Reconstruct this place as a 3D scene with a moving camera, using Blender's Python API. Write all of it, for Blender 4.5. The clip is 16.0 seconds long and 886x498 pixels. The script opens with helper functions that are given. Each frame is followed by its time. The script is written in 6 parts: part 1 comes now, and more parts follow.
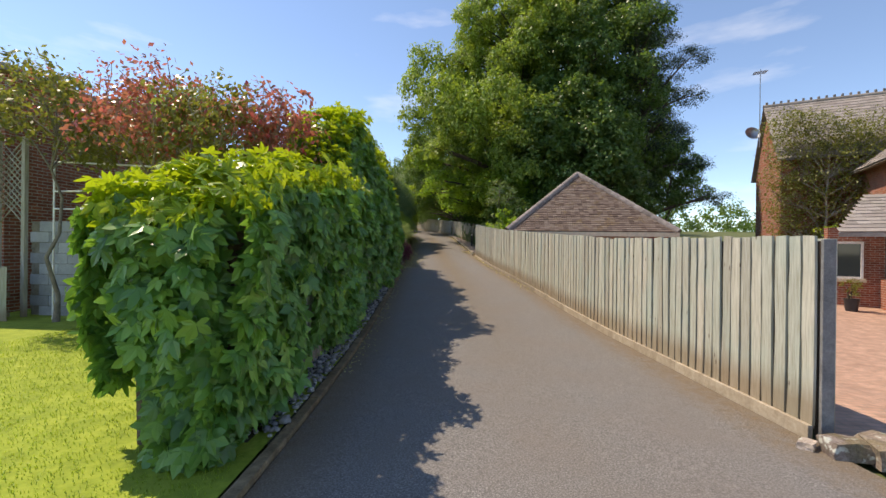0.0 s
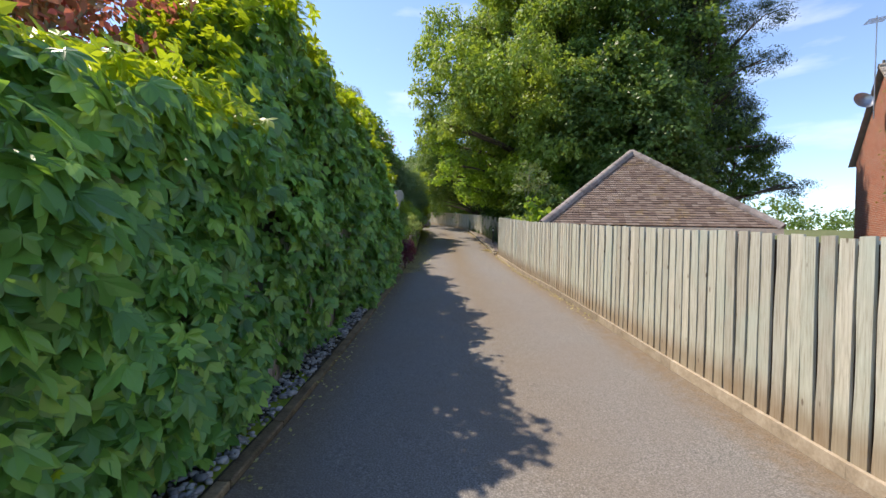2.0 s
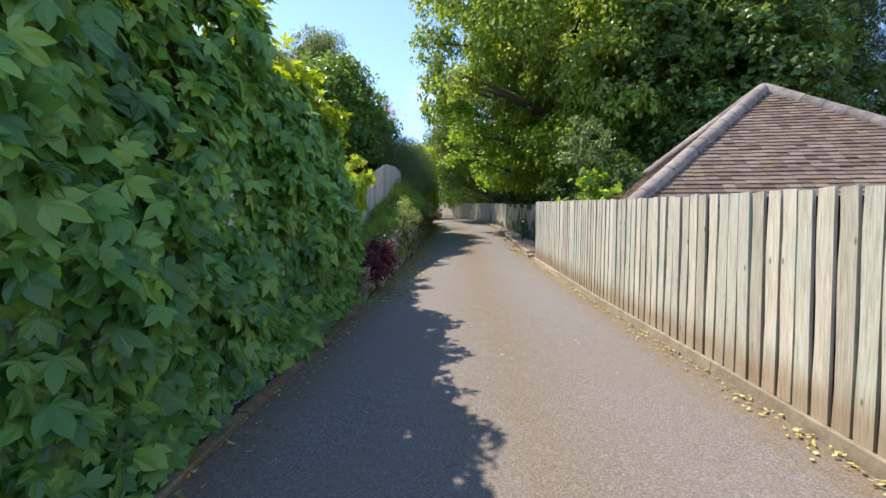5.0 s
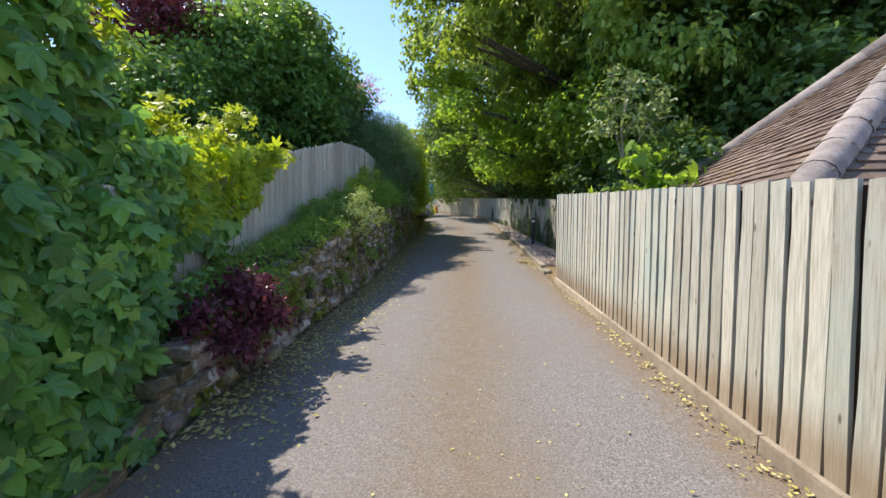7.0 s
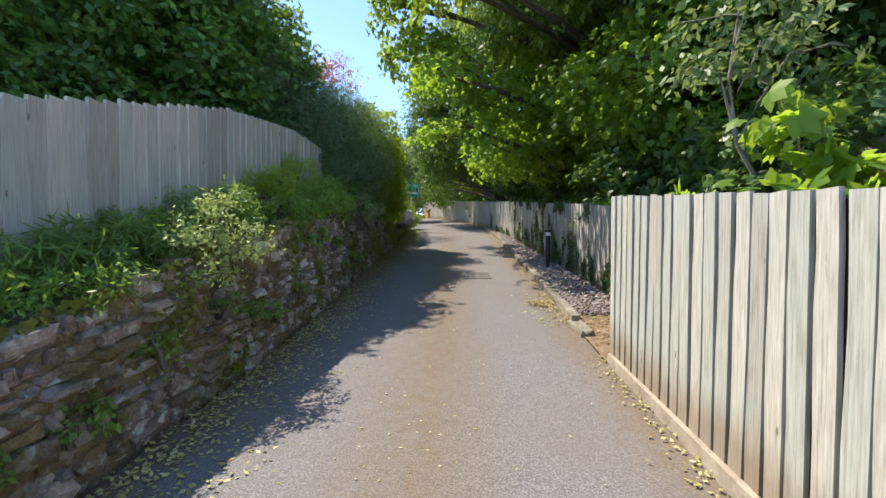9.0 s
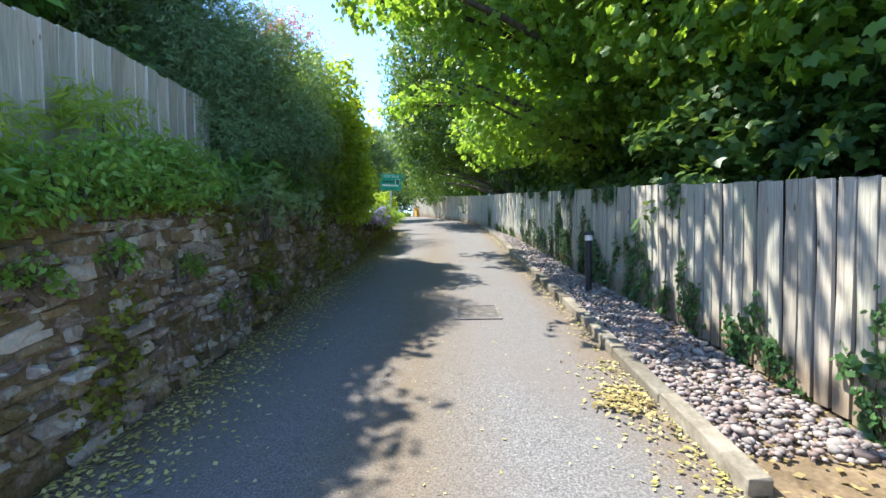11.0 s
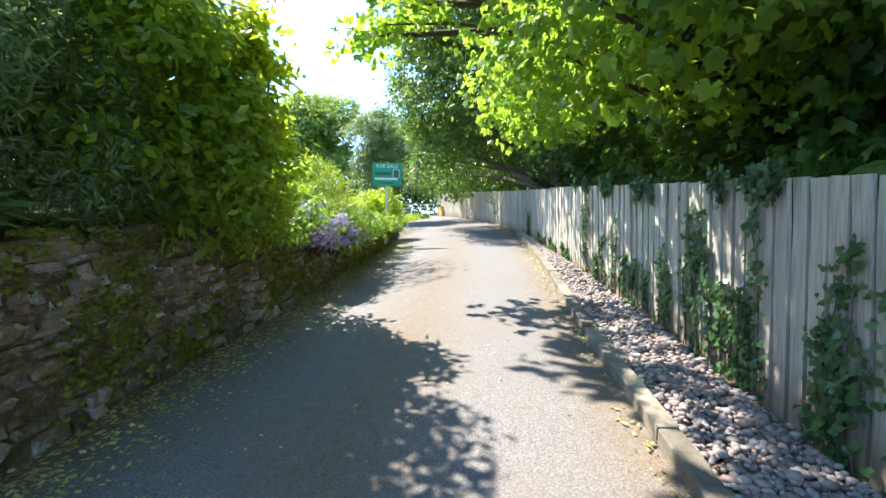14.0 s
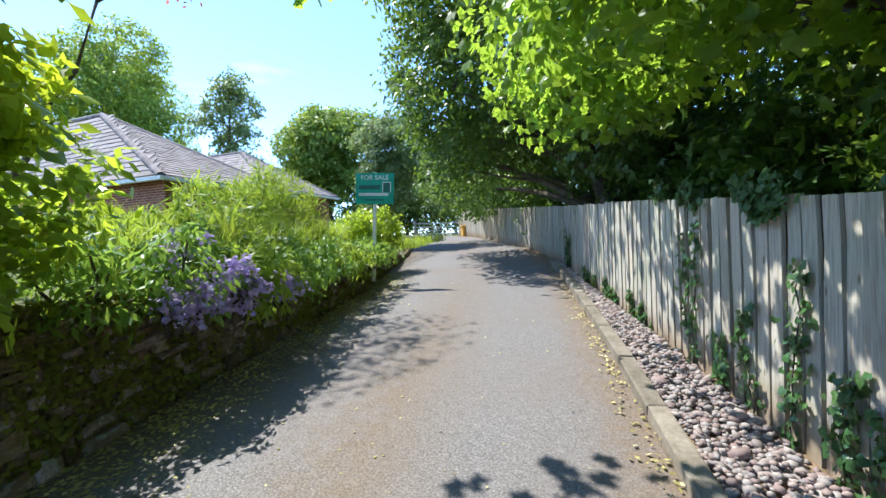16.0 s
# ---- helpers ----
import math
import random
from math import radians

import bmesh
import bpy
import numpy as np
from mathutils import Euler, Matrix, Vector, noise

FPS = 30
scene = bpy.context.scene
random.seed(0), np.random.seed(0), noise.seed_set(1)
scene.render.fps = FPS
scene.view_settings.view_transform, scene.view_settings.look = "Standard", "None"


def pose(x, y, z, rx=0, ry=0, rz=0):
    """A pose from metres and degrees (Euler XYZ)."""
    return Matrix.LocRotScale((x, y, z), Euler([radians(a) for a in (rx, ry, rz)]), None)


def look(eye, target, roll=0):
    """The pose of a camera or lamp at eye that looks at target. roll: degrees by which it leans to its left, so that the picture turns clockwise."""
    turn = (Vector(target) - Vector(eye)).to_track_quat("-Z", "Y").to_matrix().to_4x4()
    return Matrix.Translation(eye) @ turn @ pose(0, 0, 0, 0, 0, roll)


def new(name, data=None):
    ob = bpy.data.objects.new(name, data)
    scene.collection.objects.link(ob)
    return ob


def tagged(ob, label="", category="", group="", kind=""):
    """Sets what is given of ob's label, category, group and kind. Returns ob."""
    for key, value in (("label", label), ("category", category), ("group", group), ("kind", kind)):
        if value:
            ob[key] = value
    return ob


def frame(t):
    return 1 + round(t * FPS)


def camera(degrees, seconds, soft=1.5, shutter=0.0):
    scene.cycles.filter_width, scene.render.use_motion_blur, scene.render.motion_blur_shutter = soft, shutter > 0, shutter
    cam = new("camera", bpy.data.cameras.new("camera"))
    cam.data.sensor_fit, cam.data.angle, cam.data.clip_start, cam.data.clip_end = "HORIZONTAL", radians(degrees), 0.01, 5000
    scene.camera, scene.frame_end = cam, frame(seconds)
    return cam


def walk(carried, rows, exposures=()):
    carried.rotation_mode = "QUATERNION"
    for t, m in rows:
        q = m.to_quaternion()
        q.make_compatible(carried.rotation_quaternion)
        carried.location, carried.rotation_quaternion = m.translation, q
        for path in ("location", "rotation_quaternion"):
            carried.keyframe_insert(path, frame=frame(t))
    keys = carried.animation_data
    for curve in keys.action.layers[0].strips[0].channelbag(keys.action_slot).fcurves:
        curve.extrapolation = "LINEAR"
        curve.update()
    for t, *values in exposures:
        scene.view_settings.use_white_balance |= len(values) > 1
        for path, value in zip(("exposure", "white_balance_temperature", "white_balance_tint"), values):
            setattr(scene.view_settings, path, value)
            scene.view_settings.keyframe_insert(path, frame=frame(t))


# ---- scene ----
cam = camera(92.7, 16.0)
PATH = [
    (0, (0.0, 0.0, 1.55), (-0.216, 1.988, 1.547), 0.7),
    (0.5, (-0.047, 1.142, 1.599), (-0.295, 3.126, 1.599), 1.1),
    (1, (-0.107, 2.244, 1.615), (-0.382, 4.225, 1.613), 1.2),
    (1.5, (-0.169, 3.312, 1.638), (-0.465, 5.29, 1.623), 1.2),
    (2, (-0.295, 4.381, 1.656), (-0.6, 6.357, 1.629), 1.3),
    (2.5, (-0.414, 5.446, 1.692), (-0.73, 7.421, 1.656), 1.4),
    (3, (-0.567, 6.541, 1.7), (-0.893, 8.514, 1.665), 1.2),
    (3.5, (-0.652, 7.56, 1.714), (-1.008, 9.528, 1.68), 0.8),
    (4, (-0.757, 8.595, 1.717), (-1.14, 10.558, 1.676), 0.5),
    (6.5, (-1.168, 13.631, 1.997), (-1.572, 15.589, 1.923), 0.9),
    (7, (-1.233, 14.7, 2.074), (-1.643, 16.656, 1.997), 0.7),
    (7.5, (-1.285, 15.738, 2.178), (-1.698, 17.694, 2.102), 0.5),
    (8, (-1.399, 16.731, 2.278), (-1.808, 18.688, 2.212), 0.4),
    (8.5, (-1.465, 17.76, 2.354), (-1.876, 19.717, 2.294), 0.3),
    (9, (-1.582, 18.769, 2.451), (-1.989, 20.726, 2.387), 0.2),
    (11.5, (-2.17, 23.454, 2.655), (-2.545, 25.417, 2.583), -1.2),
    (12, (-2.221, 24.294, 2.764), (-2.585, 26.259, 2.713), -1.3),
    (12.5, (-2.257, 25.14, 2.851), (-2.707, 27.089, 2.814), -1.6),
    (13, (-2.277, 25.974, 2.953), (-2.741, 27.919, 2.953), -1.2),
    (13.5, (-2.341, 26.792, 3.02), (-2.88, 28.718, 2.981), -0.5),
    (14, (-2.462, 27.633, 3.087), (-3.029, 29.548, 2.991), -1.3),
    (14.5, (-2.604, 28.438, 3.191), (-3.229, 30.336, 3.127), -1.1),
    (15, (-2.746, 29.205, 3.283), (-3.373, 31.103, 3.257), -0.7),
    (15.5, (-2.81, 29.994, 3.326), (-3.535, 31.858, 3.311), -1.3),
    (16, (-2.883, 30.789, 3.393), (-3.587, 32.661, 3.377), -1.9),
]
walk(cam, [(t, look(eye, target, roll)) for t, eye, target, roll in PATH],
     ((0.0, 0.87, 8300, 13), (1.5, 1.1, 7900, 13), (3.5, 1.55, 7600, 12), (6.5, 1.45, 7150, 12), (9.2, 1.55, 7000, 12), (11.3, 2.2, 6150, 5), (12.0, 2.15, 5800, -2), (12.45, 2.25, 6900, 10), (13.0, 2.45, 6500, 10), (13.6, 2.65, 6500, 10), (14.5, 2.5, 6600, 9), (15.2, 2.35, 6500, 10), (16.0, 1.8, 6150, 10)))

# ---- world, sun ----
SUN_AZ, SUN_EL = math.atan2(0.313, -0.95), radians(56.5)
world = bpy.data.worlds.new("sky")
scene.world = world
world.use_nodes = True
wn, wl = world.node_tree.nodes, world.node_tree.links
wn.clear()
w_out, w_bg, w_sky = wn.new("ShaderNodeOutputWorld"), wn.new("ShaderNodeBackground"), wn.new("ShaderNodeTexSky")
w_sky.sky_type, w_sky.sun_disc, w_sky.sun_elevation = "NISHITA", False, SUN_EL
w_sky.sun_rotation = math.pi / 2 - SUN_AZ
w_sky.altitude = 1800.0
w_sky.air_density, w_sky.dust_density, w_sky.ozone_density = 1.0, 0.1, 6.0
w_co, w_map, w_noise, w_ramp, w_mix = (wn.new("ShaderNodeTexCoord"), wn.new("ShaderNodeMapping"), wn.new("ShaderNodeTexNoise"),
                                       wn.new("ShaderNodeValToRGB"), wn.new("ShaderNodeMix"))
w_map.inputs["Scale"].default_value = (1.6, 1.6, 6.5)
w_map.inputs["Rotation"].default_value = (0.25, 0.1, 0.4)
w_noise.inputs["Scale"].default_value, w_noise.inputs["Detail"].default_value, w_noise.inputs["Roughness"].default_value = 1.7, 7, 0.55
w_ramp.color_ramp.elements[0].position, w_ramp.color_ramp.elements[1].position = 0.56, 0.95
w_ramp.color_ramp.elements[1].color = (0.62, 0.62, 0.62, 1)
w_mix.data_type = "RGBA"
w_mix.inputs["B"].default_value = (5.2, 5.5, 6.0, 1)
w_bg.inputs["Strength"].default_value = 0.15
wl.new(w_co.outputs["Generated"], w_map.inputs["Vector"])
wl.new(w_map.outputs["Vector"], w_noise.inputs["Vector"])
wl.new(w_noise.outputs["Fac"], w_ramp.inputs["Fac"])
wl.new(w_ramp.outputs["Color"], w_mix.inputs["Factor"])
wl.new(w_sky.outputs["Color"], w_mix.inputs["A"])
wl.new(w_mix.outputs["Result"], w_bg.inputs["Color"])
wl.new(w_bg.outputs["Background"], w_out.inputs["Surface"])
sun = new("sun", bpy.data.lights.new("sun", "SUN"))
sun.data.energy, sun.data.angle, sun.data.color = 2.9, radians(0.55), (1.0, 0.95, 0.87)
sun.matrix_world = look((0, 0, 0), (-math.cos(SUN_AZ) * math.cos(SUN_EL), -math.sin(SUN_AZ) * math.cos(SUN_EL), -math.sin(SUN_EL)))

# ---- materials ----


class Mat:
    """A node material with a principled surface and short ways to add nodes."""

    def __init__(self, name):
        self.m = bpy.data.materials.new(name)
        self.m.use_nodes = True
        self.t = self.m.node_tree
        self.p = self.t.nodes["Principled BSDF"]
        self.out = self.t.nodes["Material Output"]

    def n(self, kind, **values):
        node = self.t.nodes.new("ShaderNode" + kind)
        for key, value in values.items():
            node.inputs[key.replace("_", " ")].default_value = value
        return node

    def link(self, a, b):
        self.t.links.new(a, b)

    def coords(self, which="Object", scale=(1, 1, 1)):
        c, m = self.n("TexCoord"), self.n("Mapping", Scale=scale)
        self.link(c.outputs[which], m.inputs["Vector"])
        return m.outputs["Vector"]

    def world(self, scale=(1, 1, 1)):
        c, m = self.n("NewGeometry"), self.n("Mapping", Scale=scale)
        self.link(c.outputs["Position"], m.inputs["Vector"])
        return m.outputs["Vector"]

    def noise(self, vec, scale, detail=4, rough=0.55):
        k = self.n("TexNoise", Scale=scale, Detail=detail, Roughness=rough)
        self.link(vec, k.inputs["Vector"])
        return k.outputs["Fac"]

    def ramp(self, fac, *stops):
        r = self.n("ValToRGB")
        e = r.color_ramp.elements
        while len(e) < len(stops):
            e.new(0.5)
        for k, (pos, col) in zip(e, stops):
            k.position, k.color = pos, (*col, 1) if len(col) == 3 else col
        self.link(fac, r.inputs["Fac"])
        return r.outputs["Color"]

    def mix(self, fac, a, b, how="MIX"):
        k = self.n("Mix")
        k.data_type, k.blend_type = "RGBA", how
        for sock, v in ((k.inputs["Factor"], fac), (k.inputs["A"], a), (k.inputs["B"], b)):
            if isinstance(v, bpy.types.NodeSocket):
                self.link(v, sock)
            else:
                sock.default_value = v if isinstance(v, (int, float)) else (*v, 1)
        return k.outputs["Result"]

    def math(self, op, a, b=0.0, clamp=False):
        k = self.n("Math")
        k.operation, k.use_clamp = op, clamp
        for sock, v in zip(k.inputs, (a, b)):
            if isinstance(v, bpy.types.NodeSocket):
                self.link(v, sock)
            else:
                sock.default_value = v
        return k.outputs["Value"]

    def bump(self, height, strength=0.4, dist=0.01):
        b = self.n("Bump", Strength=strength, Distance=dist)
        self.link(height, b.inputs["Height"])
        self.link(b.outputs["Normal"], self.p.inputs["Normal"])

    def done(self, colour, rough=0.8, spec=0.4):
        if isinstance(colour, bpy.types.NodeSocket):
            self.link(colour, self.p.inputs["Base Color"])
        else:
            self.p.inputs["Base Color"].default_value = (*colour, 1)
        if isinstance(rough, bpy.types.NodeSocket):
            self.link(rough, self.p.inputs["Roughness"])
        else:
            self.p.inputs["Roughness"].default_value = rough
        self.p.inputs["Specular IOR Level"].default_value = spec
        return self.m


def leaf_mat(name, dark, mid, light, glow, through_it=0.35, rough=0.45, patch=0.6, spec=0.4):
    """Leaves: colour by leaf and by patch, light shining through."""
    k = Mat(name)
    geo = k.n("NewGeometry")
    col = k.ramp(geo.outputs["Random Per Island"], (0.0, dark), (0.55, mid), (1.0, light))
    big = k.noise(k.world(), patch, 3)
    col = k.mix(k.math("MULTIPLY", big, 0.5), col, mid)
    lum = k.ramp(big, (0.3, (0.72, 0.72, 0.72)), (0.7, (1.2, 1.2, 1.1)))
    col = k.mix(1.0, col, lum, "MULTIPLY")
    k.done(col, rough, spec)
    tr = k.n("BsdfTranslucent")
    k.link(k.mix(0.75, col, glow), tr.inputs["Color"])
    sh = k.n("MixShader", Fac=through_it)
    k.link(k.p.outputs["BSDF"], sh.inputs[1])
    k.link(tr.outputs["BSDF"], sh.inputs[2])
    k.link(sh.outputs["Shader"], k.out.inputs["Surface"])
    return k.m


def wood_mat(name, low, mid, high, green, grain=22.0):
    """Weathered boards: grain along z, damp foot, green tinge board by board."""
    k = Mat(name)
    info = k.n("ObjectInfo")
    c = k.n("TexCoord")
    off = k.n("VectorMath")
    off.operation = "ADD"
    k.link(c.outputs["Object"], off.inputs[0])
    k.link(info.outputs["Random"], off.inputs[1])
    m = k.n("Mapping", Scale=(grain, grain, 1.1))
    k.link(off.outputs["Vector"], m.inputs["Vector"])
    fine = k.noise(m.outputs["Vector"], 3.2, 8, 0.65)
    col = k.ramp(fine, (0.3, low), (0.5, mid), (0.7, high))
    tint = k.ramp(info.outputs["Random"], (0.0, (0.8, 0.77, 0.72)), (0.3, (0.98, 0.99, 0.95)), (0.55, (0.92, 0.965, 0.92)), (0.8, (1.08, 1.06, 1.0)), (1.0, (1.14, 1.1, 1.04)))
    col = k.mix(1.0, col, tint, "MULTIPLY")
    blot = k.noise(k.world((1, 1, 0.6)), 2.3, 5)
    col = k.mix(k.ramp(blot, (0.5, (0, 0, 0)), (0.72, (0.55, 0.55, 0.55))), col, green)
    sep = k.n("SeparateXYZ")
    k.link(c.outputs["Object"], sep.inputs["Vector"])
    wob = k.math("ADD", sep.outputs["Z"], k.math("MULTIPLY", blot, -0.28))
    foot = k.ramp(wob, (0.0, (0.6, 0.6, 0.6)), (0.26, (0, 0, 0)))
    col = k.mix(foot, col, (0.2, 0.115, 0.05))
    knot = k.n("TexVoronoi", Scale=1.0)
    km = k.n("Mapping", Scale=(7, 7, 2.6))
    k.link(off.outputs["Vector"], km.inputs["Vector"])
    k.link(km.outputs["Vector"], knot.inputs["Vector"])
    col = k.mix(k.ramp(knot.outputs["Distance"], (0.05, (0.8, 0.8, 0.8)), (0.1, (0, 0, 0))), col, (0.1, 0.07, 0.05))
    k.bump(fine, 0.5, 0.004)
    return k.done(col, 0.85, 0.25)


def rough_mat(name, a, b, c, scale=6.0, bump=0.5, rough=0.9, dist=0.02, per_object=0.25):
    """Stone, soil, concrete: three tones in blotches and grain, varied by object."""
    k = Mat(name)
    v = k.world()
    n1, n2 = k.noise(v, scale, 8, 0.65), k.noise(v, scale * 7, 5, 0.6)
    col = k.ramp(n1, (0.32, a), (0.5, b), (0.68, c))
    col = k.mix(0.35, col, k.ramp(n2, (0.3, a), (0.7, c)))
    info = k.n("ObjectInfo")
    col = k.mix(1.0, col, k.ramp(info.outputs["Random"], (0.0, (1 - per_object,) * 3), (1.0, (1 + per_object,) * 3)), "MULTIPLY")
    k.bump(k.math("ADD", n1, k.math("MULTIPLY", n2, 0.4)), bump, dist)
    return k.done(col, rough, 0.3)


def asphalt_mat():
    k = Mat("asphalt")
    uv = k.n("UVMap")
    sep = k.n("SeparateXYZ")
    k.link(uv.outputs["UV"], sep.inputs["Vector"])
    v = k.world()
    grit, mid, big = k.noise(v, 75, 4, 0.75), k.noise(v, 9, 6, 0.6), k.noise(v, 0.8, 4, 0.55)
    col = k.ramp(grit, (0.3, (0.05, 0.049, 0.049)), (0.5, (0.15, 0.143, 0.138)), (0.72, (0.37, 0.355, 0.34)))
    col = k.mix(k.ramp(big, (0.35, (0, 0, 0)), (0.7, (0.55, 0.55, 0.55))), col, (0.165, 0.138, 0.12))
    # brown moss and dirt down the middle, in ragged patches, thicker up the lane
    u = k.math("ADD", sep.outputs["X"], k.math("MULTIPLY", k.math("SUBTRACT", mid, 0.5), 0.10))
    mid_line = k.math("SUBTRACT", 1.0, k.math("MULTIPLY", k.math("ABSOLUTE", k.math("SUBTRACT", u, 0.52)), 5.2), True)
    along = k.ramp(k.math("MULTIPLY", sep.outputs["Y"], 1 / 60), (0.08, (0.15,) * 3), (0.18, (0.5,) * 3), (0.28, (0.75,) * 3), (0.42, (0.95,) * 3), (0.58, (0.75,) * 3), (0.66, (0.3,) * 3))
    moss = k.math("MULTIPLY", k.math("MULTIPLY", mid_line, along), k.math("ADD", k.math("MULTIPLY", mid, 1.3), 0.3), True)
    col = k.mix(moss, col, k.ramp(grit, (0.3, (0.085, 0.062, 0.04)), (0.7, (0.225, 0.175, 0.12))))
    # soil washed against both edges
    edge = k.math("MULTIPLY", k.math("SUBTRACT", k.math("ABSOLUTE", k.math("SUBTRACT", u, 0.5)), 0.37), 9.0, True)
    edge = k.math("MULTIPLY", edge, k.math("ADD", k.math("MULTIPLY", mid, 1.1), 0.1), True)
    col = k.mix(edge, col, k.ramp(grit, (0.3, (0.09, 0.06, 0.035)), (0.7, (0.24, 0.17, 0.1))))
    pale = k.n("TexVoronoi", Scale=24.0)
    k.link(v, pale.inputs["Vector"])
    speck = k.ramp(pale.outputs["Distance"], (0.07, (1, 1, 1)), (0.11, (0, 0, 0)))
    col = k.mix(k.math("MULTIPLY", speck, k.ramp(mid, (0.5, (0,) * 3), (0.65, (0.45,) * 3))), col, (0.38, 0.35, 0.29))
    k.bump(k.math("ADD", grit, k.math("MULTIPLY", mid, 0.5)), 0.5, 0.006)
    return k.done(col, k.ramp(mid, (0.3, (0.72,) * 3), (0.7, (0.9,) * 3)), 0.35)


def brick_mat(name, scale=1.0, a=(0.36, 0.11, 0.06), b=(0.25, 0.07, 0.04), joint=(0.42, 0.37, 0.31)):
    k = Mat(name)
    br = k.n("TexBrick", Scale=scale, Color1=(*a, 1), Color2=(*b, 1), Mortar=(*joint, 1))
    br.inputs["Brick Width"].default_value, br.inputs["Row Height"].default_value, br.inputs["Mortar Size"].default_value = 0.225, 0.075, 0.008
    uv = k.n("UVMap")
    k.link(uv.outputs["UV"], br.inputs["Vector"])
    n = k.noise(k.world(), 5, 6)
    col = k.mix(1.0, br.outputs["Color"], k.ramp(n, (0.3, (0.75,) * 3), (0.7, (1.15,) * 3)), "MULTIPLY")
    k.bump(k.math("SUBTRACT", k.math("MULTIPLY", n, 0.3), br.outputs["Fac"]), 0.5, 0.008)
    return k.done(col, 0.85, 0.3)


def plain_mat(name, colour, rough=0.5, spec=0.5, metal=0.0, vary=0.15, scale=8.0):
    k = Mat(name)
    n = k.noise(k.world(), scale, 5)
    lo, hi = tuple(c * (1 - vary) for c in colour), tuple(min(1, c * (1 + vary)) for c in colour)
    k.p.inputs["Metallic"].default_value = metal
    k.bump(n, 0.12, 0.003)
    return k.done(k.ramp(n, (0.3, lo), (0.7, hi)), rough, spec)


ASPHALT = asphalt_mat()
CREEPER = leaf_mat("creeper_leaf", (0.028, 0.1, 0.03), (0.11, 0.28, 0.065), (0.3, 0.5, 0.09), (0.28, 0.52, 0.055), 0.34, 0.3, 0.9, 0.5)
# brighter, yellower creeper leaf: sunlight on the hedge top put into the colour
CREEPER_TOP = leaf_mat("creeper_sunlit_leaf", (0.12, 0.23, 0.02), (0.22, 0.36, 0.025), (0.38, 0.46, 0.035), (0.58, 0.68, 0.03), 0.45, 0.36)
LIME = leaf_mat("lime_leaf", (0.05, 0.11, 0.02), (0.15, 0.25, 0.045), (0.44, 0.52, 0.14), (0.46, 0.6, 0.06), 0.42, 0.5, 0.5)
DARKLEAF = leaf_mat("dark_leaf", (0.03, 0.08, 0.022), (0.07, 0.145, 0.036), (0.18, 0.28, 0.065), (0.28, 0.42, 0.05), 0.36, 0.42)
MAPLE = leaf_mat("sycamore_leaf", (0.08, 0.17, 0.04), (0.14, 0.26, 0.055), (0.24, 0.37, 0.075), (0.5, 0.7, 0.06), 0.6, 0.42)
NEEDLE = leaf_mat("conifer_needle", (0.07, 0.135, 0.07), (0.13, 0.22, 0.11), (0.26, 0.36, 0.19), (0.24, 0.38, 0.11), 0.36, 0.6)
PINE = leaf_mat("pine_needle", (0.02, 0.04, 0.022), (0.035, 0.065, 0.035), (0.07, 0.11, 0.05), (0.08, 0.13, 0.04), 0.2, 0.6)
LAUREL = leaf_mat("laurel_leaf", (0.08, 0.17, 0.03), (0.14, 0.26, 0.04), (0.3, 0.42, 0.05), (0.6, 0.74, 0.05), 0.55, 0.32)
HEDGEGREEN = leaf_mat("hedge_conifer_leaf", (0.04, 0.11, 0.03), (0.08, 0.19, 0.045), (0.19, 0.36, 0.07), (0.32, 0.5, 0.06), 0.4, 0.4)
# lighter copy of the laurel leaf, with the backlit rim's glow in its colour
SUNLIT_LAUREL = leaf_mat("sunlit_laurel_leaf", (0.2, 0.32, 0.02), (0.32, 0.46, 0.03), (0.5, 0.58, 0.05), (0.7, 0.8, 0.05), 0.5, 0.35)
GOLDLEAF = leaf_mat("golden_leaf", (0.17, 0.25, 0.02), (0.28, 0.36, 0.03), (0.42, 0.45, 0.05), (0.6, 0.68, 0.05), 0.42, 0.45)
REDLEAF = leaf_mat("photinia_leaf", (0.15, 0.16, 0.04), (0.28, 0.14, 0.07), (0.7, 0.06, 0.12), (0.7, 0.22, 0.16), 0.42, 0.3)
OLIVE = leaf_mat("olive_shrub_leaf", (0.10, 0.11, 0.03), (0.16, 0.17, 0.04), (0.24, 0.22, 0.05), (0.4, 0.42, 0.06), 0.36, 0.4)
PURPLE = leaf_mat("purple_leaf", (0.06, 0.012, 0.022), (0.11, 0.02, 0.04), (0.17, 0.04, 0.06), (0.25, 0.05, 0.08), 0.25, 0.4)
IVY = leaf_mat("ivy_leaf", (0.035, 0.095, 0.035), (0.055, 0.13, 0.045), (0.11, 0.2, 0.07), (0.2, 0.34, 0.06), 0.26, 0.32)
BIRCH = leaf_mat("birch_leaf", (0.10, 0.16, 0.06), (0.15, 0.22, 0.09), (0.22, 0.29, 0.12), (0.34, 0.45, 0.12), 0.36, 0.5)
PALEGREEN = leaf_mat("pale_shrub_leaf", (0.22, 0.32, 0.08), (0.38, 0.48, 0.14), (0.54, 0.62, 0.24), (0.5, 0.6, 0.18), 0.35, 0.5)
GRASS = leaf_mat("grass_blade", (0.13, 0.22, 0.025), (0.23, 0.34, 0.035), (0.36, 0.46, 0.06), (0.5, 0.62, 0.06), 0.45, 0.5)
BANKGRASS = leaf_mat("bank_grass", (0.06, 0.13, 0.03), (0.12, 0.23, 0.05), (0.24, 0.36, 0.09), (0.34, 0.5, 0.07), 0.4, 0.5)
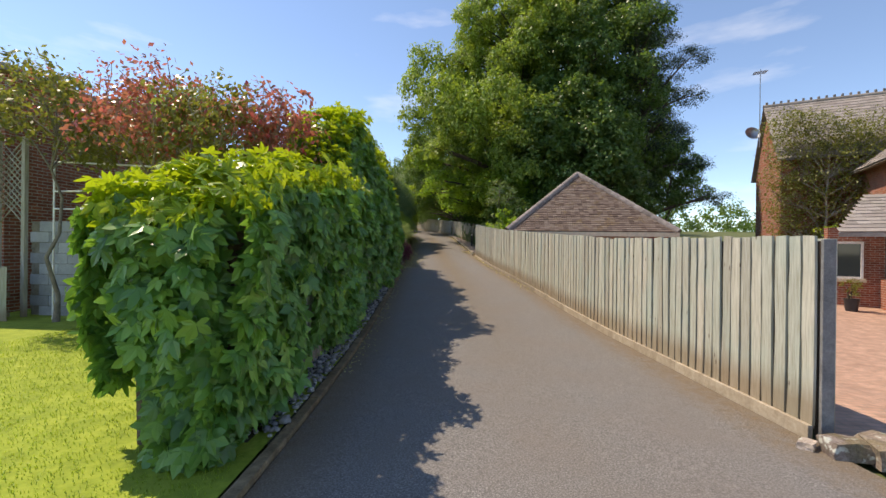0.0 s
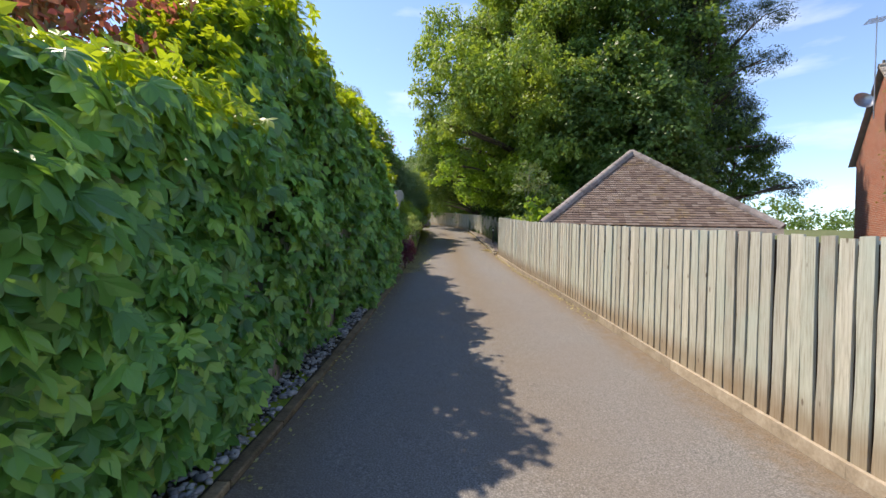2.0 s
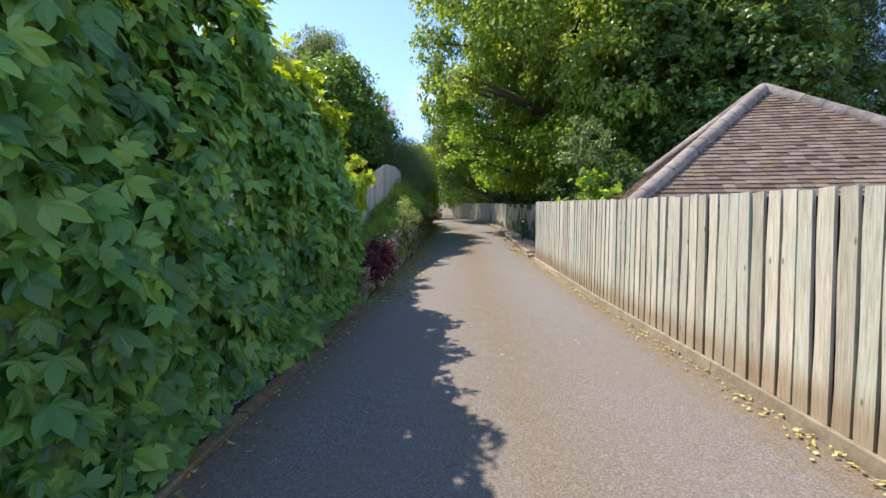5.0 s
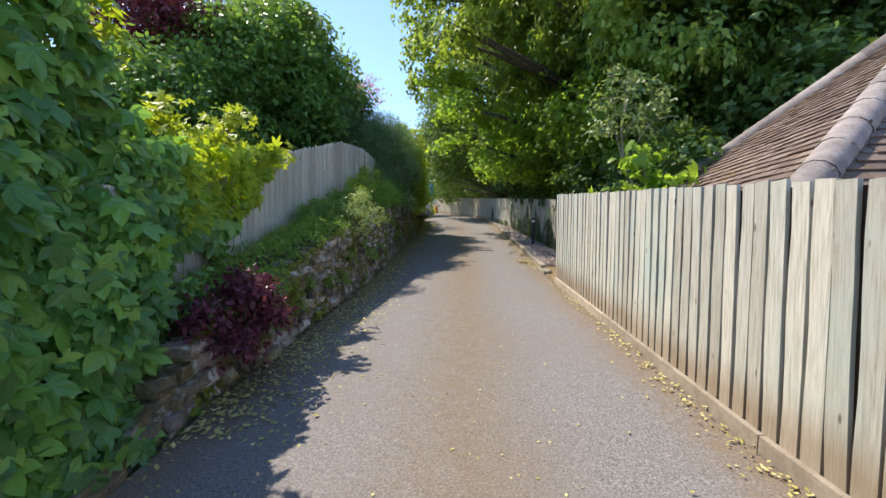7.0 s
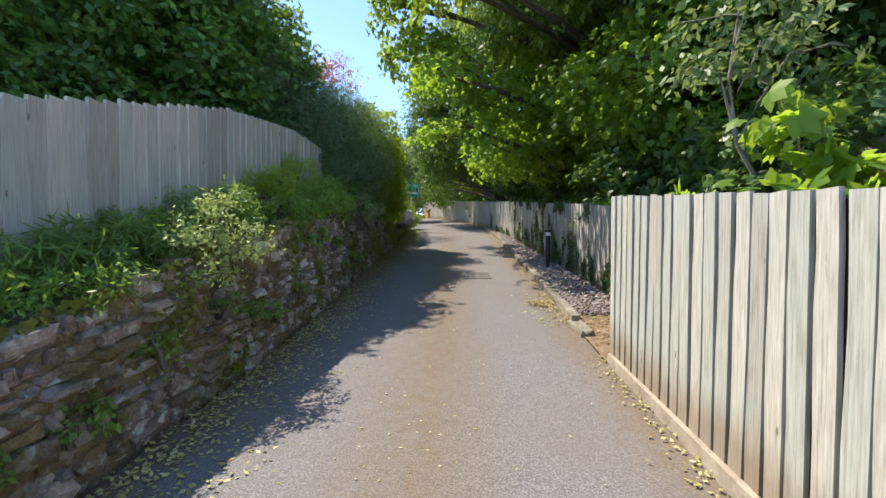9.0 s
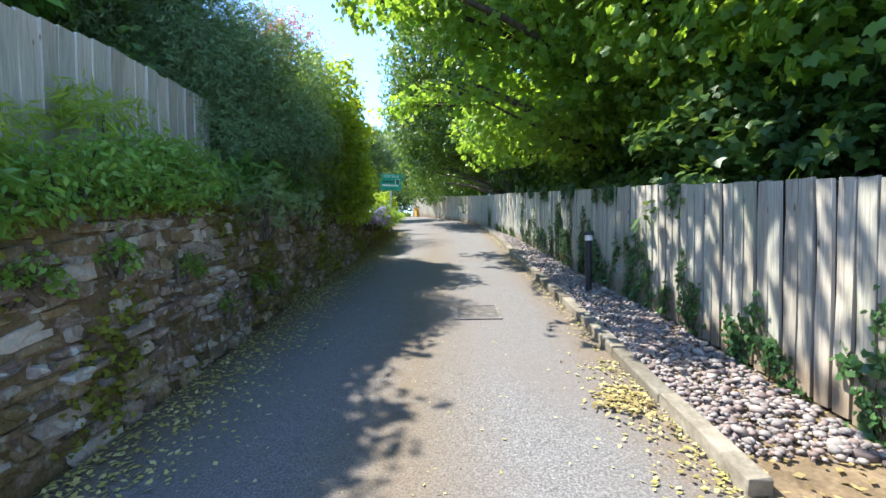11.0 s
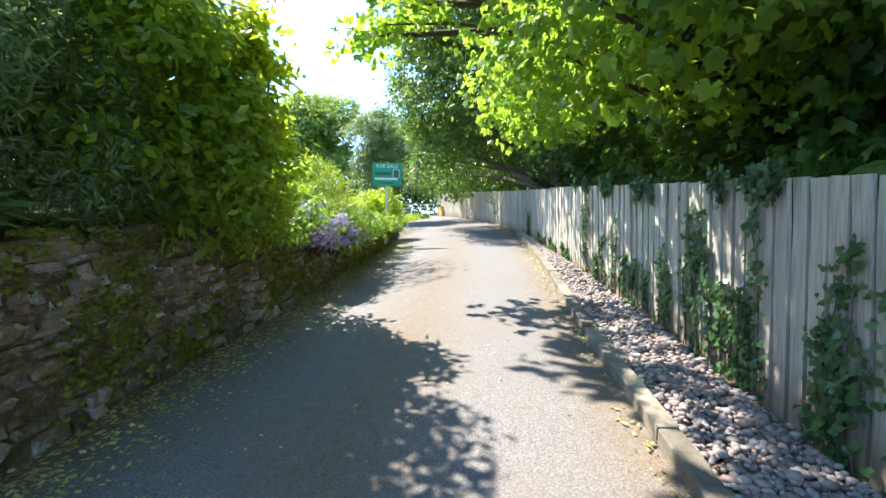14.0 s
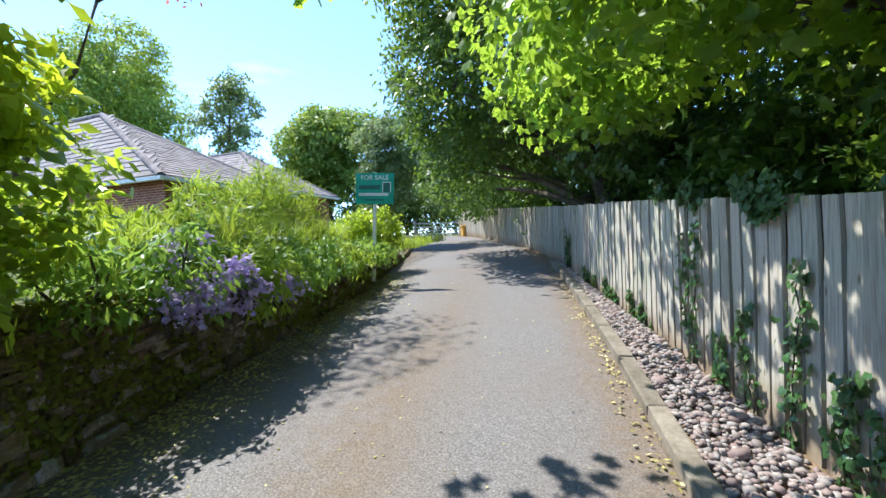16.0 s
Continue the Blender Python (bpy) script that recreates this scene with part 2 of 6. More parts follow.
FERN = leaf_mat("bank_plant_leaf", (0.08, 0.18, 0.035), (0.14, 0.28, 0.05), (0.26, 0.4, 0.08), (0.42, 0.6, 0.08), 0.42, 0.45)
MOSS = leaf_mat("moss_frond", (0.10, 0.10, 0.015), (0.17, 0.18, 0.025), (0.26, 0.30, 0.04), (0.3, 0.36, 0.04), 0.25, 0.8)
LILAC = leaf_mat("lilac_petal", (0.38, 0.28, 0.6), (0.5, 0.4, 0.7), (0.66, 0.58, 0.82), (0.5, 0.4, 0.7), 0.3, 0.6)
FALLEN = leaf_mat("fallen_leaf", (0.22, 0.2, 0.06), (0.45, 0.4, 0.14), (0.66, 0.6, 0.34), (0.4, 0.4, 0.1), 0.15, 0.6)
DRYLEAF = leaf_mat("dry_leaf", (0.16, 0.11, 0.05), (0.33, 0.26, 0.11), (0.52, 0.44, 0.2), (0.35, 0.3, 0.1), 0.15, 0.7)
BOARD = wood_mat("silvered_boards", (0.27, 0.255, 0.21), (0.43, 0.425, 0.38), (0.55, 0.55, 0.5), (0.37, 0.45, 0.40))
GREYBOARD = wood_mat("grey_boards", (0.32, 0.3, 0.275), (0.48, 0.46, 0.425), (0.58, 0.56, 0.525), (0.38, 0.39, 0.34))
OLDBOARD = wood_mat("shaded_boards", (0.25, 0.22, 0.18), (0.42, 0.385, 0.335), (0.53, 0.5, 0.445), (0.3, 0.34, 0.24))
BOARDFOOT = rough_mat("stained_gravel_board", (0.2, 0.16, 0.115), (0.32, 0.265, 0.2), (0.42, 0.365, 0.29), 5, 0.3)
KERB = rough_mat("worn_concrete", (0.1, 0.085, 0.06), (0.185, 0.16, 0.12), (0.29, 0.26, 0.21), 4, 0.5)
SOIL = rough_mat("dark_soil", (0.035, 0.025, 0.016), (0.07, 0.05, 0.03), (0.13, 0.10, 0.06), 5, 0.8)
DIRT = rough_mat("leaf_litter_soil", (0.08, 0.055, 0.03), (0.17, 0.12, 0.07), (0.3, 0.22, 0.13), 6, 0.7)


def rubble_mat(name, a, b, c, lichen=0.5, moss=0.5):
    """Old rubble: stone tones, pale lichen blots and brown-green moss in patches of their own."""
    k = Mat(name)
    v = k.world()
    n1, n2, n3 = k.noise(v, 7, 9, 0.7), k.noise(v, 45, 5, 0.65), k.noise(v, 1.7, 5, 0.6)
    info, geo = k.n("ObjectInfo"), k.n("NewGeometry")
    r = k.math("FRACT", k.math("ADD", geo.outputs["Random Per Island"], info.outputs["Random"]))
    col = k.mix(0.45, k.ramp(n1, (0.3, a), (0.5, b), (0.7, c)), k.ramp(n2, (0.3, a), (0.7, c)))
    col = k.mix(1.0, col, k.ramp(r, (0.0, (0.5, 0.48, 0.47)), (0.35, (0.9, 0.8, 0.76)), (0.7, (1.1, 1.0, 0.92)), (1.0, (1.5, 1.45, 1.4))), "MULTIPLY")
    spot = k.noise(v, 11, 4, 0.5)
    col = k.mix(k.math("MULTIPLY", k.ramp(spot, (0.57, (0,) * 3), (0.63, (1,) * 3)), lichen), col, (0.55, 0.56, 0.5))
    col = k.mix(k.math("MULTIPLY", k.ramp(n3, (0.45, (0,) * 3), (0.62, (1,) * 3)), moss), col, k.ramp(n2, (0.3, (0.07, 0.055, 0.015)), (0.7, (0.20, 0.16, 0.05))))
    k.bump(k.math("ADD", n1, k.math("MULTIPLY", n2, 0.5)), 0.9, 0.03)
    return k.done(col, 0.92, 0.25)


STONE = rubble_mat("sandstone_rubble", (0.11, 0.088, 0.075), (0.3, 0.255, 0.225), (0.55, 0.5, 0.455), 1.0, 0.75)
PALESTONE = rubble_mat("lichened_stone", (0.24, 0.22, 0.195), (0.44, 0.42, 0.385), (0.62, 0.61, 0.57), 0.9, 0.25)
MOSSSTONE = rubble_mat("mossy_stone", (0.12, 0.095, 0.055), (0.25, 0.205, 0.125), (0.4, 0.345, 0.24), 0.5, 0.85)
PEBBLE = rough_mat("pink_river_pebble", (0.17, 0.115, 0.1), (0.31, 0.235, 0.205), (0.46, 0.4, 0.365), 9, 0.2)
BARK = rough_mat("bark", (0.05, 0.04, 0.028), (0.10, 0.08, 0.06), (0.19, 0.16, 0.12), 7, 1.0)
PALEBARK = rough_mat("grey_twig", (0.16, 0.13, 0.1), (0.28, 0.24, 0.19), (0.4, 0.36, 0.3), 9, 0.6)
TILE = rough_mat("weathered_clay_tile", (0.12, 0.075, 0.055), (0.215, 0.14, 0.11), (0.33, 0.24, 0.18), 3.5, 0.4, 0.85, 0.01, 0.25)
GREYTILE = rough_mat("grey_concrete_tile", (0.15, 0.13, 0.11), (0.225, 0.195, 0.17), (0.3, 0.265, 0.235), 3, 0.4)
HIPTILE = rough_mat("hip_tile", (0.13, 0.105, 0.095), (0.21, 0.18, 0.165), (0.31, 0.275, 0.255), 5, 0.4)
BRICK = brick_mat("red_brick")
PAVER = brick_mat("pink_paving", 1.0, (0.50, 0.30, 0.22), (0.42, 0.25, 0.18), (0.34, 0.24, 0.18))
WHITE = plain_mat("white_paint", (0.78, 0.77, 0.74), 0.45)
CREAM = plain_mat("stone_lintel", (0.62, 0.52, 0.38), 0.7)
DARKMETAL = plain_mat("dark_metal", (0.03, 0.03, 0.035), 0.4, 0.5, 0.3)
GREYMETAL = plain_mat("grey_metal", (0.35, 0.36, 0.38), 0.4, 0.5, 0.8)
GREEN_SIGN = plain_mat("green_sign_board", (0.01, 0.33, 0.22), 0.4)
GREEN_DARK = plain_mat("dark_green_print", (0.02, 0.12, 0.09), 0.5)
YELLOW = plain_mat("yellow_plastic", (0.6, 0.33, 0.05), 0.5)
LAWN = rough_mat("lawn_turf", (0.15, 0.22, 0.02), (0.26, 0.34, 0.03), (0.38, 0.44, 0.06), 3, 0.6)
TURF = rough_mat("rough_ground", (0.05, 0.07, 0.02), (0.09, 0.11, 0.035), (0.15, 0.15, 0.06), 2, 0.7)
BLOCK = rough_mat("grey_block_wall", (0.24, 0.25, 0.26), (0.33, 0.34, 0.35), (0.42, 0.43, 0.44), 4, 0.3)
GLASS = Mat("window_glass")
GLASS = GLASS.done((0.04, 0.05, 0.06), 0.05, 0.6)

# ---- plan ----
rng = np.random.default_rng(7)
GY = (-1500, -40, 0, 4, 8, 9.9, 13.9, 18, 23.4, 26.7, 28.2, 31.8, 34.4, 36, 38.5, 41, 46, 52, 60, 200, 1500)
GZ = (-0.8, -0.6, -0.05, -0.06, 0, 0.14, 0.5, 0.78, 1.09, 1.41, 1.57, 1.92, 2.2, 2.37, 2.58, 2.8, 3.25, 3.8, 4.3, 6, 6)
LEFT_Y = (-12, 0, 2.2, 3.6, 5.7, 7.7, 10, 12.8, 15.9, 17.5, 19.3, 22, 23.5, 25.3, 27, 28.5, 30, 31.8, 33.3, 35.5, 38, 40, 44, 47, 52, 60)
LEFT_X = (-1.4, -1.4, -1.5, -1.65, -1.9, -2.2, -2.5, -2.85, -3.26, -3.6, -3.87, -4.3, -4.58, -4.9, -5.25, -5.55, -5.85, -6.12, -6.4, -6.75, -7.25, -7.9, -9.1, -10.3, -14.0, -22)
FENCE_Y = (4.0, 7.9, 12.2, 17.6, 23.5)
FENCE_X = (2.83, 2.25, 1.34, 0.2, -0.72)
KERB_Y = (24.9, 25.7, 26.8, 27.9, 28.9, 30.9, 32.6, 34.9, 39.05, 41.8, 46.5)
KERB_X = (-1.02, -1.16, -1.33, -1.51, -1.7, -2.07, -2.4, -2.78, -3.55, -4.15, -5.6)
BACK_Y = (23.7, 27.8, 28.4, 29.7, 32.2, 35.2, 38.4, 41.8, 46, 49.6, 54)
BACK_X = (0.25, -0.5, -0.66, -0.97, -1.48, -2.2, -3.05, -3.85, -5.5, -7.6, -10.6)
RIGHT_Y = (-12, 0, 4, 7.9, 12.2, 17.6, 23.5, 25.5, 26.6, 27.6, 28.9, 30.9, 32.6, 34.9, 39.05, 41.8, 46.5, 49, 53, 60)
RIGHT_X = (4.6, 3.3, 2.74, 2.18, 1.27, 0.13, -0.78, -1.12, -1.3, -1.46, -1.7, -2.07, -2.4, -2.78, -3.55, -4.15, -5.6, -7.0, -10.0, -17)


def gz(y):
    return float(np.interp(y, GY, GZ))


def left_x(y):
    return float(np.interp(y, LEFT_Y, LEFT_X))


def right_x(y):
    return float(np.interp(y, RIGHT_Y, RIGHT_X))


WALL_Y = (16.4, 17.2, 18.2, 20, 21.5, 23, 25.3, 28, 29.6, 31.3, 33, 34.5, 37, 39, 41, 43)
WALL_H = (0.1, 0.5, 0.65, 0.98, 1.2, 1.45, 1.56, 1.53, 1.4, 1.23, 1.0, 0.85, 0.75, 0.7, 0.55, 0.2)


def wall_h(y):
    return float(np.interp(y, WALL_Y, WALL_H))


def mesh(name, verts, faces, material, smooth=False):
    """A mesh from numpy arrays of places and of equal-sided faces."""
    verts, faces = np.asarray(verts, np.float32), np.asarray(faces, np.int32)
    me = bpy.data.meshes.new(name)
    me.vertices.add(len(verts))
    me.vertices.foreach_set("co", verts.ravel())
    me.loops.add(faces.size)
    me.loops.foreach_set("vertex_index", faces.ravel())
    me.polygons.add(len(faces))
    me.polygons.foreach_set("loop_start", np.arange(0, faces.size, faces.shape[1], dtype=np.int32))
    me.update(calc_edges=True)
    me.polygons.foreach_set("use_smooth", np.full(len(faces), smooth))
    me.materials.append(material)
    return me


def put(name, me, parent=None, label="", at=None):
    ob = new(name, me)
    if parent:
        ob.parent = parent
    if at is not None:
        ob.matrix_basis = at
    return tagged(ob, label) if label else ob


def from_bm(name, bm, material, smooth=False):
    me = bpy.data.meshes.new(name)
    bm.normal_update()
    bm.to_mesh(me)
    bm.free()
    me.materials.append(material)
    if smooth:
        me.polygons.foreach_set("use_smooth", np.full(len(me.polygons), True))
    return me


def part(name, bm, material, parent=None, label="", at=None, smooth=False):
    return put(name, from_bm(name, bm, material, smooth), parent, label, at)


GROUPS = {"wall_weed": "weeds in the stone wall", "undergrowth_bush": "undergrowth behind the fence", "photinia_tree": "photinia trees", "bank_plant": "plants on the wall top", "border_plant": "border plants over the wall", "ivy": "ivy on the back fence",
          "campanula": "lilac flowers", "euphorbia": "narrow-leaved plants on the wall", "far_tree": "far garden trees", "birch_tree": "far birches", "yew_bush": "yews over the wall", "trailing_ivy": "ivy trailing down the wall"}


def thing(name, label, category, at=None, group="", kind=""):
    ob = new(name)
    group = group or GROUPS.get(name, "")
    if at is not None:
        ob.matrix_basis = at
    return tagged(ob, label, category, group, kind)


def box(bm, x0, x1, y0, y1, z0, z1, bevel=0.0):
    made = bmesh.ops.create_cube(bm, size=1.0, matrix=Matrix.Translation(((x0 + x1) / 2, (y0 + y1) / 2, (z0 + z1) / 2)) @ Matrix.Diagonal((x1 - x0, y1 - y0, z1 - z0, 1)))
    if bevel:
        edges = list({e for v in made["verts"] for e in v.link_edges})
        bmesh.ops.bevel(bm, geom=edges, offset=bevel, segments=2, affect="EDGES", profile=0.6)
    return made["verts"]


def box_uv(me, scale=1.0):
    """Wall coordinates in metres, by the way each face looks."""
    uv = me.uv_layers.new(name="UVMap")
    for f in me.polygons:
        n = f.normal
        for li in f.loop_indices:
            v = me.vertices[me.loops[li].vertex_index].co
            if abs(n.z) > 0.7:
                uv.data[li].uv = (v.x * scale, v.y * scale)
            elif abs(n.x) > abs(n.y):
                uv.data[li].uv = (v.y * scale, v.z * scale)
            else:
                uv.data[li].uv = (v.x * scale, v.z * scale)
    return me


def tube(points, radii, sides=7):
    """Places and quads of a bent, tapering round rod."""
    pts = np.asarray(points, float)
    d = np.gradient(pts, axis=0)
    d /= np.linalg.norm(d, axis=1)[:, None] + 1e-9
    ref = np.where(np.abs(d[:, 2:3]) > 0.9, [[1.0, 0, 0]], [[0, 0, 1.0]])
    a = np.cross(d, ref)
    a /= np.linalg.norm(a, axis=1)[:, None]
    b = np.cross(d, a)
    ang = np.linspace(0, 2 * np.pi, sides, endpoint=False)
    ring = a[:, None] * np.cos(ang)[None, :, None] + b[:, None] * np.sin(ang)[None, :, None]
    v = (pts[:, None] + ring * np.asarray(radii)[:, None, None]).reshape(-1, 3)
    f = []
    for i in range(len(pts) - 1):
        for j in range(sides):
            k = (j + 1) % sides
            f.append((i * sides + j, i * sides + k, (i + 1) * sides + k, (i + 1) * sides + j))
    return v, np.array(f)


def joined(pieces):
    vs, fs, n = [], [], 0
    for v, f in pieces:
        vs.append(v)
        fs.append(f + n)
        n += len(v)
    return np.concatenate(vs), np.concatenate(fs)


def ribbon(name, ys, xa, xb, za, zb, material, cross=8, crown=0.0):
    """A strip of ground between two lines, with its own across/along coordinates."""
    v, f = [], []
    for y in ys:
        for j in range(cross + 1):
            s = j / cross
            v.append((xa(y) * (1 - s) + xb(y) * s, y, za(y) * (1 - s) + zb(y) * s + crown * (1 - (2 * s - 1) ** 2)))
    w = cross + 1
    for i in range(len(ys) - 1):
        for j in range(cross):
            f.append((i * w + j, i * w + j + 1, (i + 1) * w + j + 1, (i + 1) * w + j))
    me = mesh(name, v, f, material, True)
    uv = me.uv_layers.new(name="UVMap")
    idx = np.array(f).ravel()
    co = np.stack([(idx % w) / cross, np.asarray(ys)[idx // w]], 1).astype(np.float32)
    uv.data.foreach_set("uv", co.ravel())
    return me


# ---- leaves ----


def unit(a):
    return a / (np.linalg.norm(a, axis=-1, keepdims=True) + 1e-9)


def creeper_leaves(P, L, T, B, s, width):
    """Five pointed oval leaflets from one stalk, folded a little along the midrib."""
    n, table = len(P), ((-1.75, 0.55), (-0.82, 0.85), (0.0, 1.0), (0.82, 0.85), (1.75, 0.55))
    V = np.empty((n, 1 + 5 * 6, 3))
    V[:, 0] = P
    tri = []
    for i, (ang, ln) in enumerate(table):
        a = ang + rng.normal(0, 0.13, (n, 1))
        d, e = T * np.cos(a) + B * np.sin(a), B * np.cos(a) - T * np.sin(a)
        sag = -L * s * ln * rng.uniform(0.05, 0.3, (n, 1))
        rib = -L * s * rng.uniform(0.0, 0.09, (n, 1))
        w = width * ln * s * rng.uniform(0.85, 1.1, (n, 1))
        o = 1 + 6 * i
        V[:, o] = P + s * ln * 0.14 * d
        V[:, o + 1] = P + s * ln * 0.45 * d + 0.46 * w * e + sag * 0.25
        V[:, o + 2] = P + s * ln * 0.45 * d - 0.46 * w * e + sag * 0.25
        V[:, o + 3] = P + s * ln * 0.76 * d + 0.36 * w * e + sag * 0.6
        V[:, o + 4] = P + s * ln * 0.76 * d - 0.36 * w * e + sag * 0.6
        V[:, o + 5] = P + s * ln * 1.08 * d + sag + rib
        tri += [(0, o + 1, o), (0, o, o + 2), (o, o + 1, o + 3), (o, o + 3, o + 5), (o, o + 5, o + 4), (o, o + 4, o + 2)]
    F = (np.arange(n)[:, None, None] * 31 + np.array(tri)[None]).reshape(-1, 3)
    return V.reshape(-1, 3), F


def leaves(P, N, size, shape="simple", droop=0.6, spread=0.55, width=0.5, vary=0.35):
    """Leaves at places P on a surface with normals N. Returns places and triangles."""
    n = len(P)
    L = unit(N + rng.normal(0, spread, (n, 3)))
    T = rng.normal(0, 0.5, (n, 3)) + N * 0.35
    T[:, 2] -= droop
    T = unit(T - (T * L).sum(1, keepdims=True) * L)
    B = np.cross(L, T)
    s = (size * (1 + rng.uniform(-vary, vary, n)))[:, None]
    if shape == "creeper":
        return creeper_leaves(P, L, T, B, s, width)
    if shape == "palmate":
        table = ((-1.4, 0.62), (-0.68, 0.9), (0.0, 1.0), (0.68, 0.9), (1.4, 0.62))
    elif shape == "star":
        table = ((-1.75, 0.62), (-0.85, 0.9), (0.0, 1.0), (0.85, 0.9), (1.75, 0.62))
    elif shape == "lobed":
        table = ((-1.15, 0.8), (0.0, 1.0), (1.15, 0.8))
    else:
        table = ((0.0, 1.0),)
    k = len(table)
    V = np.empty((n, 1 + 3 * k, 3))
    V[:, 0] = P
    for i, (ang, ln) in enumerate(table):
        d, e = T * np.cos(ang) + B * np.sin(ang), B * np.cos(ang) - T * np.sin(ang)
        w = width * (1.0 if shape == "simple" else 0.8 if shape in ("palmate", "star") else 1.25)
        fold = -L * s * rng.uniform(0.02, 0.16, (n, 1))
        V[:, 1 + 3 * i] = P + s * ln * (0.48 * d + 0.5 * w * e) + fold
        V[:, 2 + 3 * i] = P + s * ln * d + fold * 1.8
        V[:, 3 + 3 * i] = P + s * ln * (0.48 * d - 0.5 * w * e) + fold
    tri = []
    for i in range(k):
        tri += [(0, 2 + 3 * i, 1 + 3 * i), (0, 3 + 3 * i, 2 + 3 * i)]
    F = (np.arange(n)[:, None, None] * (1 + 3 * k) + np.array(tri)[None]).reshape(-1, 3)
    return V.reshape(-1, 3), F


def blades(P, length, width, lean=0.5, up=1.0):
    """Grass blades: bent strips of three triangles."""
    n = len(P)
    a = rng.uniform(0, 2 * np.pi, n)
    d = np.stack([np.cos(a), np.sin(a), np.zeros(n)], 1)
    e = np.stack([-np.sin(a), np.cos(a), np.zeros(n)], 1)
    ln = (length * rng.uniform(0.5, 1.3, n))[:, None]
    z = np.array([[0, 0, 1.0]]) * up
    m = P + ln * (0.6 * z + 0.25 * lean * d * rng.uniform(0.3, 1.5, (n, 1)))
    tip = P + ln * (0.92 * z + 0.9 * lean * d * rng.uniform(0.3, 1.5, (n, 1)))
    V = np.stack([P - e * width / 2, P + e * width / 2, m - e * width * 0.4, m + e * width * 0.4, tip], 1)
    F = (np.arange(n)[:, None, None] * 5 + np.array([(0, 1, 3), (0, 3, 2), (2, 3, 4)])[None]).reshape(-1, 3)
    return V.reshape(-1, 3), F


def sphere_points(n, upper=-1.0):
    out = np.empty((0, 3))
    while len(out) < n:
        q = unit(rng.normal(0, 1, (2 * n + 8, 3)))
        out = np.concatenate([out, q[q[:, 2] > upper]])
    return out[:n]


def cluster_leaves(lobes, clusters, per, size, radius=0.6, shape="simple", flat=0.6, droop=0.5, inner=0.35, width=0.55, upper=-0.75, spread=0.6):
    """Crown leaves: clumps of leaves sit over each lobe (centre, radii), most on its skin, some within."""
    vol = np.array([r[0] * r[1] + r[1] * r[2] + r[0] * r[2] for _, r in lobes])
    pieces = []
    for (c, r), share in zip(lobes, vol / vol.sum()):
        m = max(3, int(clusters * share))
        q = sphere_points(m, upper)
        depth = np.where(rng.random(m) < inner, rng.uniform(0.45, 0.85, m), rng.uniform(0.85, 1.1, m))
        C = np.array(c) + q * np.array(r) * depth[:, None]
        q2 = sphere_points(m * per)
        rad = radius * rng.uniform(0.5, 1.35, m).repeat(per)[:, None] * rng.random((m * per, 1)) ** 0.4
        P = C.repeat(per, 0) + q2 * rad * np.array([1, 1, flat])
        P[:, 2] -= 0.35 * (np.linalg.norm((P - C.repeat(per, 0))[:, :2], axis=1) ** 2) / radius
        N = unit(q.repeat(per, 0) * 0.6 + q2 * 0.5 + np.array([0, 0, 0.55]))
        pieces.append(leaves(P, N, size, shape, droop, spread, width))
    return joined(pieces)


def branchwork(base, top, lobes, r0, twigs=2):
    """A tapering trunk that wanders to the top, and limbs to the heart of each lobe with finer twigs."""
    base, top = np.array(base, float), np.array(top, float)
    s = np.linspace(0, 1, 9)[:, None]
    wob = rng.normal(0, 0.02 * np.linalg.norm(top - base), (9, 3)) * np.sin(s * np.pi)
    stem = base + (top - base) * s + wob
    rad = r0 * (1 - 0.85 * s[:, 0])
    rad[0] *= 1.45
    pieces = [tube(stem, rad, 10)]
    for c, r in lobes:
        c = np.array(c)
        k = int(np.clip(np.searchsorted(stem[:, 2], c[2] - 0.55 * r[2] - 0.3) - 1, 1, 6))
        a = stem[k]
        mid = a * 0.5 + c * 0.5 + np.array([0, 0, 0.12 * np.linalg.norm(c - a)])
        t = np.linspace(0, 1, 6)[:, None]
        limb = a * (1 - t) ** 2 + 2 * mid * t * (1 - t) + c * t**2
        pieces.append(tube(limb, rad[k] * 0.5 * (1 - 0.8 * t[:, 0]) + 0.008, 6))
        for _ in range(twigs):
            e = c + sphere_points(1, -0.2)[0] * np.array(r) * 0.95
            b = limb[rng.integers(2, 6)]
            u = np.linspace(0, 1, 4)[:, None]
            tw = b + (e - b) * u + rng.normal(0, 0.06, (4, 3)) * u
            pieces.append(tube(tw, rad[k] * 0.16 * (1 - 0.85 * u[:, 0]) + 0.006, 5))
    return joined(pieces)


def tree(name, label, base, top, lobes, r0, material, clusters, per, size, bark=None, category="tree", twigs=2, **kw):
    ob = thing(name, label, category, Matrix.Translation(base))
    shift = np.array(base)
    v, f = branchwork(base, top, lobes, r0, twigs)
    put("trunk", mesh("trunk", v - shift, f, bark or BARK, True), ob)
    v, f = cluster_leaves(lobes, clusters, per, size, **kw)
    put("crown", mesh("crown", v - shift, f, material), ob)
    return ob


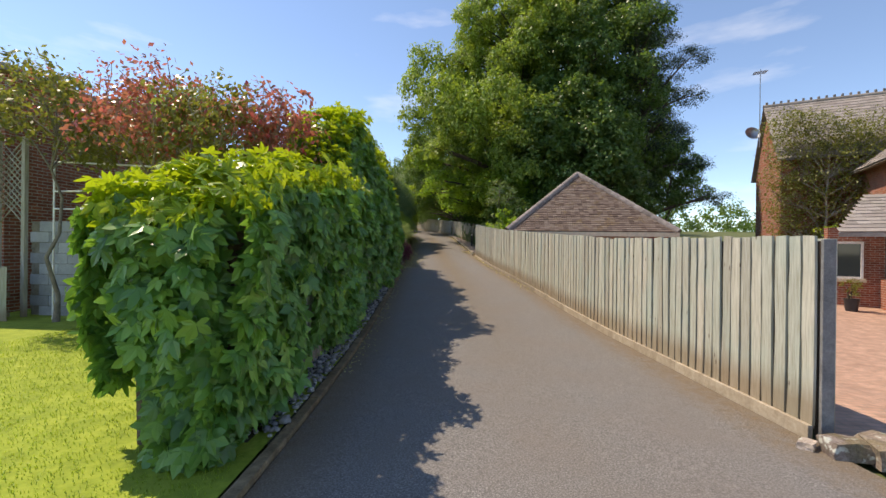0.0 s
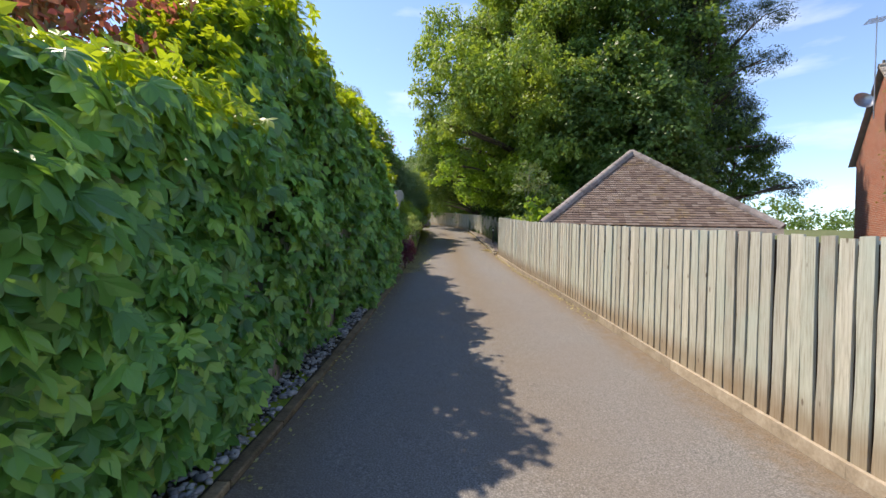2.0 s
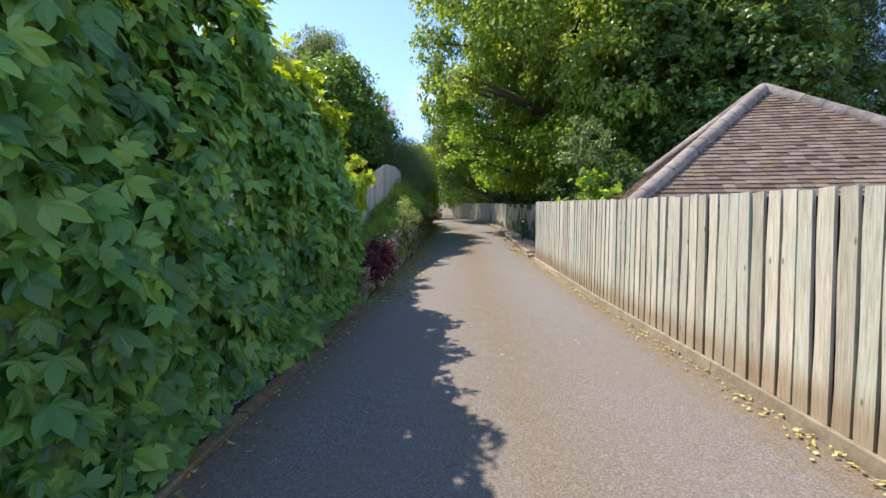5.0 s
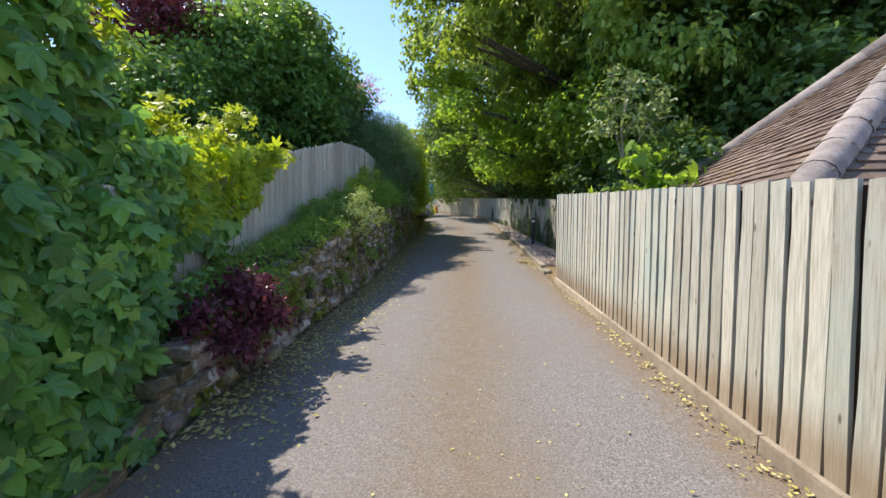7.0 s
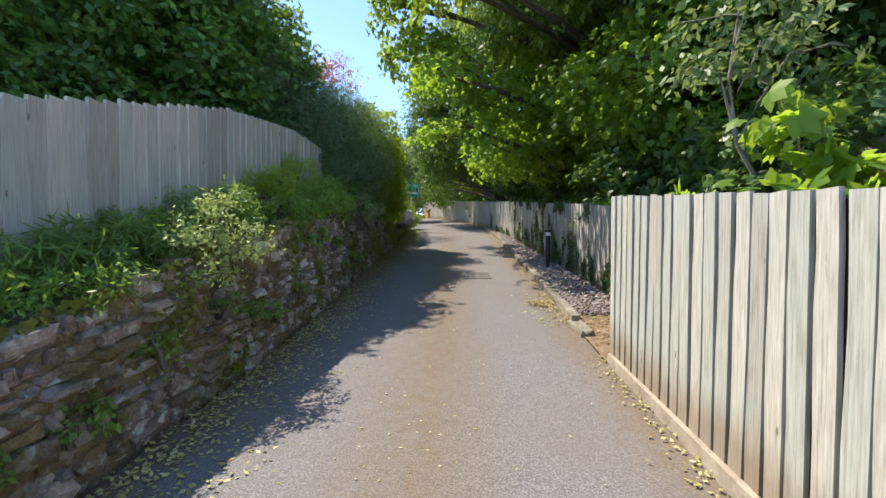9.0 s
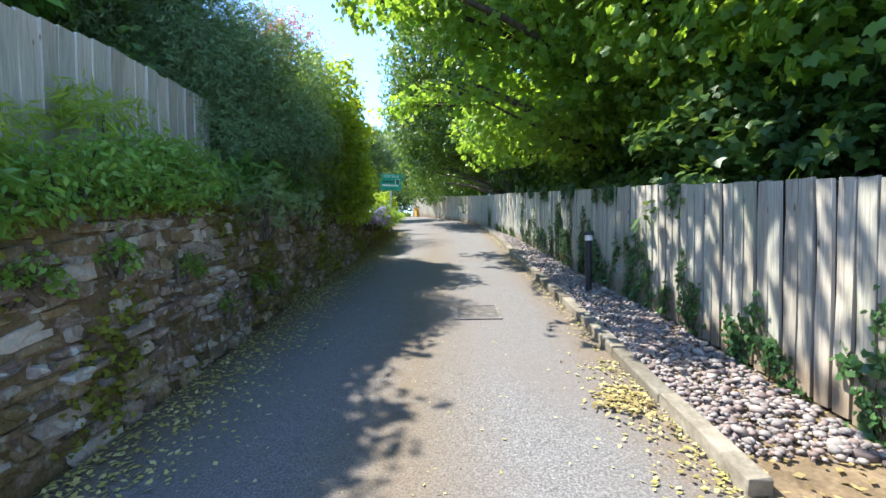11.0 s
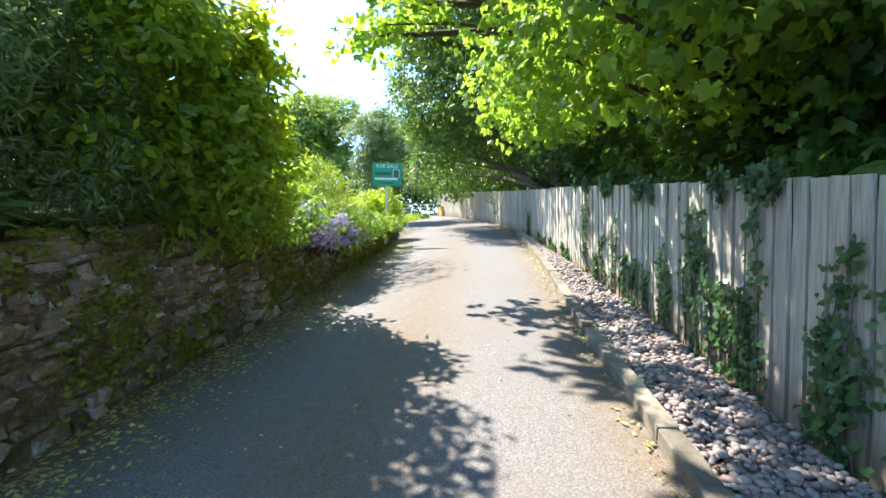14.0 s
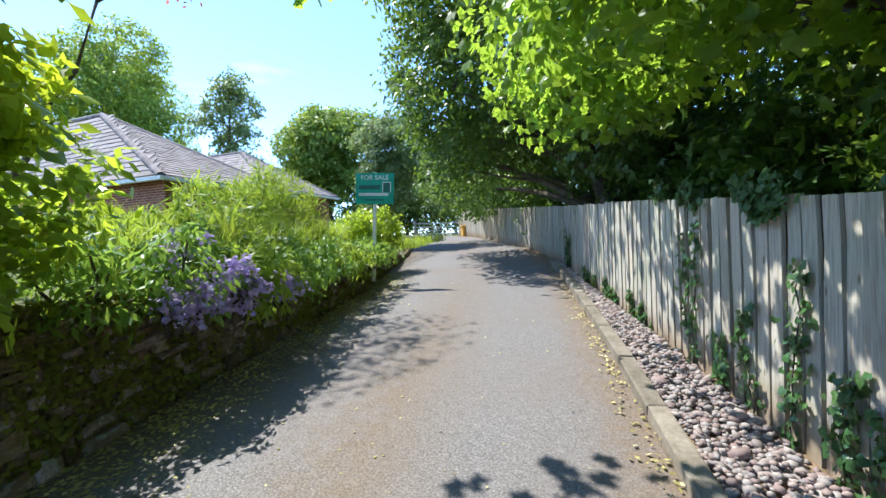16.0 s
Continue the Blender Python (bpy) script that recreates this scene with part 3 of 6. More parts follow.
def lobes_round(centre, radii, count, lobe, seed=1):
    """Lobes spread over an ellipsoid, unevenly."""
    r = np.random.default_rng(seed)
    out = []
    for i in range(count):
        u = (i + 0.5) / count
        z = 1 - 1.75 * u
        a = i * 2.39996 + r.uniform(-0.4, 0.4)
        h = math.sqrt(max(0.0, 1 - z * z))
        k = r.uniform(0.55, 0.8)
        c = (centre[0] + radii[0] * h * math.cos(a) * k, centre[1] + radii[1] * h * math.sin(a) * k, centre[2] + radii[2] * z * k)
        s = lobe * r.uniform(0.75, 1.25)
        out.append((c, (s, s, s * 0.85)))
    return out


def shrub(name, label, centre, radii, material, count, size, shape="simple", category="shrub", stems=5, lobes=6, seed=2, radius=0.22, droop=0.3, width=0.5, bark=None, upper=-0.6):
    """A bush: several stems from its foot and a lumpy crown of leaves."""
    base = np.array((centre[0], centre[1], centre[2] - radii[2]))
    ls = lobes_round(centre, radii, lobes, min(radii) * 0.62, seed)
    ob = thing(name, label, category, Matrix.Translation(base))
    pieces = []
    for i in range(stems):
        c = np.array(ls[i % len(ls)][0])
        t = np.linspace(0, 1, 5)[:, None]
        a = base + np.array([rng.uniform(-0.1, 0.1), rng.uniform(-0.1, 0.1), -0.05])
        pieces.append(tube(a + (c - a) * t + rng.normal(0, 0.03, (5, 3)) * t, 0.028 * (1 - 0.75 * t[:, 0]) * max(1.0, radii[2]), 5))
    v, f = joined(pieces)
    put("stem", mesh("stem", v - base, f, bark or BARK, True), ob)
    per = 14
    v, f = cluster_leaves(ls, count // per, per, size, radius, shape, 0.7, droop, 0.3, width, upper)
    put("foliage", mesh("foliage", v - base, f, material), ob)
    return ob


# ---- ground ----
def ground_z(x, y):
    z = gz(y) - 0.07
    if x > right_x(y):
        s = min(1.0, max(0.0, (x - right_x(y) - 0.6) / 3.0)) * min(1.0, max(0.0, (y - 3) / 6)) * min(1.0, max(0.0, (40 - y) / 14))
        z -= 0.75 * s * s * (3 - 2 * s)
    return z


gx = np.unique(np.concatenate([np.linspace(-14, 16, 61), [-1500, -600, -250, -120, -70, -45, -30, -20, 22, 32, 48, 75, 120, 250, 600, 1500]]))
gy = np.unique(np.concatenate([np.linspace(-8, 62, 71), [-1500, -600, -250, -100, -50, -25, -14, 75, 95, 130, 200, 350, 700, 1500]]))
gv = [(x, y, ground_z(x, y) if abs(x) < 400 else gz(y) - 0.07) for y in gy for x in gx]
gf = [(i * len(gx) + j, i * len(gx) + j + 1, (i + 1) * len(gx) + j + 1, (i + 1) * len(gx) + j) for i in range(len(gy) - 1) for j in range(len(gx) - 1)]
tagged(put("ground", mesh("ground", gv, gf, TURF, True)), "rough green and brown ground reaching to the horizon", "ground", kind="structure")

road_y = list(np.linspace(-12, 60, 145))
tagged(put("road", ribbon("road", road_y, left_x, right_x, gz, gz, ASPHALT, 10, 0.03)), "worn grey asphalt lane with a mossy brown middle", "road", kind="structure")

# ---- kerbs and verges ----
def kerb_run(name, label, xs, ys, width, height, piece, sink=0.12, material=None):
    """A line of concrete edging laid end to end along a bent line."""
    ob = thing(name, label, "kerb", kind="structure")
    y, i = ys[0], 0
    while y < ys[-1] - 0.2:
        y2 = min(ys[-1], y + piece)
        a, b = np.array((np.interp(y, ys, xs), y, gz(y))), np.array((np.interp(y2, ys, xs), y2, gz(y2)))
        ln = np.linalg.norm(b - a)
        d = (b - a) / ln
        bm = bmesh.new()
        box(bm, -width / 2, width / 2, 0.006, ln - 0.006, -sink, height + random.uniform(-0.008, 0.008), 0.012)
        for v in bm.verts:
            v.co.x += random.uniform(-0.004, 0.004)
            v.co.z += random.uniform(-0.004, 0.004)
        m = Matrix.Translation(a) @ Vector(d).to_track_quat("Y", "Z").to_matrix().to_4x4()
        part("kerb_stone", bm, material or KERB, ob, at=m)
        y, i = y2, i + 1
    return ob


kerb_run("kerb_left", "low worn concrete edging beside the creeper hedge", [left_x(y) - 0.06 for y in np.linspace(2.4, 16.6, 30)], list(np.linspace(2.4, 16.6, 30)), 0.1, 0.04, 0.91, 0.12, DIRT)
kerb_run("kerb_right", "pale concrete kerb between lane and pebble strip", [x + 0.07 for x in KERB_X[:-1]], list(KERB_Y[:-1]), 0.13, 0.10, 0.91)

ver = list(np.linspace(3.2, 17.0, 40))
tagged(put("verge_left", ribbon("verge_left", ver, lambda y: left_x(y) - 0.9, lambda y: left_x(y) - 0.1, lambda y: gz(y) + 0.06, lambda y: gz(y) + 0.02, SOIL, 4)),
       "dark soil strip under the creeper", "verge", kind="structure")
lit = list(np.linspace(23.3, 47, 60))
tagged(put("verge_right", ribbon("verge_right", lit, lambda y: right_x(y) + 0.0, lambda y: float(np.interp(y, BACK_Y, BACK_X)) + 0.3, lambda y: gz(y) + 0.015, lambda y: gz(y) + 0.05, DIRT, 5)),
       "brown soil with leaf litter below the back fence", "verge", kind="structure")


def stones(P, size, material, name, label, flat=0.6, category="gravel"):
    """Loose stones: lumpy low solids, joined, each its own island."""
    bm = bmesh.new()
    bmesh.ops.create_icosphere(bm, subdivisions=1, radius=1.0)
    base = np.array([v.co[:] for v in bm.verts])
    tri = np.array([[v.index for v in f.verts] for f in bm.faces])
    bm.free()
    n = len(P)
    s = size * rng.lognormal(0, 0.33, n)
    sc = s[:, None] * rng.uniform(0.65, 1.25, (n, 3)) * np.array([1, 1, flat])
    a = rng.uniform(0, 2 * np.pi, n)
    lump = 1 + rng.normal(0, 0.11, (n, len(base), 1))
    q = base[None] * lump * sc[:, None]
    t = rng.normal(0, 0.25, n)
    q = np.stack([q[..., 0], q[..., 1] * np.cos(t)[:, None] - q[..., 2] * np.sin(t)[:, None], q[..., 1] * np.sin(t)[:, None] + q[..., 2] * np.cos(t)[:, None]], -1)
    x = q[..., 0] * np.cos(a)[:, None] - q[..., 1] * np.sin(a)[:, None]
    y = q[..., 0] * np.sin(a)[:, None] + q[..., 1] * np.cos(a)[:, None]
    V = np.stack([x, y, q[..., 2]], -1) + P[:, None]
    F = (np.arange(n)[:, None, None] * len(base) + tri[None]).reshape(-1, 3)
    return tagged(put(name, mesh(name, V.reshape(-1, 3), F, material, True)), label, category, kind="stuff")


def strip_points(n, y0, y1, xa, xb, dz=0.0, jitter=0.01):
    y = rng.uniform(y0, y1, n)
    s = rng.random(n)
    return np.array([(xa(b) * (1 - u) + xb(b) * u, b, gz(b) + dz + rng.uniform(-jitter, jitter)) for b, u in zip(y, s)])


def stone_mat(name, tones):
    k = Mat(name)
    geo = k.n("NewGeometry")
    stops = [(i / (len(tones) - 1), t) for i, t in enumerate(tones)]
    col = k.ramp(geo.outputs["Random Per Island"], *stops)
    n = k.noise(k.world(), 30, 5)
    col = k.mix(1.0, col, k.ramp(n, (0.3, (0.75,) * 3), (0.7, (1.15,) * 3)), "MULTIPLY")
    k.bump(n, 0.3, 0.004)
    return k.done(col, 0.75, 0.35)


PEBBLES = stone_mat("river_pebbles", ((0.2, 0.15, 0.135), (0.26, 0.19, 0.17), (0.31, 0.26, 0.235), (0.23, 0.21, 0.2), (0.37, 0.33, 0.3), (0.17, 0.135, 0.125)))
CHIPS = stone_mat("stone_chips", ((0.10, 0.10, 0.11), (0.2, 0.2, 0.21), (0.36, 0.36, 0.36), (0.26, 0.25, 0.24)))
back_x = lambda y: float(np.interp(y, BACK_Y, BACK_X))
stones(strip_points(16000, 25.2, 41.5, lambda y: right_x(y) + 0.16, lambda y: back_x(y) - 0.06, 0.05, 0.025), 0.0225, PEBBLES, "pebble_strip", "pink and grey river pebbles in a strip under the fence")
stones(strip_points(2700, 3.3, 14.6, lambda y: left_x(y) - 0.62, lambda y: left_x(y) - 0.13, 0.06, 0.02), 0.024, CHIPS, "stone_chip_strip", "dark grey stone chips under the creeper")


# ---- board fences ----
def board_meshes(h, w, material, count=6, warp=0.012, gap=False):
    """Feather-edge boards, thick at one side and thin at the other, a little bowed and worn at the top."""
    out = []
    for i in range(count):
        r = random.Random(40 + i)
        rows, v = 7, []
        bow, twist, lean = r.uniform(-1, 1) * warp, r.uniform(-1, 1) * warp, r.uniform(-0.01, 0.01)
        for j in range(rows):
            s = j / (rows - 1)
            z = h * s
            dx = bow * math.sin(s * math.pi * r.uniform(0.9, 1.4)) + lean * s
            top = (r.uniform(-0.012, 0.004), r.uniform(-0.012, 0.004)) if j == rows - 1 else (0, 0)
            dy = twist * s * s
            if gap:
                e = 0.006 * math.sin(s * 9 + i)
                v += [(dx, dy, z + top[0]), (dx + w * 0.86 + e, dy + 0.006, z + top[1]), (dx + w * 0.86 + e, dy + 0.026, z + top[1]), (dx, dy + 0.026, z + top[0])]
                continue
            v += [(dx, dy, z + top[0]), (dx + w * 1.14, dy + 0.019, z + top[1]), (dx + w * 1.14, dy + 0.027, z + top[1]), (dx, dy + 0.03, z + top[0])]
        f = []
        for j in range(rows - 1):
            for k in range(4):
                f.append((j * 4 + k, j * 4 + (k + 1) % 4, (j + 1) * 4 + (k + 1) % 4, (j + 1) * 4 + k))
        f += [(3, 2, 1, 0), ((rows - 1) * 4, (rows - 1) * 4 + 1, (rows - 1) * 4 + 2, (rows - 1) * 4 + 3)]
        out.append(mesh("board", v, f, material))
    return out


def fence(name, label, line, height, pitch, boards, base_gap, post_material, rail_material, foot=None, posts=2.4, face=1, backing=None, trim=lambda y: 1.0):
    """A close-boarded fence along a line of (x, y): boards, rails and posts behind, board along the foot. face: the side that shows."""
    ob = thing(name, label, "fence", kind="structure")
    pts = [np.array(p, float) for p in line]
    seg = [np.linalg.norm(b - a) for a, b in zip(pts, pts[1:])]
    total = sum(seg)

    def where(s):
        for a, b, ln in zip(pts, pts[1:], seg):
            if s <= ln or b is pts[-1]:
                return a + (b - a) * (s / ln), (b - a) / ln
            s -= ln

    s = 0.0
    while s < total - 0.02:
        p, d = where(s)
        out = np.array((-d[1], d[0])) * face
        z = base_gap(p[0], p[1]) if callable(base_gap) else gz(p[1]) + base_gap
        ang = math.atan2(d[1], d[0])
        if face > 0:
            m = Matrix.Translation((p[0] + out[0] * 0.02, p[1] + out[1] * 0.02, z)) @ Matrix.Rotation(ang, 4, "Z") @ Matrix.Diagonal((1, -1, 1, 1))
        else:
            m = Matrix.Translation((p[0] + out[0] * 0.02, p[1] + out[1] * 0.02, z)) @ Matrix.Rotation(ang, 4, "Z")
        m = m @ pose(0, 0, random.uniform(-0.008, 0.008), random.gauss(0, 0.25), random.gauss(0, 0.22), random.gauss(0, 0.5))
        put("board", random.choice(boards), ob, at=m @ Matrix.Diagonal((1, 1, trim(p[1]), 1)))
        s += pitch * random.uniform(0.97, 1.03)
    bays = []
    for p, q, ln in zip(pts, pts[1:], seg):
        k = max(1, round(ln / posts))
        bays += [(p + (q - p) * i / k, p + (q - p) * (i + 1) / k) for i in range(k)]
    for a, b in bays:
        da = (b - a) / np.linalg.norm(b - a)
        out = np.array((-da[1], da[0])) * face
        za = base_gap(*a) if callable(base_gap) else gz(a[1]) + base_gap
        zb = base_gap(*b) if callable(base_gap) else gz(b[1]) + base_gap
        A, B = Vector((a[0], a[1], za)), Vector((b[0], b[1], zb))
        rot = (B - A).to_track_quat("X", "Z").to_matrix().to_4x4()
        ln = (B - A).length
        for hgt in (0.2, height * 0.52, height - 0.2):
            bm = bmesh.new()
            box(bm, 0, ln, -0.03, 0.03, -0.04, 0.04, 0.006)
            off = out * -0.065
            part("rail", bm, rail_material, ob, at=Matrix.Translation((a[0] + off[0], a[1] + off[1], za + hgt)) @ rot)
        bm = bmesh.new()
        box(bm, -0.05, 0.05, -0.05, 0.05, -0.4, height + 0.01, 0.008)
        off = out * -0.15
        part("post", bm, post_material, ob, at=Matrix.Translation((a[0] + off[0] + da[0] * 0.06, a[1] + off[1] + da[1] * 0.06, za)) @ Matrix.Rotation(math.atan2(da[1], da[0]), 4, "Z") @ Matrix.Diagonal((1, 1, trim(a[1]) - 0.02, 1)))
        # added sheet, dark brown to give the shadow lines between boards
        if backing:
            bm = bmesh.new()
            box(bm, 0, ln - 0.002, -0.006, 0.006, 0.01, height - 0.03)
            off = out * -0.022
            part("backing_board", bm, backing, ob, "dark brown sheet added behind the gaps for their shadow lines", Matrix.Translation((a[0] + off[0], a[1] + off[1], za)) @ rot @ Matrix.Diagonal((1, 1, min(trim(a[1]), trim(b[1])) - 0.01, 1)))
        if foot:
            bm = bmesh.new()
            box(bm, 0, ln - 0.004, -0.022, 0.022, -0.1, foot, 0.006)
            off = out * 0.035
            part("gravel_board", bm, BOARDFOOT, ob, at=Matrix.Translation((a[0] + off[0], a[1] + off[1], za - foot + 0.01)) @ rot)
    return ob


# brown of the gaps, darkened for the shade in them
GAP_SHADE = rough_mat("gap_shade_brown", (0.035, 0.022, 0.014), (0.07, 0.045, 0.03), (0.11, 0.075, 0.05), 8, 0.3)
B18 = board_meshes(1.66, 0.146, BOARD, 10, 0.008, True)
fence("fence_right", "silvery weathered close-boarded timber fence beside the lane", list(zip(FENCE_X, FENCE_Y)), 1.66, 0.146, B18, 0.1, BOARD, OLDBOARD, 0.11, face=1, backing=GAP_SHADE,
      trim=lambda y: float(np.interp(y, (4, 9, 12, 14, 17, 19, 21, 23.5), (1.0, 1.01, 0.965, 0.935, 0.93, 0.955, 0.975, 1.01))))
# end piece, its grey darkened to paint the fence end's shade, and the return towards the garage
bm = bmesh.new()
box(bm, -0.05, 0.05, -0.018, 0.018, -0.4, 1.73, 0.006)
tagged(part("fence_post", bm, rough_mat("shaded_end_grey", (0.09, 0.09, 0.095), (0.15, 0.15, 0.155), (0.22, 0.22, 0.22), 9, 0.4), at=pose(2.9, 3.965, gz(4), 0, 0, 0)), "thin timber piece closing the fence, coloured dark grey for its shaded end", "post", kind="structure")
B15 = board_meshes(1.52, 0.14, OLDBOARD, 6, 0.012, True)
fence("fence_back", "ivy-grown brown timber fence behind the pebble strip", list(zip(BACK_X, BACK_Y)), 1.52, 0.14, B15, lambda x, y: gz(y) + float(np.interp(y, (23, 28, 36, 42), (0.1, 0.06, -0.06, -0.1))), OLDBOARD, OLDBOARD, face=1, backing=GAP_SHADE)
fence("fence_return", "short timber fence closing the gap between fences", [(-0.72, 23.55), (0.3, 23.75)], 1.6, 0.146, B18, 0.1, BOARD, OLDBOARD, face=1, backing=GAP_SHADE)


# ---- garage behind the fence ----
def roof_face(a, b, c, d, tile_w, gauge, material, ob, parts=0, seed=3):
    """Plain tiles over a roof face from eave a-b up to ridge d-c, course by course: the first ones single, the rest joined."""
    a, b, c, d = (np.array(p, float) for p in (a, b, c, d))
    rr = random.Random(seed)
    mid = (a + b) / 2
    up_len = np.linalg.norm((c + d) / 2 - mid)
    u = (b - a) / np.linalg.norm(b - a)
    n = np.cross(u, (c + d) / 2 - mid)
    n /= np.linalg.norm(n)
    if n[2] < 0:
        n = -n
    up = np.cross(n, u)
    bm = bmesh.new()
    box(bm, 0.003, tile_w - 0.003, -0.02, gauge * 1.12, 0.0, 0.026)
    for v in bm.verts:
        if v.co.y > 0.05:
            v.co.z -= 0.024
    one = from_bm("tile", bm, material)
    base = np.array([v.co[:] for v in one.vertices])
    quads = np.array([list(p.vertices) for p in one.polygons])
    rest, count = [], 0
    rows = int(up_len / gauge)
    basis = np.stack([u, up, n], 1)
    for j in range(rows):
        s = (j + 0.15) * gauge / up_len
        left, right = a + (d - a) * s, b + (c - b) * s
        ln = np.linalg.norm(right - left)
        k = -0.5 * (j % 2)
        while (k + 0.4) * tile_w < ln:
            off = max(0.0, k * tile_w)
            p = left + u * off + n * (0.012 + rr.uniform(0, 0.006))
            if count < parts:
                m = Matrix(np.block([[basis, p[:, None]], [np.zeros((1, 3)), np.ones((1, 1))]]).tolist())
                put("tile", one, ob, at=m)
            else:
                w = base.copy()
                w[:, 2] += rr.uniform(-0.003, 0.004)
                w[:, 1] += rr.uniform(-0.006, 0.006)
                rest.append((w @ basis.T + p, quads))
            count += 1
            k += 1
    if rest:
        v, f = joined(rest)
        tagged(put("tiles", mesh("tiles", v, f, material), ob), kind="stuff")


def tile_mat(name, tones, moss):
    k = Mat(name)
    geo, info = k.n("NewGeometry"), k.n("ObjectInfo")
    r = k.math("FRACT", k.math("ADD", geo.outputs["Random Per Island"], info.outputs["Random"]))
    col = k.ramp(r, *[(i / (len(tones) - 1), t) for i, t in enumerate(tones)])
    n = k.noise(k.world(), 2.2, 7, 0.65)
    n2 = k.noise(k.world(), 40, 4)
    col = k.mix(k.ramp(n, (0.54, (0,) * 3), (0.68, (0.6,) * 3)), col, moss)
    col = k.mix(1.0, col, k.ramp(n2, (0.3, (0.8,) * 3), (0.7, (1.15,) * 3)), "MULTIPLY")
    k.bump(n2, 0.4, 0.004)
    return k.done(col, 0.88, 0.25)


CLAY = tile_mat("clay_tiles", ((0.10, 0.07, 0.057), (0.155, 0.11, 0.09), (0.18, 0.132, 0.108), (0.23, 0.18, 0.15), (0.13, 0.092, 0.076)), (0.22, 0.15, 0.06))
GTILE = tile_mat("grey_tiles", ((0.22, 0.19, 0.17), (0.29, 0.255, 0.23), (0.34, 0.30, 0.275), (0.26, 0.22, 0.2)), (0.3, 0.27, 0.2))


def hip_caps(a, b, ob, r=0.11, piece=0.3, material=HIPTILE):
    a, b = Vector(a), Vector(b)
    ln = (b - a).length
    n = int(ln / piece)
    ang = np.linspace(-0.15 * np.pi, 1.15 * np.pi, 9)
    v, f = [], []
    for s, k in ((-0.02, 1.0), (1.06, 0.955)):
        v += [(math.cos(t) * r * k, s * piece, math.sin(t) * r * k) for t in ang]
    f = [(i, i + 1, 9 + i + 1, 9 + i) for i in range(8)]
    me = mesh("hip_tile", v, f, material, True)
    rot = (b - a).to_track_quat("Y", "Z").to_matrix().to_4x4()
    for i in range(n):
        put("hip_tile", me, ob, at=Matrix.Translation(a + (b - a) * (i / n) + Vector((0, 0, 0.0))) @ rot @ pose(0, random.uniform(-0.004, 0.004), -0.03, 0, random.uniform(-2, 2), random.uniform(-0.6, 0.6)))


def garage():
    ob = thing("garage", "brick garage with a hipped brown clay tile roof", "garage")
    x0, x1, y0, y1, z = 0.76, 7.83, 18.47, 24.73, 2.34
    p1, p2 = (4.4, 21.95, 5.36), (4.4, 22.15, 5.36)
    A, B, C, D = (x0, y0, z), (x1, y0, z), (x1, y1, z), (x0, y1, z)
    bm = bmesh.new()
    vs = [bm.verts.new(Vector(p) - Vector((0, 0, 0.03))) for p in (A, B, C, D, p1, p2)]
    for f in ((0, 1, 4), (1, 2, 5, 4), (2, 3, 5), (3, 0, 4, 5), (3, 2, 1, 0)):
        bm.faces.new([vs[i] for i in f])
    part("roof_deck", bm, TILE, ob)
    bm = bmesh.new()
    box(bm, x0 + 0.3, x1 - 0.3, y0 + 0.3, y1 - 0.3, -0.7, z - 0.02)
    me = box_uv(from_bm("wall", bm, BRICK))
    put("wall", me, ob)
    for i, (xa, xb, ya, yb) in enumerate(((x0 - 0.02, x1 + 0.02, y0 - 0.02, y0 + 0.02), (x0 - 0.02, x0 + 0.02, y0 + 0.022, y1), (x1 - 0.02, x1 + 0.02, y0 + 0.022, y1))):
        bm = bmesh.new()
        box(bm, xa, xb, ya, yb, z - 0.2, z - 0.02, 0.004)
        part("fascia", bm, CREAM if i == 0 else WHITE, ob, "pale painted fascia board")
    roof_face(A, B, p1, p1, 0.2, 0.13, CLAY, ob, 120)
    roof_face(D, A, p1, p2, 0.2, 0.13, CLAY, ob, 120)
    roof_face(B, C, p2, p1, 0.2, 0.115, CLAY, ob)
    for q, p in ((A, p1), (B, p1), (D, p2), (C, p2)):
        hip_caps(Vector(q) + Vector((0, 0, 0.03)), Vector(p) + Vector((0, 0, 0.04)), ob, 0.15, 0.42)
    return ob


garage()

# ---- creeper hedge along the lane ----
HEDGE_Y = (2.6, 3.0, 4.6, 6.0, 7.4, 7.75, 8.3, 9.5, 12, 13.4, 15, 16.2, 17.0, 17.6)
HEDGE_Z = (1.85, 2.12, 2.4, 2.58, 2.7, 3.7, 4.32, 4.36, 4.35, 4.1, 3.95, 3.85, 3.55, 3.0)


def hedge_top(y):
    return np.interp(y, HEDGE_Y, HEDGE_Z)


def hedge_front(y):
    return np.interp(y, LEFT_Y, LEFT_X) - 0.36


GAPS = ((4.6, 0.65, 0.55, 0.6), (10.45, 0.52, 0.38, 0.42), (9.95, 0.72, 0.16, 0.3), (16.9, 0.9, 0.2, 0.3))


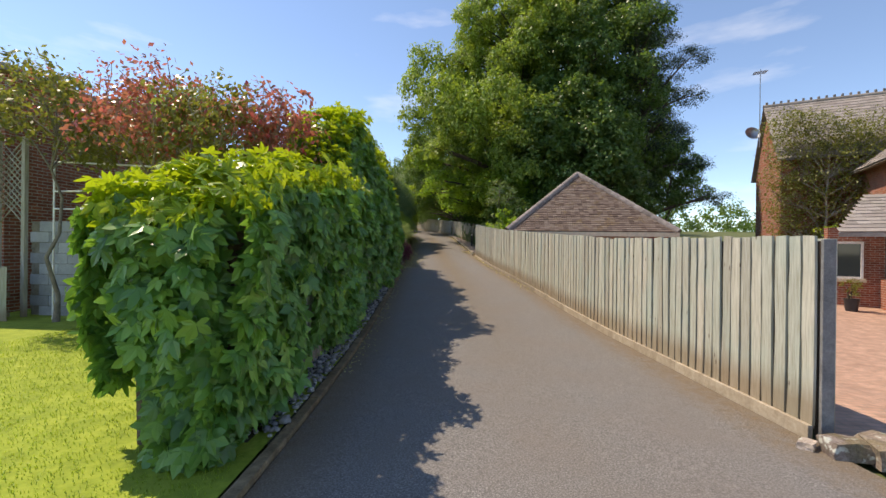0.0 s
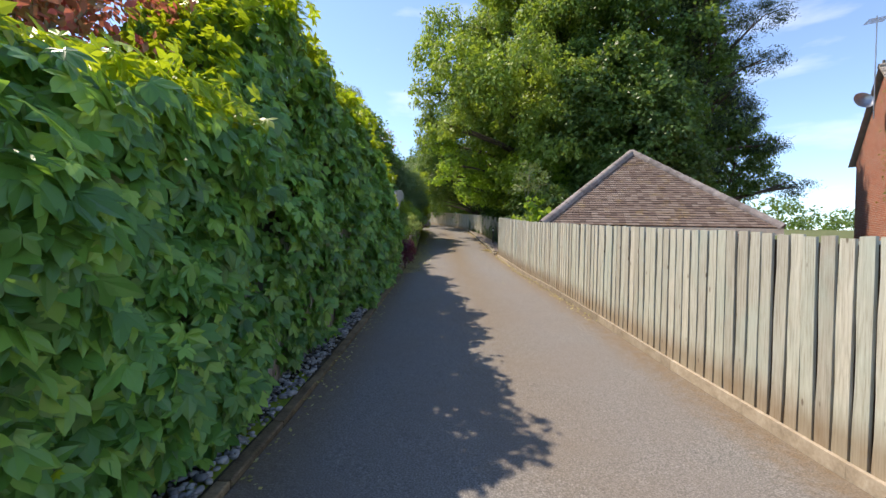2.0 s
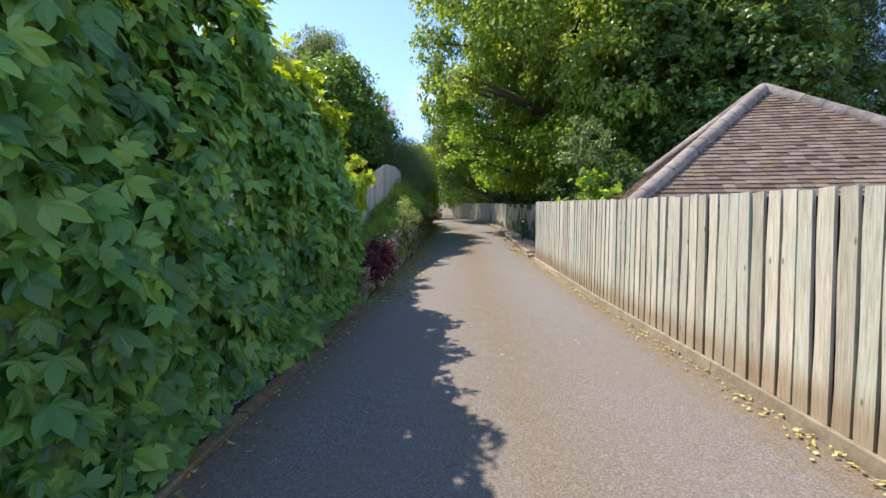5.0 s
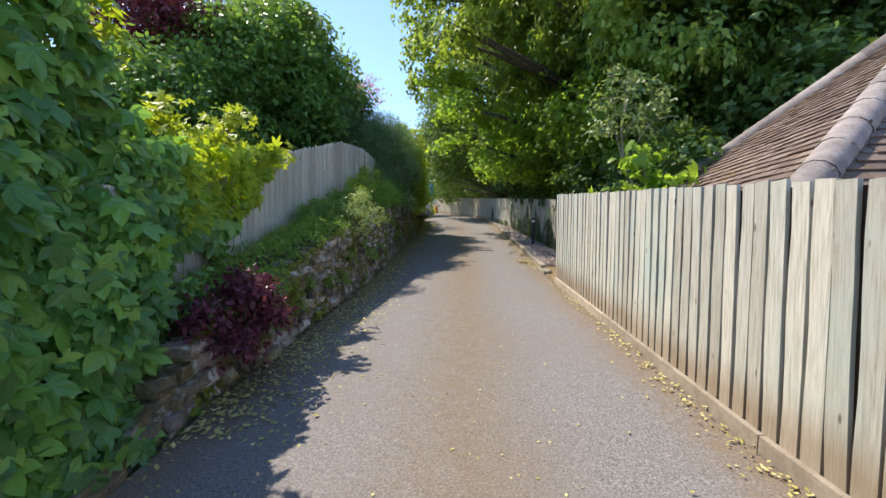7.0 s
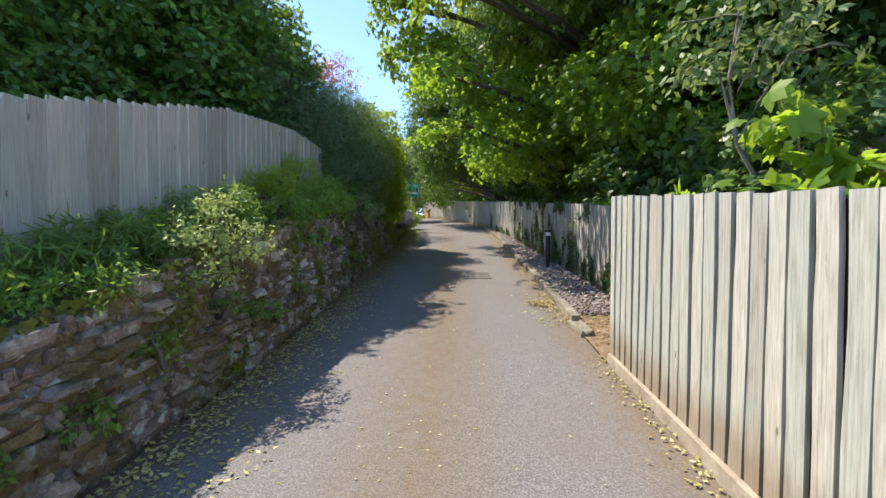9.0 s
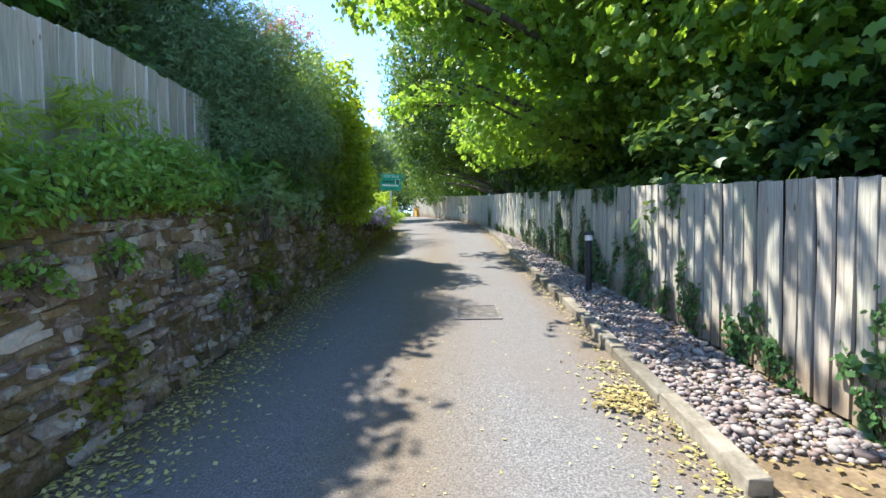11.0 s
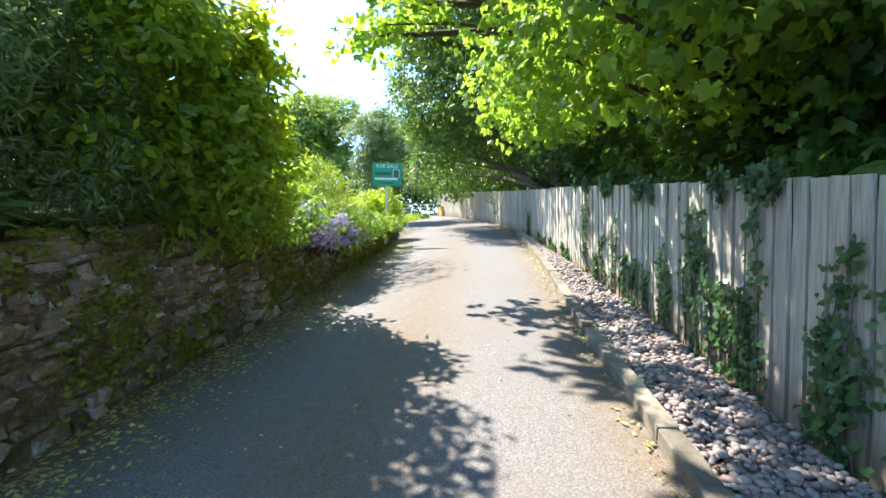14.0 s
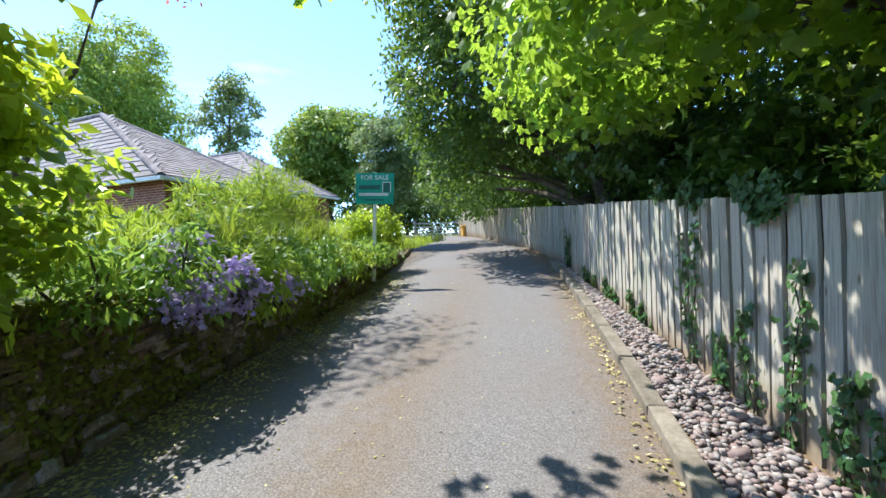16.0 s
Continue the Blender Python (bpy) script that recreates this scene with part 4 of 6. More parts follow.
def hedge_skin(n):
    """Places and outward ways on the creeper's face, top, back and near end."""
    y = rng.uniform(2.72, 17.15, n)
    g = np.interp(y, GY, GZ)
    H = hedge_top(y) - g
    W = np.where(y < 7.4, 0.85, 1.4)
    s = rng.random(n) * (H + W + 0.7 * H)
    cap = rng.random(n) < 0.05
    x, z = np.empty(n), np.empty(n)
    N = np.zeros((n, 3))
    face, top = s < H, (s >= H) & (s < H + W)
    back = ~(face | top)
    x[face], z[face], N[face] = 0, s[face], (1, -0.1, 0.55)
    u = (s[top] - H[top]) / W[top]
    x[top], z[top] = -u * W[top], H[top]
    N[top, 2], N[top, 0] = 1, 0.6 * (1 - 2 * u)
    x[back], z[back], N[back] = -W[back], H[back] - (s[back] - H[back] - W[back]), (-1, 0, 0.1)
    # round the shoulders and belly the face
    frac = np.clip(z / H, 0, 1)
    rnd = np.clip((z - (H - 0.45)) / 0.45, 0, 1)
    x[face] -= np.where(y[face] < 7.4, 0.12, 0.3) * rnd[face] ** 2
    x[face] -= 0.14 * np.clip(1 - z[face] / 0.5, 0, 1)
    x[face] += np.where(y[face] < 7.4, 0.3 * frac[face], 0.14 * np.sin(frac[face] * 3.0)) - np.where(y[face] > 7.4, 0.35 * frac[face] ** 2, 0)
    z[top] -= 0.22 * np.abs(2 * u - 1) ** 2
    y[cap] = 2.72 + 0.18 * rng.random(cap.sum()) + 0.25 * (1 - np.sin(np.clip(z[cap] / 2, 0, 1) * 2.6))
    z[cap] = rng.random(cap.sum()) * 1.95
    x[cap] = -rng.random(cap.sum()) * (0.45 + 0.2 * z[cap])
    N[cap] = (0.15, -1, 0.35)
    g = np.interp(y, GY, GZ)
    P = np.stack([hedge_front(y) + x, y, g + z], 1)
    bump = 0.11 * np.sin(1.9 * y + 2.3 * z) + 0.09 * np.sin(4.3 * y - 3.1 * z + 1.1) + 0.05 * np.sin(9.1 * y + 7.7 * z)
    P += N * (bump + rng.normal(0, 0.05, n))[:, None]
    keep = np.ones(n, bool)
    for gy_, gz_, ry, rz in GAPS:
        keep &= ~((((P[:, 1] - gy_) / ry) ** 2 + ((P[:, 2] - np.interp(P[:, 1], GY, GZ) - gz_) / rz) ** 2 < rng.uniform(0.7, 1.15, n)) & (N[:, 0] > 0.5))
    keep &= P[:, 2] > np.interp(P[:, 1], GY, GZ) + 0.05
    return P[keep], unit(N[keep])


def creeper_hedge():
    ob = thing("creeper_hedge", "tall green creeper hanging over a timber fence beside the lane", "hedge")
    # added dark core, a closed sheet that keeps the leaves from being see-through
    ys = np.linspace(3.05, 16.9, 60)
    v, f = [], []
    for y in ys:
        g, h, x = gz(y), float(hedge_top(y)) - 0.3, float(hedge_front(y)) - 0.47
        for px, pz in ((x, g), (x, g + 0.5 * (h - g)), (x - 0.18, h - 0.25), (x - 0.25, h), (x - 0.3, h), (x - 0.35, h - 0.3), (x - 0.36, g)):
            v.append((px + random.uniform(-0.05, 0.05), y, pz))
    for i in range(len(ys) - 1):
        for j in range(6):
            f.append((i * 7 + j, i * 7 + j + 1, (i + 1) * 7 + j + 1, (i + 1) * 7 + j))
    f += [(0, 6, 5, 1), (1, 5, 4, 2)]
    put("stem_mass", mesh("stem_mass", v, f, BARK), ob, "opaque dark brown core added inside the creeper")
    P, N = hedge_skin(36000)
    # the creeper runs on over the first bays of the bank fence
    m = 1500
    yy = 17.0 + 2.7 * rng.random(m) ** 1.4
    base = np.interp(yy, (16.6, 17.6, 19, 20.9), (1.1, 1.3, 1.5, 2.06))
    low = np.interp(yy, (16.2, 17.2, 18.0, 18.6, 18.9, 19.8), (0.0, 0.35, 0.8, 0.25, 0.85, 1.15))
    zz = base + low + (1.5 - low) * rng.random(m)
    Q = np.stack([np.interp(yy, (16.6, 18.4, 21.0), (-4.05, -4.5, -5.0)) + 0.1 + 0.1 * rng.random(m) + 0.1 * np.sin(5 * yy + 3 * zz), yy, zz], 1)
    lift = np.interp(yy, (16.7, 17.6, 18.4), (0.3, 0.12, 0.0)) * np.clip(1.2 - 0.5 * (zz - base), 0, 1)
    Q[:, 0] += lift
    P, N = np.concatenate([P, Q]), np.concatenate([N, np.tile(unit(np.array([[1.0, -0.15, 0.15]])), (m, 1))])
    # low growth creeping out over the soil at the hedge foot
    m = 1700
    yy, hh = rng.uniform(12.0, 17.3, m), 0.55 * rng.random(m)
    Q = np.stack([np.interp(yy, LEFT_Y, LEFT_X) - 0.42 + (0.34 + 0.1 * np.sin(2.7 * yy)) * (1 - hh / 0.6) * rng.random(m) ** 0.5, yy, np.interp(yy, GY, GZ) + 0.07 + hh], 1)
    P, N = np.concatenate([P, Q]), np.concatenate([N, np.tile(unit(np.array([[0.9, -0.15, 0.55]])), (m, 1))])
    # leaves on the top edge take the sunlit colour
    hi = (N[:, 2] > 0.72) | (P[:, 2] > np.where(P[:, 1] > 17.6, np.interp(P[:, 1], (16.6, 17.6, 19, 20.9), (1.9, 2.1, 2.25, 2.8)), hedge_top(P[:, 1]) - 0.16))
    low_v, low_f = leaves(P[~hi], N[~hi], 0.13, "creeper", 1.1, 0.42, 0.6)
    put("foliage", mesh("foliage", low_v, low_f, CREEPER), ob)
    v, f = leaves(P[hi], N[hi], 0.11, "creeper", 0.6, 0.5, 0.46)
    put("young_foliage", mesh("young_foliage", v, f, CREEPER_TOP), ob, "top leaves coloured yellow-green as if sunlit")
    # loose shoots that reach out into the air
    lv = []
    for i in range(46):
        y = rng.uniform(3.2, 15) if i > 8 else 3.05
        top = i % 3 or i <= 5
        g = gz(y)
        z = float(hedge_top(y)) - 0.15 if top else g + rng.uniform(0.5, 1.7)
        x = float(hedge_front(y)) - (rng.uniform(0.1, 0.6) if i <= 8 or top else 0.0)
        d = unit(np.array([rng.uniform(-0.4, 0.9), -0.7 if i <= 8 else rng.uniform(-0.6, 0.4), rng.uniform(-0.3, 0.3)]))
        t = np.linspace(0, 1, 6)[:, None]
        ln = rng.uniform(0.15, 0.4)
        q = np.array([x, y, z]) + d * t * ln + np.array([0, 0, -0.35]) * t**2 * ln
        v, f = tube(q, 0.004 * (1 - 0.6 * t[:, 0]), 4)
        put("trailing_shoot", mesh("trailing_shoot", v, f, PALEBARK), ob, "pale trailing shoot")
        lv.append(q[2:].repeat(2, 0))
    q = np.concatenate(lv)
    v, f = leaves(q, np.tile([[0.2, -0.2, 0.8]], (len(q), 1)), 0.055, "palmate", 0.3, 0.6, 0.5)
    put("shoot_foliage", mesh("shoot_foliage", v, f, CREEPER_TOP), ob)
    return ob


creeper_hedge()
BH = board_meshes(1.6, 0.14, GREYBOARD, 5)
hy = (4.1, 5.7, 7.7, 10, 12.8, 15.9, 17.0)
fence("fence_creeper", "pale weathered timber fence showing through creeper gaps", [(left_x(y) - 0.45, y) for y in hy], 1.6, 0.14, BH, 0.05, GREYBOARD, GREYBOARD, face=-1)


# ---- left bank: stone wall, soil, fence on top ----
def bank_z(x, y):
    return gz(y) + wall_h(y)


def behind(y, d):
    return left_x(y) - d


by = list(np.linspace(16.2, 46, 80))
bank = ribbon("bank", by, lambda y: left_x(y) - 26, lambda y: left_x(y) - 0.22, lambda y: gz(y) + max(0.05, wall_h(y)) + 0.5, lambda y: gz(y) + max(0.05, wall_h(y)) - 0.04, TURF, 22)
for v in bank.vertices:
    d = left_x(v.co.y) - v.co.x
    base = gz(v.co.y) + max(0.0, wall_h(v.co.y) - 0.05)
    s = min(1.0, max(0.0, (d - 0.2) / 1.2))
    rise = float(np.interp(v.co.y, (16, 20, 26, 30, 33, 38, 44), (0.1, 0.2, 0.5, 0.3, 0.3, 0.25, 0.1)))
    v.co.z = base + rise * s + 0.03 * math.sin(3 * v.co.y + 2 * v.co.x)
tagged(put("bank", bank), "soil bank held by the stone wall", "ground", kind="structure")
WALLFILL = rubble_mat("earth_and_moss_packing", (0.07, 0.055, 0.035), (0.15, 0.12, 0.075), (0.27, 0.23, 0.15), 0.3, 0.6)
bk = []
for y in by:
    h = max(0.02, wall_h(y) - 0.06)
    bk += [(left_x(y) - 0.055, y, gz(y) - 0.1), (left_x(y) - 0.055 - 0.05 * h, y, gz(y) + h), (left_x(y) - 0.45, y, gz(y) + h), (left_x(y) - 0.45, y, gz(y) - 0.1)]
bf = [(i * 4 + j, i * 4 + j + 1, (i + 1) * 4 + j + 1, (i + 1) * 4 + j) for i in range(len(by) - 1) for j in range(3)]
stone_wall = tagged(put("wall_left", mesh("wall_left", bk, bf, WALLFILL)), "rubble stone retaining wall with moss and lichen", "wall", kind="structure")


def rubble_meshes(material, count=7):
    out = []
    for i in range(count):
        r = random.Random(90 + i)
        bm = bmesh.new()
        bmesh.ops.create_cube(bm, size=1.0)
        bmesh.ops.subdivide_edges(bm, edges=bm.edges[:], cuts=1, use_grid_fill=True)
        for v in bm.verts:
            k = sum(abs(c) > 0.4 for c in v.co)
            v.co *= {3: 0.93, 2: 0.99, 1: 1.03}.get(k, 1.0)
            v.co += Vector((r.uniform(-0.1, 0.1), r.uniform(-0.09, 0.09), r.uniform(-0.1, 0.1)))
        out.append(from_bm("stone", bm, material))
    return out


RUBBLE = rubble_meshes(STONE) + rubble_meshes(STONE, 5) + rubble_meshes(PALESTONE, 4) + rubble_meshes(MOSSSTONE, 5)
MOSSY = rubble_meshes(MOSSSTONE, 4) + rubble_meshes(STONE, 3)


def lay_stones():
    r = random.Random(5)
    rest, count = {}, 0
    y = 16.7
    courses = []
    zc = 0.0
    while zc < 1.6:
        hgt = r.choice((0.05, 0.06, 0.075, 0.09, 0.12))
        courses.append((zc, hgt))
        zc += hgt
    for zc, hgt in courses:
        y = 16.6 + r.uniform(0, 0.3)
        while y < 42.5:
            ln = r.choice((0.08, 0.11, 0.15, 0.2, 0.27)) * r.uniform(0.8, 1.3) * (0.85 + hgt * 3.2)
            h = wall_h(y + ln / 2)
            if zc + hgt * 0.6 < h:
                yc = y + ln / 2
                slope = gz(yc + 0.5) - gz(yc - 0.5)
                dx = left_x(yc + 0.5) - left_x(yc - 0.5)
                z = gz(yc) + zc + hgt / 2 + r.uniform(-0.03, 0.03) + 0.03 * math.sin(yc * 1.9 + zc * 4)
                x = left_x(yc) - 0.15 - 0.05 * zc + r.gauss(-0.01, 0.022)
                m = (Matrix.Translation((x, yc, z)) @ Matrix.Rotation(math.atan2(-dx, 1), 4, "Z") @ Matrix.Rotation(math.atan(slope) + r.gauss(0, 0.06), 4, "X")
                     @ Matrix.Diagonal((r.uniform(0.2, 0.3), ln * r.uniform(0.93, 1.02), hgt * r.uniform(0.8, 1.25), 1)))
                me = r.choice(MOSSY if yc > 27 and r.random() < 0.88 else RUBBLE)
                if 19.2 < yc < 30.5 and count < 300 and r.random() < 0.75:
                    put("stone", me, stone_wall, at=m)
                    count += 1
                else:
                    rest.setdefault(me.materials[0].name, []).append((me, m))
            y += ln + r.uniform(0.004, 0.02)
    for name, items in rest.items():
        pieces = []
        for me, m in items:
            co = np.array([v.co[:] for v in me.vertices])
            mm = np.array(m)
            pieces.append((co @ mm[:3, :3].T + mm[:3, 3], np.array([list(p.vertices) for p in me.polygons])))
        v, f = joined(pieces)
        tagged(put("stones", mesh("stones", v, f, bpy.data.materials[name]), stone_wall), kind="stuff")


LF = [(-4.05, 16.6), (-4.5, 18.4), (-5.0, 21.0), (-5.55, 24.0), (-6.15, 27.4)]
BL = board_meshes(1.32, 0.163, GREYBOARD, 8, 0.012)


def lf_base(x, y):
    return float(np.interp(y, (16.6, 17.6, 19, 20.9, 21.8, 23.6, 25.7, 27.8), (1.1, 1.3, 1.5, 2.06, 2.3, 2.78, 3.05, 3.05)))


fence("fence_bank", "grey weathered board fence standing on the bank", LF, 1.32, 0.163, BL, lf_base, GREYBOARD, GREYBOARD, 0.13, face=-1)

# ---- trees beyond the fences ----
tree("lime_tree", "tall lime tree with hanging yellow-green foliage over the lane", (3.2, 33.6, 1.0), (2.8, 33.6, 22),
     lobes_round((2.6, 33.6, 13.2), (8.0, 6.6, 12.0), 84, 1.3, 3) + [((1.8, 26.2, 7.2), (1.6, 1.4, 1.8)), ((2.8, 27.6, 9.6), (1.8, 1.6, 2.0)), ((-1.6, 26.8, 9.6), (1.6, 1.5, 1.3)), ((-3.0, 27.6, 11.6), (1.7, 1.6, 1.4)), ((0.4, 26.4, 10.8), (1.7, 1.5, 1.5)), ((-5.4, 31, 9.3), (1.0, 1.0, 0.7)), ((-5.7, 31.4, 11.4), (1.1, 1.2, 1.0)), ((-5.4, 31.5, 13.8), (1.2, 1.2, 1.2)), ((-4.8, 32, 16), (1.3, 1.3, 1.3)), ((-6.0, 33.0, 8.5), (0.7, 0.7, 0.4)), ((-4.0, 28.0, 8.2), (1.0, 0.8, 0.4)), ((-3.6, 27.0, 8.0), (0.8, 0.7, 0.35))],
     0.42, LIME, 4200, 40, 0.2, radius=0.5, flat=0.9, droop=1.2, width=0.6, inner=0.2)
tree("broadleaf_tree", "large dark green broadleaf tree behind the garage", (7.2, 33.5, 0.6), (7.0, 33.5, 23),
     lobes_round((7.0, 33.0, 12.5), (7.0, 5.6, 13.0), 60, 1.5, 5), 0.4, DARKLEAF, 2800, 36, 0.23, radius=0.7, flat=0.75, width=0.6)
tree("broadleaf_tree", "large dark green broadleaf tree beside the garage", (5.6, 29.0, 0.4), (5.4, 29.0, 13),
     lobes_round((5.2, 28.8, 7.6), (4.6, 4.2, 6.6), 34, 1.4, 6), 0.3, DARKLEAF, 3400, 26, 0.15, shape="lobed", radius=0.55, flat=0.75, width=0.6)
pine_r = np.random.default_rng(12)
pine_lobes = []
for i in range(46):
    h = 6.0 + 16.5 * (i / 45) + pine_r.uniform(-0.5, 0.5)
    reach = (4.6 - 0.15 * (h - 6)) * pine_r.uniform(0.35, 1.05)
    a = i * 2.4 + pine_r.uniform(-0.5, 0.5)
    w = pine_r.uniform(0.7, 1.35)
    pine_lobes.append(((10.9 + reach * math.cos(a), 32 + reach * math.sin(a), h + 0.25 * reach * pine_r.uniform(-1, 0.6)), (w, w, 0.4 * w)))
tree("pine_tree", "dark tall pine with layered boughs", (10.1, 32.0, 0.4), (10.6, 32.0, 23.5), pine_lobes,
     0.42, PINE, 2000, 40, 0.2, radius=0.45, flat=0.5, width=0.14, droop=0.1, upper=-0.95, twigs=3)
tree("small_tree", "rounded green tree beyond the garage roof", (13.0, 33.0, 0.2), (13.2, 33.0, 9.0), lobes_round((13.2, 33.0, 6.8), (2.5, 2.2, 3.8), 18, 0.9, 8), 0.16, DARKLEAF, 900, 26, 0.15, radius=0.42)
tree("sycamore_tree", "sycamore with broad bright leaves reaching over the fence", (1.7, 36.2, 1.7), (1.5, 36.0, 14),
     lobes_round((2.4, 36.0, 8.4), (4.0, 5.0, 4.2), 16, 1.6, 11) + [((-2.2, 33.6, 5.5), (1.2, 1.3, 0.8)), ((-1.2, 31.8, 5.2), (1.3, 1.3, 0.9)), ((-2.6, 35.6, 5.7), (1.3, 1.6, 0.9)), ((-0.4, 33.6, 5.0), (1.2, 1.6, 0.8)), ((-3.1, 37.8, 6.3), (1.3, 1.4, 1.0)), ((0.9, 29.6, 4.9), (1.3, 1.6, 0.9)), ((0.4, 29.0, 5.9), (1.4, 1.4, 1.2)), ((1.4, 27.2, 5.4), (1.4, 1.3, 1.4)),
     ((-2.2, 31.4, 6.4), (1.1, 1.2, 0.9)), ((-3.7, 30.4, 6.8), (0.7, 1.0, 0.5)), ((-4.6, 31.4, 8.0), (0.8, 1.1, 0.6)), ((-2.9, 30.2, 5.2), (0.4, 0.4, 0.2)), ((-3.6, 28.3, 6.1), (0.6, 0.5, 0.25)), ((-5.2, 33.6, 6.0), (0.5, 0.4, 0.2)), ((-4.6, 33.4, 6.3), (0.5, 0.4, 0.2))],
     0.34, MAPLE, 3900, 18, 0.105, shape="star", radius=0.6, flat=0.5, droop=0.5, width=0.95, upper=-0.9)
tree("ash_tree", "leafy tree leaning over the bend of the lane", (-2.4, 43.4, 2.4), (-3.4, 43, 15),
     lobes_round((-3.8, 42.6, 9.6), (5.4, 4.8, 7.6), 40, 1.35, 13) + [((-7.2, 44.0, 6.2), (1.2, 1.2, 1.6)), ((-4.2, 43.0, 6.6), (1.3, 1.3, 1.2)), ((-6.0, 47.5, 6.2), (1.6, 1.6, 1.6)), ((-8.2, 48.5, 5.6), (1.5, 1.5, 1.7)), ((-6.3, 42.5, 9.6), (1.1, 1.0, 0.5)), ((-7.4, 42.0, 9.4), (0.9, 0.9, 0.4))], 0.3, DARKLEAF, 3600, 28, 0.16, radius=0.55)
# dark undergrowth behind the back fence
for i, (x, y, r, h) in enumerate(((1.9, 25.4, 1.5, 2.6), (3.6, 27.6, 1.8, 3.4), (0.9, 28.2, 1.2, 2.2), (1.4, 31.6, 1.6, 2.8), (0.5, 34.2, 1.5, 2.2), (0.2, 37.4, 1.6, 2.4), (-0.9, 40.6, 1.5, 2.3), (-1.8, 43.6, 1.6, 2.6), (5.6, 29.8, 2.2, 3.6), (4.6, 33.5, 2.4, 3.6), (3.6, 38.5, 2.4, 3.6), (1.2, 43.0, 2.4, 3.6), (8.6, 28.5, 2.0, 3.0), (-3.6, 47.0, 2.0, 2.6), (-6.6, 51.6, 1.8, 2.2), (-9.0, 55.0, 2.0, 2.6), (-11.8, 60.5, 1.8, 2.4), (-14.6, 61.5, 2.0, 2.8), (-17.5, 61.5, 2.0, 2.6), (-20.5, 61.0, 2.2, 2.8), (-16.0, 54.5, 1.6, 1.8))):
    g = ground_z(x, y)
    shrub("undergrowth_bush", "dark shaded undergrowth bush behind the fence", (x, y, g + h * 0.8), (r, r, h * 0.8), DARKLEAF, 5500, 0.13, "lobed", seed=20 + i, radius=0.3, lobes=8)
# young sycamore and pale shrub by the fence end
tree("sycamore_sapling", "young sycamore with large pale leaves behind the fence", (0.9, 23.3, 0.6), (0.8, 23.2, 3.6),
     [((0.7, 23.0, 2.75), (0.5, 0.5, 0.3)), ((0.2, 23.4, 2.85), (0.35, 0.4, 0.25)), ((1.1, 22.7, 3.0), (0.45, 0.4, 0.35)), ((0.75, 23.2, 3.4), (0.35, 0.35, 0.3))], 0.03, MAPLE, 26, 7, 0.17, shape="star", radius=0.3, width=0.8, bark=PALEBARK)
tree("elder_sapling", "thin pale grey-green sapling rising behind the fence", (0.75, 24.0, 0.7), (0.6, 23.9, 5.4),
     [((0.6, 23.8, 4.9), (0.75, 0.6, 0.45)), ((0.3, 23.8, 4.3), (0.5, 0.5, 0.3)), ((1.1, 24.0, 4.4), (0.5, 0.5, 0.35))], 0.04, BIRCH, 60, 16, 0.11, radius=0.28, bark=PALEBARK)

# ---- planting on the left bank ----
for (x, y, z, rx, ry, rz, n) in ((-6.4, 28.35, 4.55, 1.0, 1.25, 1.75, 26000), (-7.6, 27.4, 5.2, 1.1, 1.5, 1.9, 16000), (-6.75, 29.7, 3.95, 0.85, 0.9, 1.1, 11000)):
    shrub("yew_bush", "dense dark green yew overhanging the stone wall", (x, y, z), (rx, ry, rz), NEEDLE, int(n * 3.2), 0.08, seed=31, radius=0.24, width=0.2, droop=0.3, lobes=12, upper=-0.95)
shrub("laurel_bush", "glossy laurel bush with yellow-green young leaves over the wall", (-6.5, 30.75, 4.6), (1.0, 1.1, 1.6), LAUREL, 21000, 0.11, seed=33, radius=0.25, lobes=12, upper=-0.95)
shrub("laurel_bush", "low glossy laurel growth spreading over the wall top", (-6.35, 31.45, 3.65), (0.85, 0.95, 0.75), LAUREL, 9000, 0.11, seed=34, radius=0.25, lobes=9, upper=-0.95)
tree("conifer_hedge_tree", "tall green conifer behind the bank fence", (-9.2, 27.0, 2.6), (-9.2, 27.0, 10), lobes_round((-8.9, 26.4, 5.9), (2.1, 3.2, 3.0), 18, 1.1, 15), 0.2, HEDGEGREEN, 2600, 26, 0.16, radius=0.42, upper=-0.95)
tree("conifer_hedge_tree", "dense green hedge trees behind the bank fence", (-9.2, 23.0, 2.0), (-9.2, 23.0, 5.4), lobes_round((-9.1, 22.8, 4.1), (1.5, 3.4, 1.8), 22, 0.8, 19), 0.12, HEDGEGREEN, 1500, 26, 0.13, radius=0.4, upper=-0.95)
tree("yellow_green_tree", "feathery green tree with drooping crown", (-10.4, 28.0, 3.2), (-10.4, 28.0, 11), lobes_round((-10.2, 28.0, 8.6), (1.6, 1.8, 2.4), 10, 1.0, 16), 0.16, BIRCH, 1500, 26, 0.14, radius=0.4, droop=1.2, width=0.3)
tree("plum_tree", "purple-leaved plum tree behind the bank fence", (-10.6, 23.6, 2.6), (-10.6, 23.6, 8.0), lobes_round((-10.4, 23.6, 6.9), (1.7, 1.5, 1.4), 10, 0.8, 17), 0.1, PURPLE, 800, 18, 0.11, radius=0.35)
tree("cherry_tree", "reddish sparse cherry beyond the yew", (-14.2, 35.2, 3.0), (-10.7, 36.3, 9.9), lobes_round((-10.6, 36.4, 9.5), (1.4, 1.4, 0.9), 7, 0.6, 18), 0.08, REDLEAF, 170, 12, 0.1, radius=0.4)
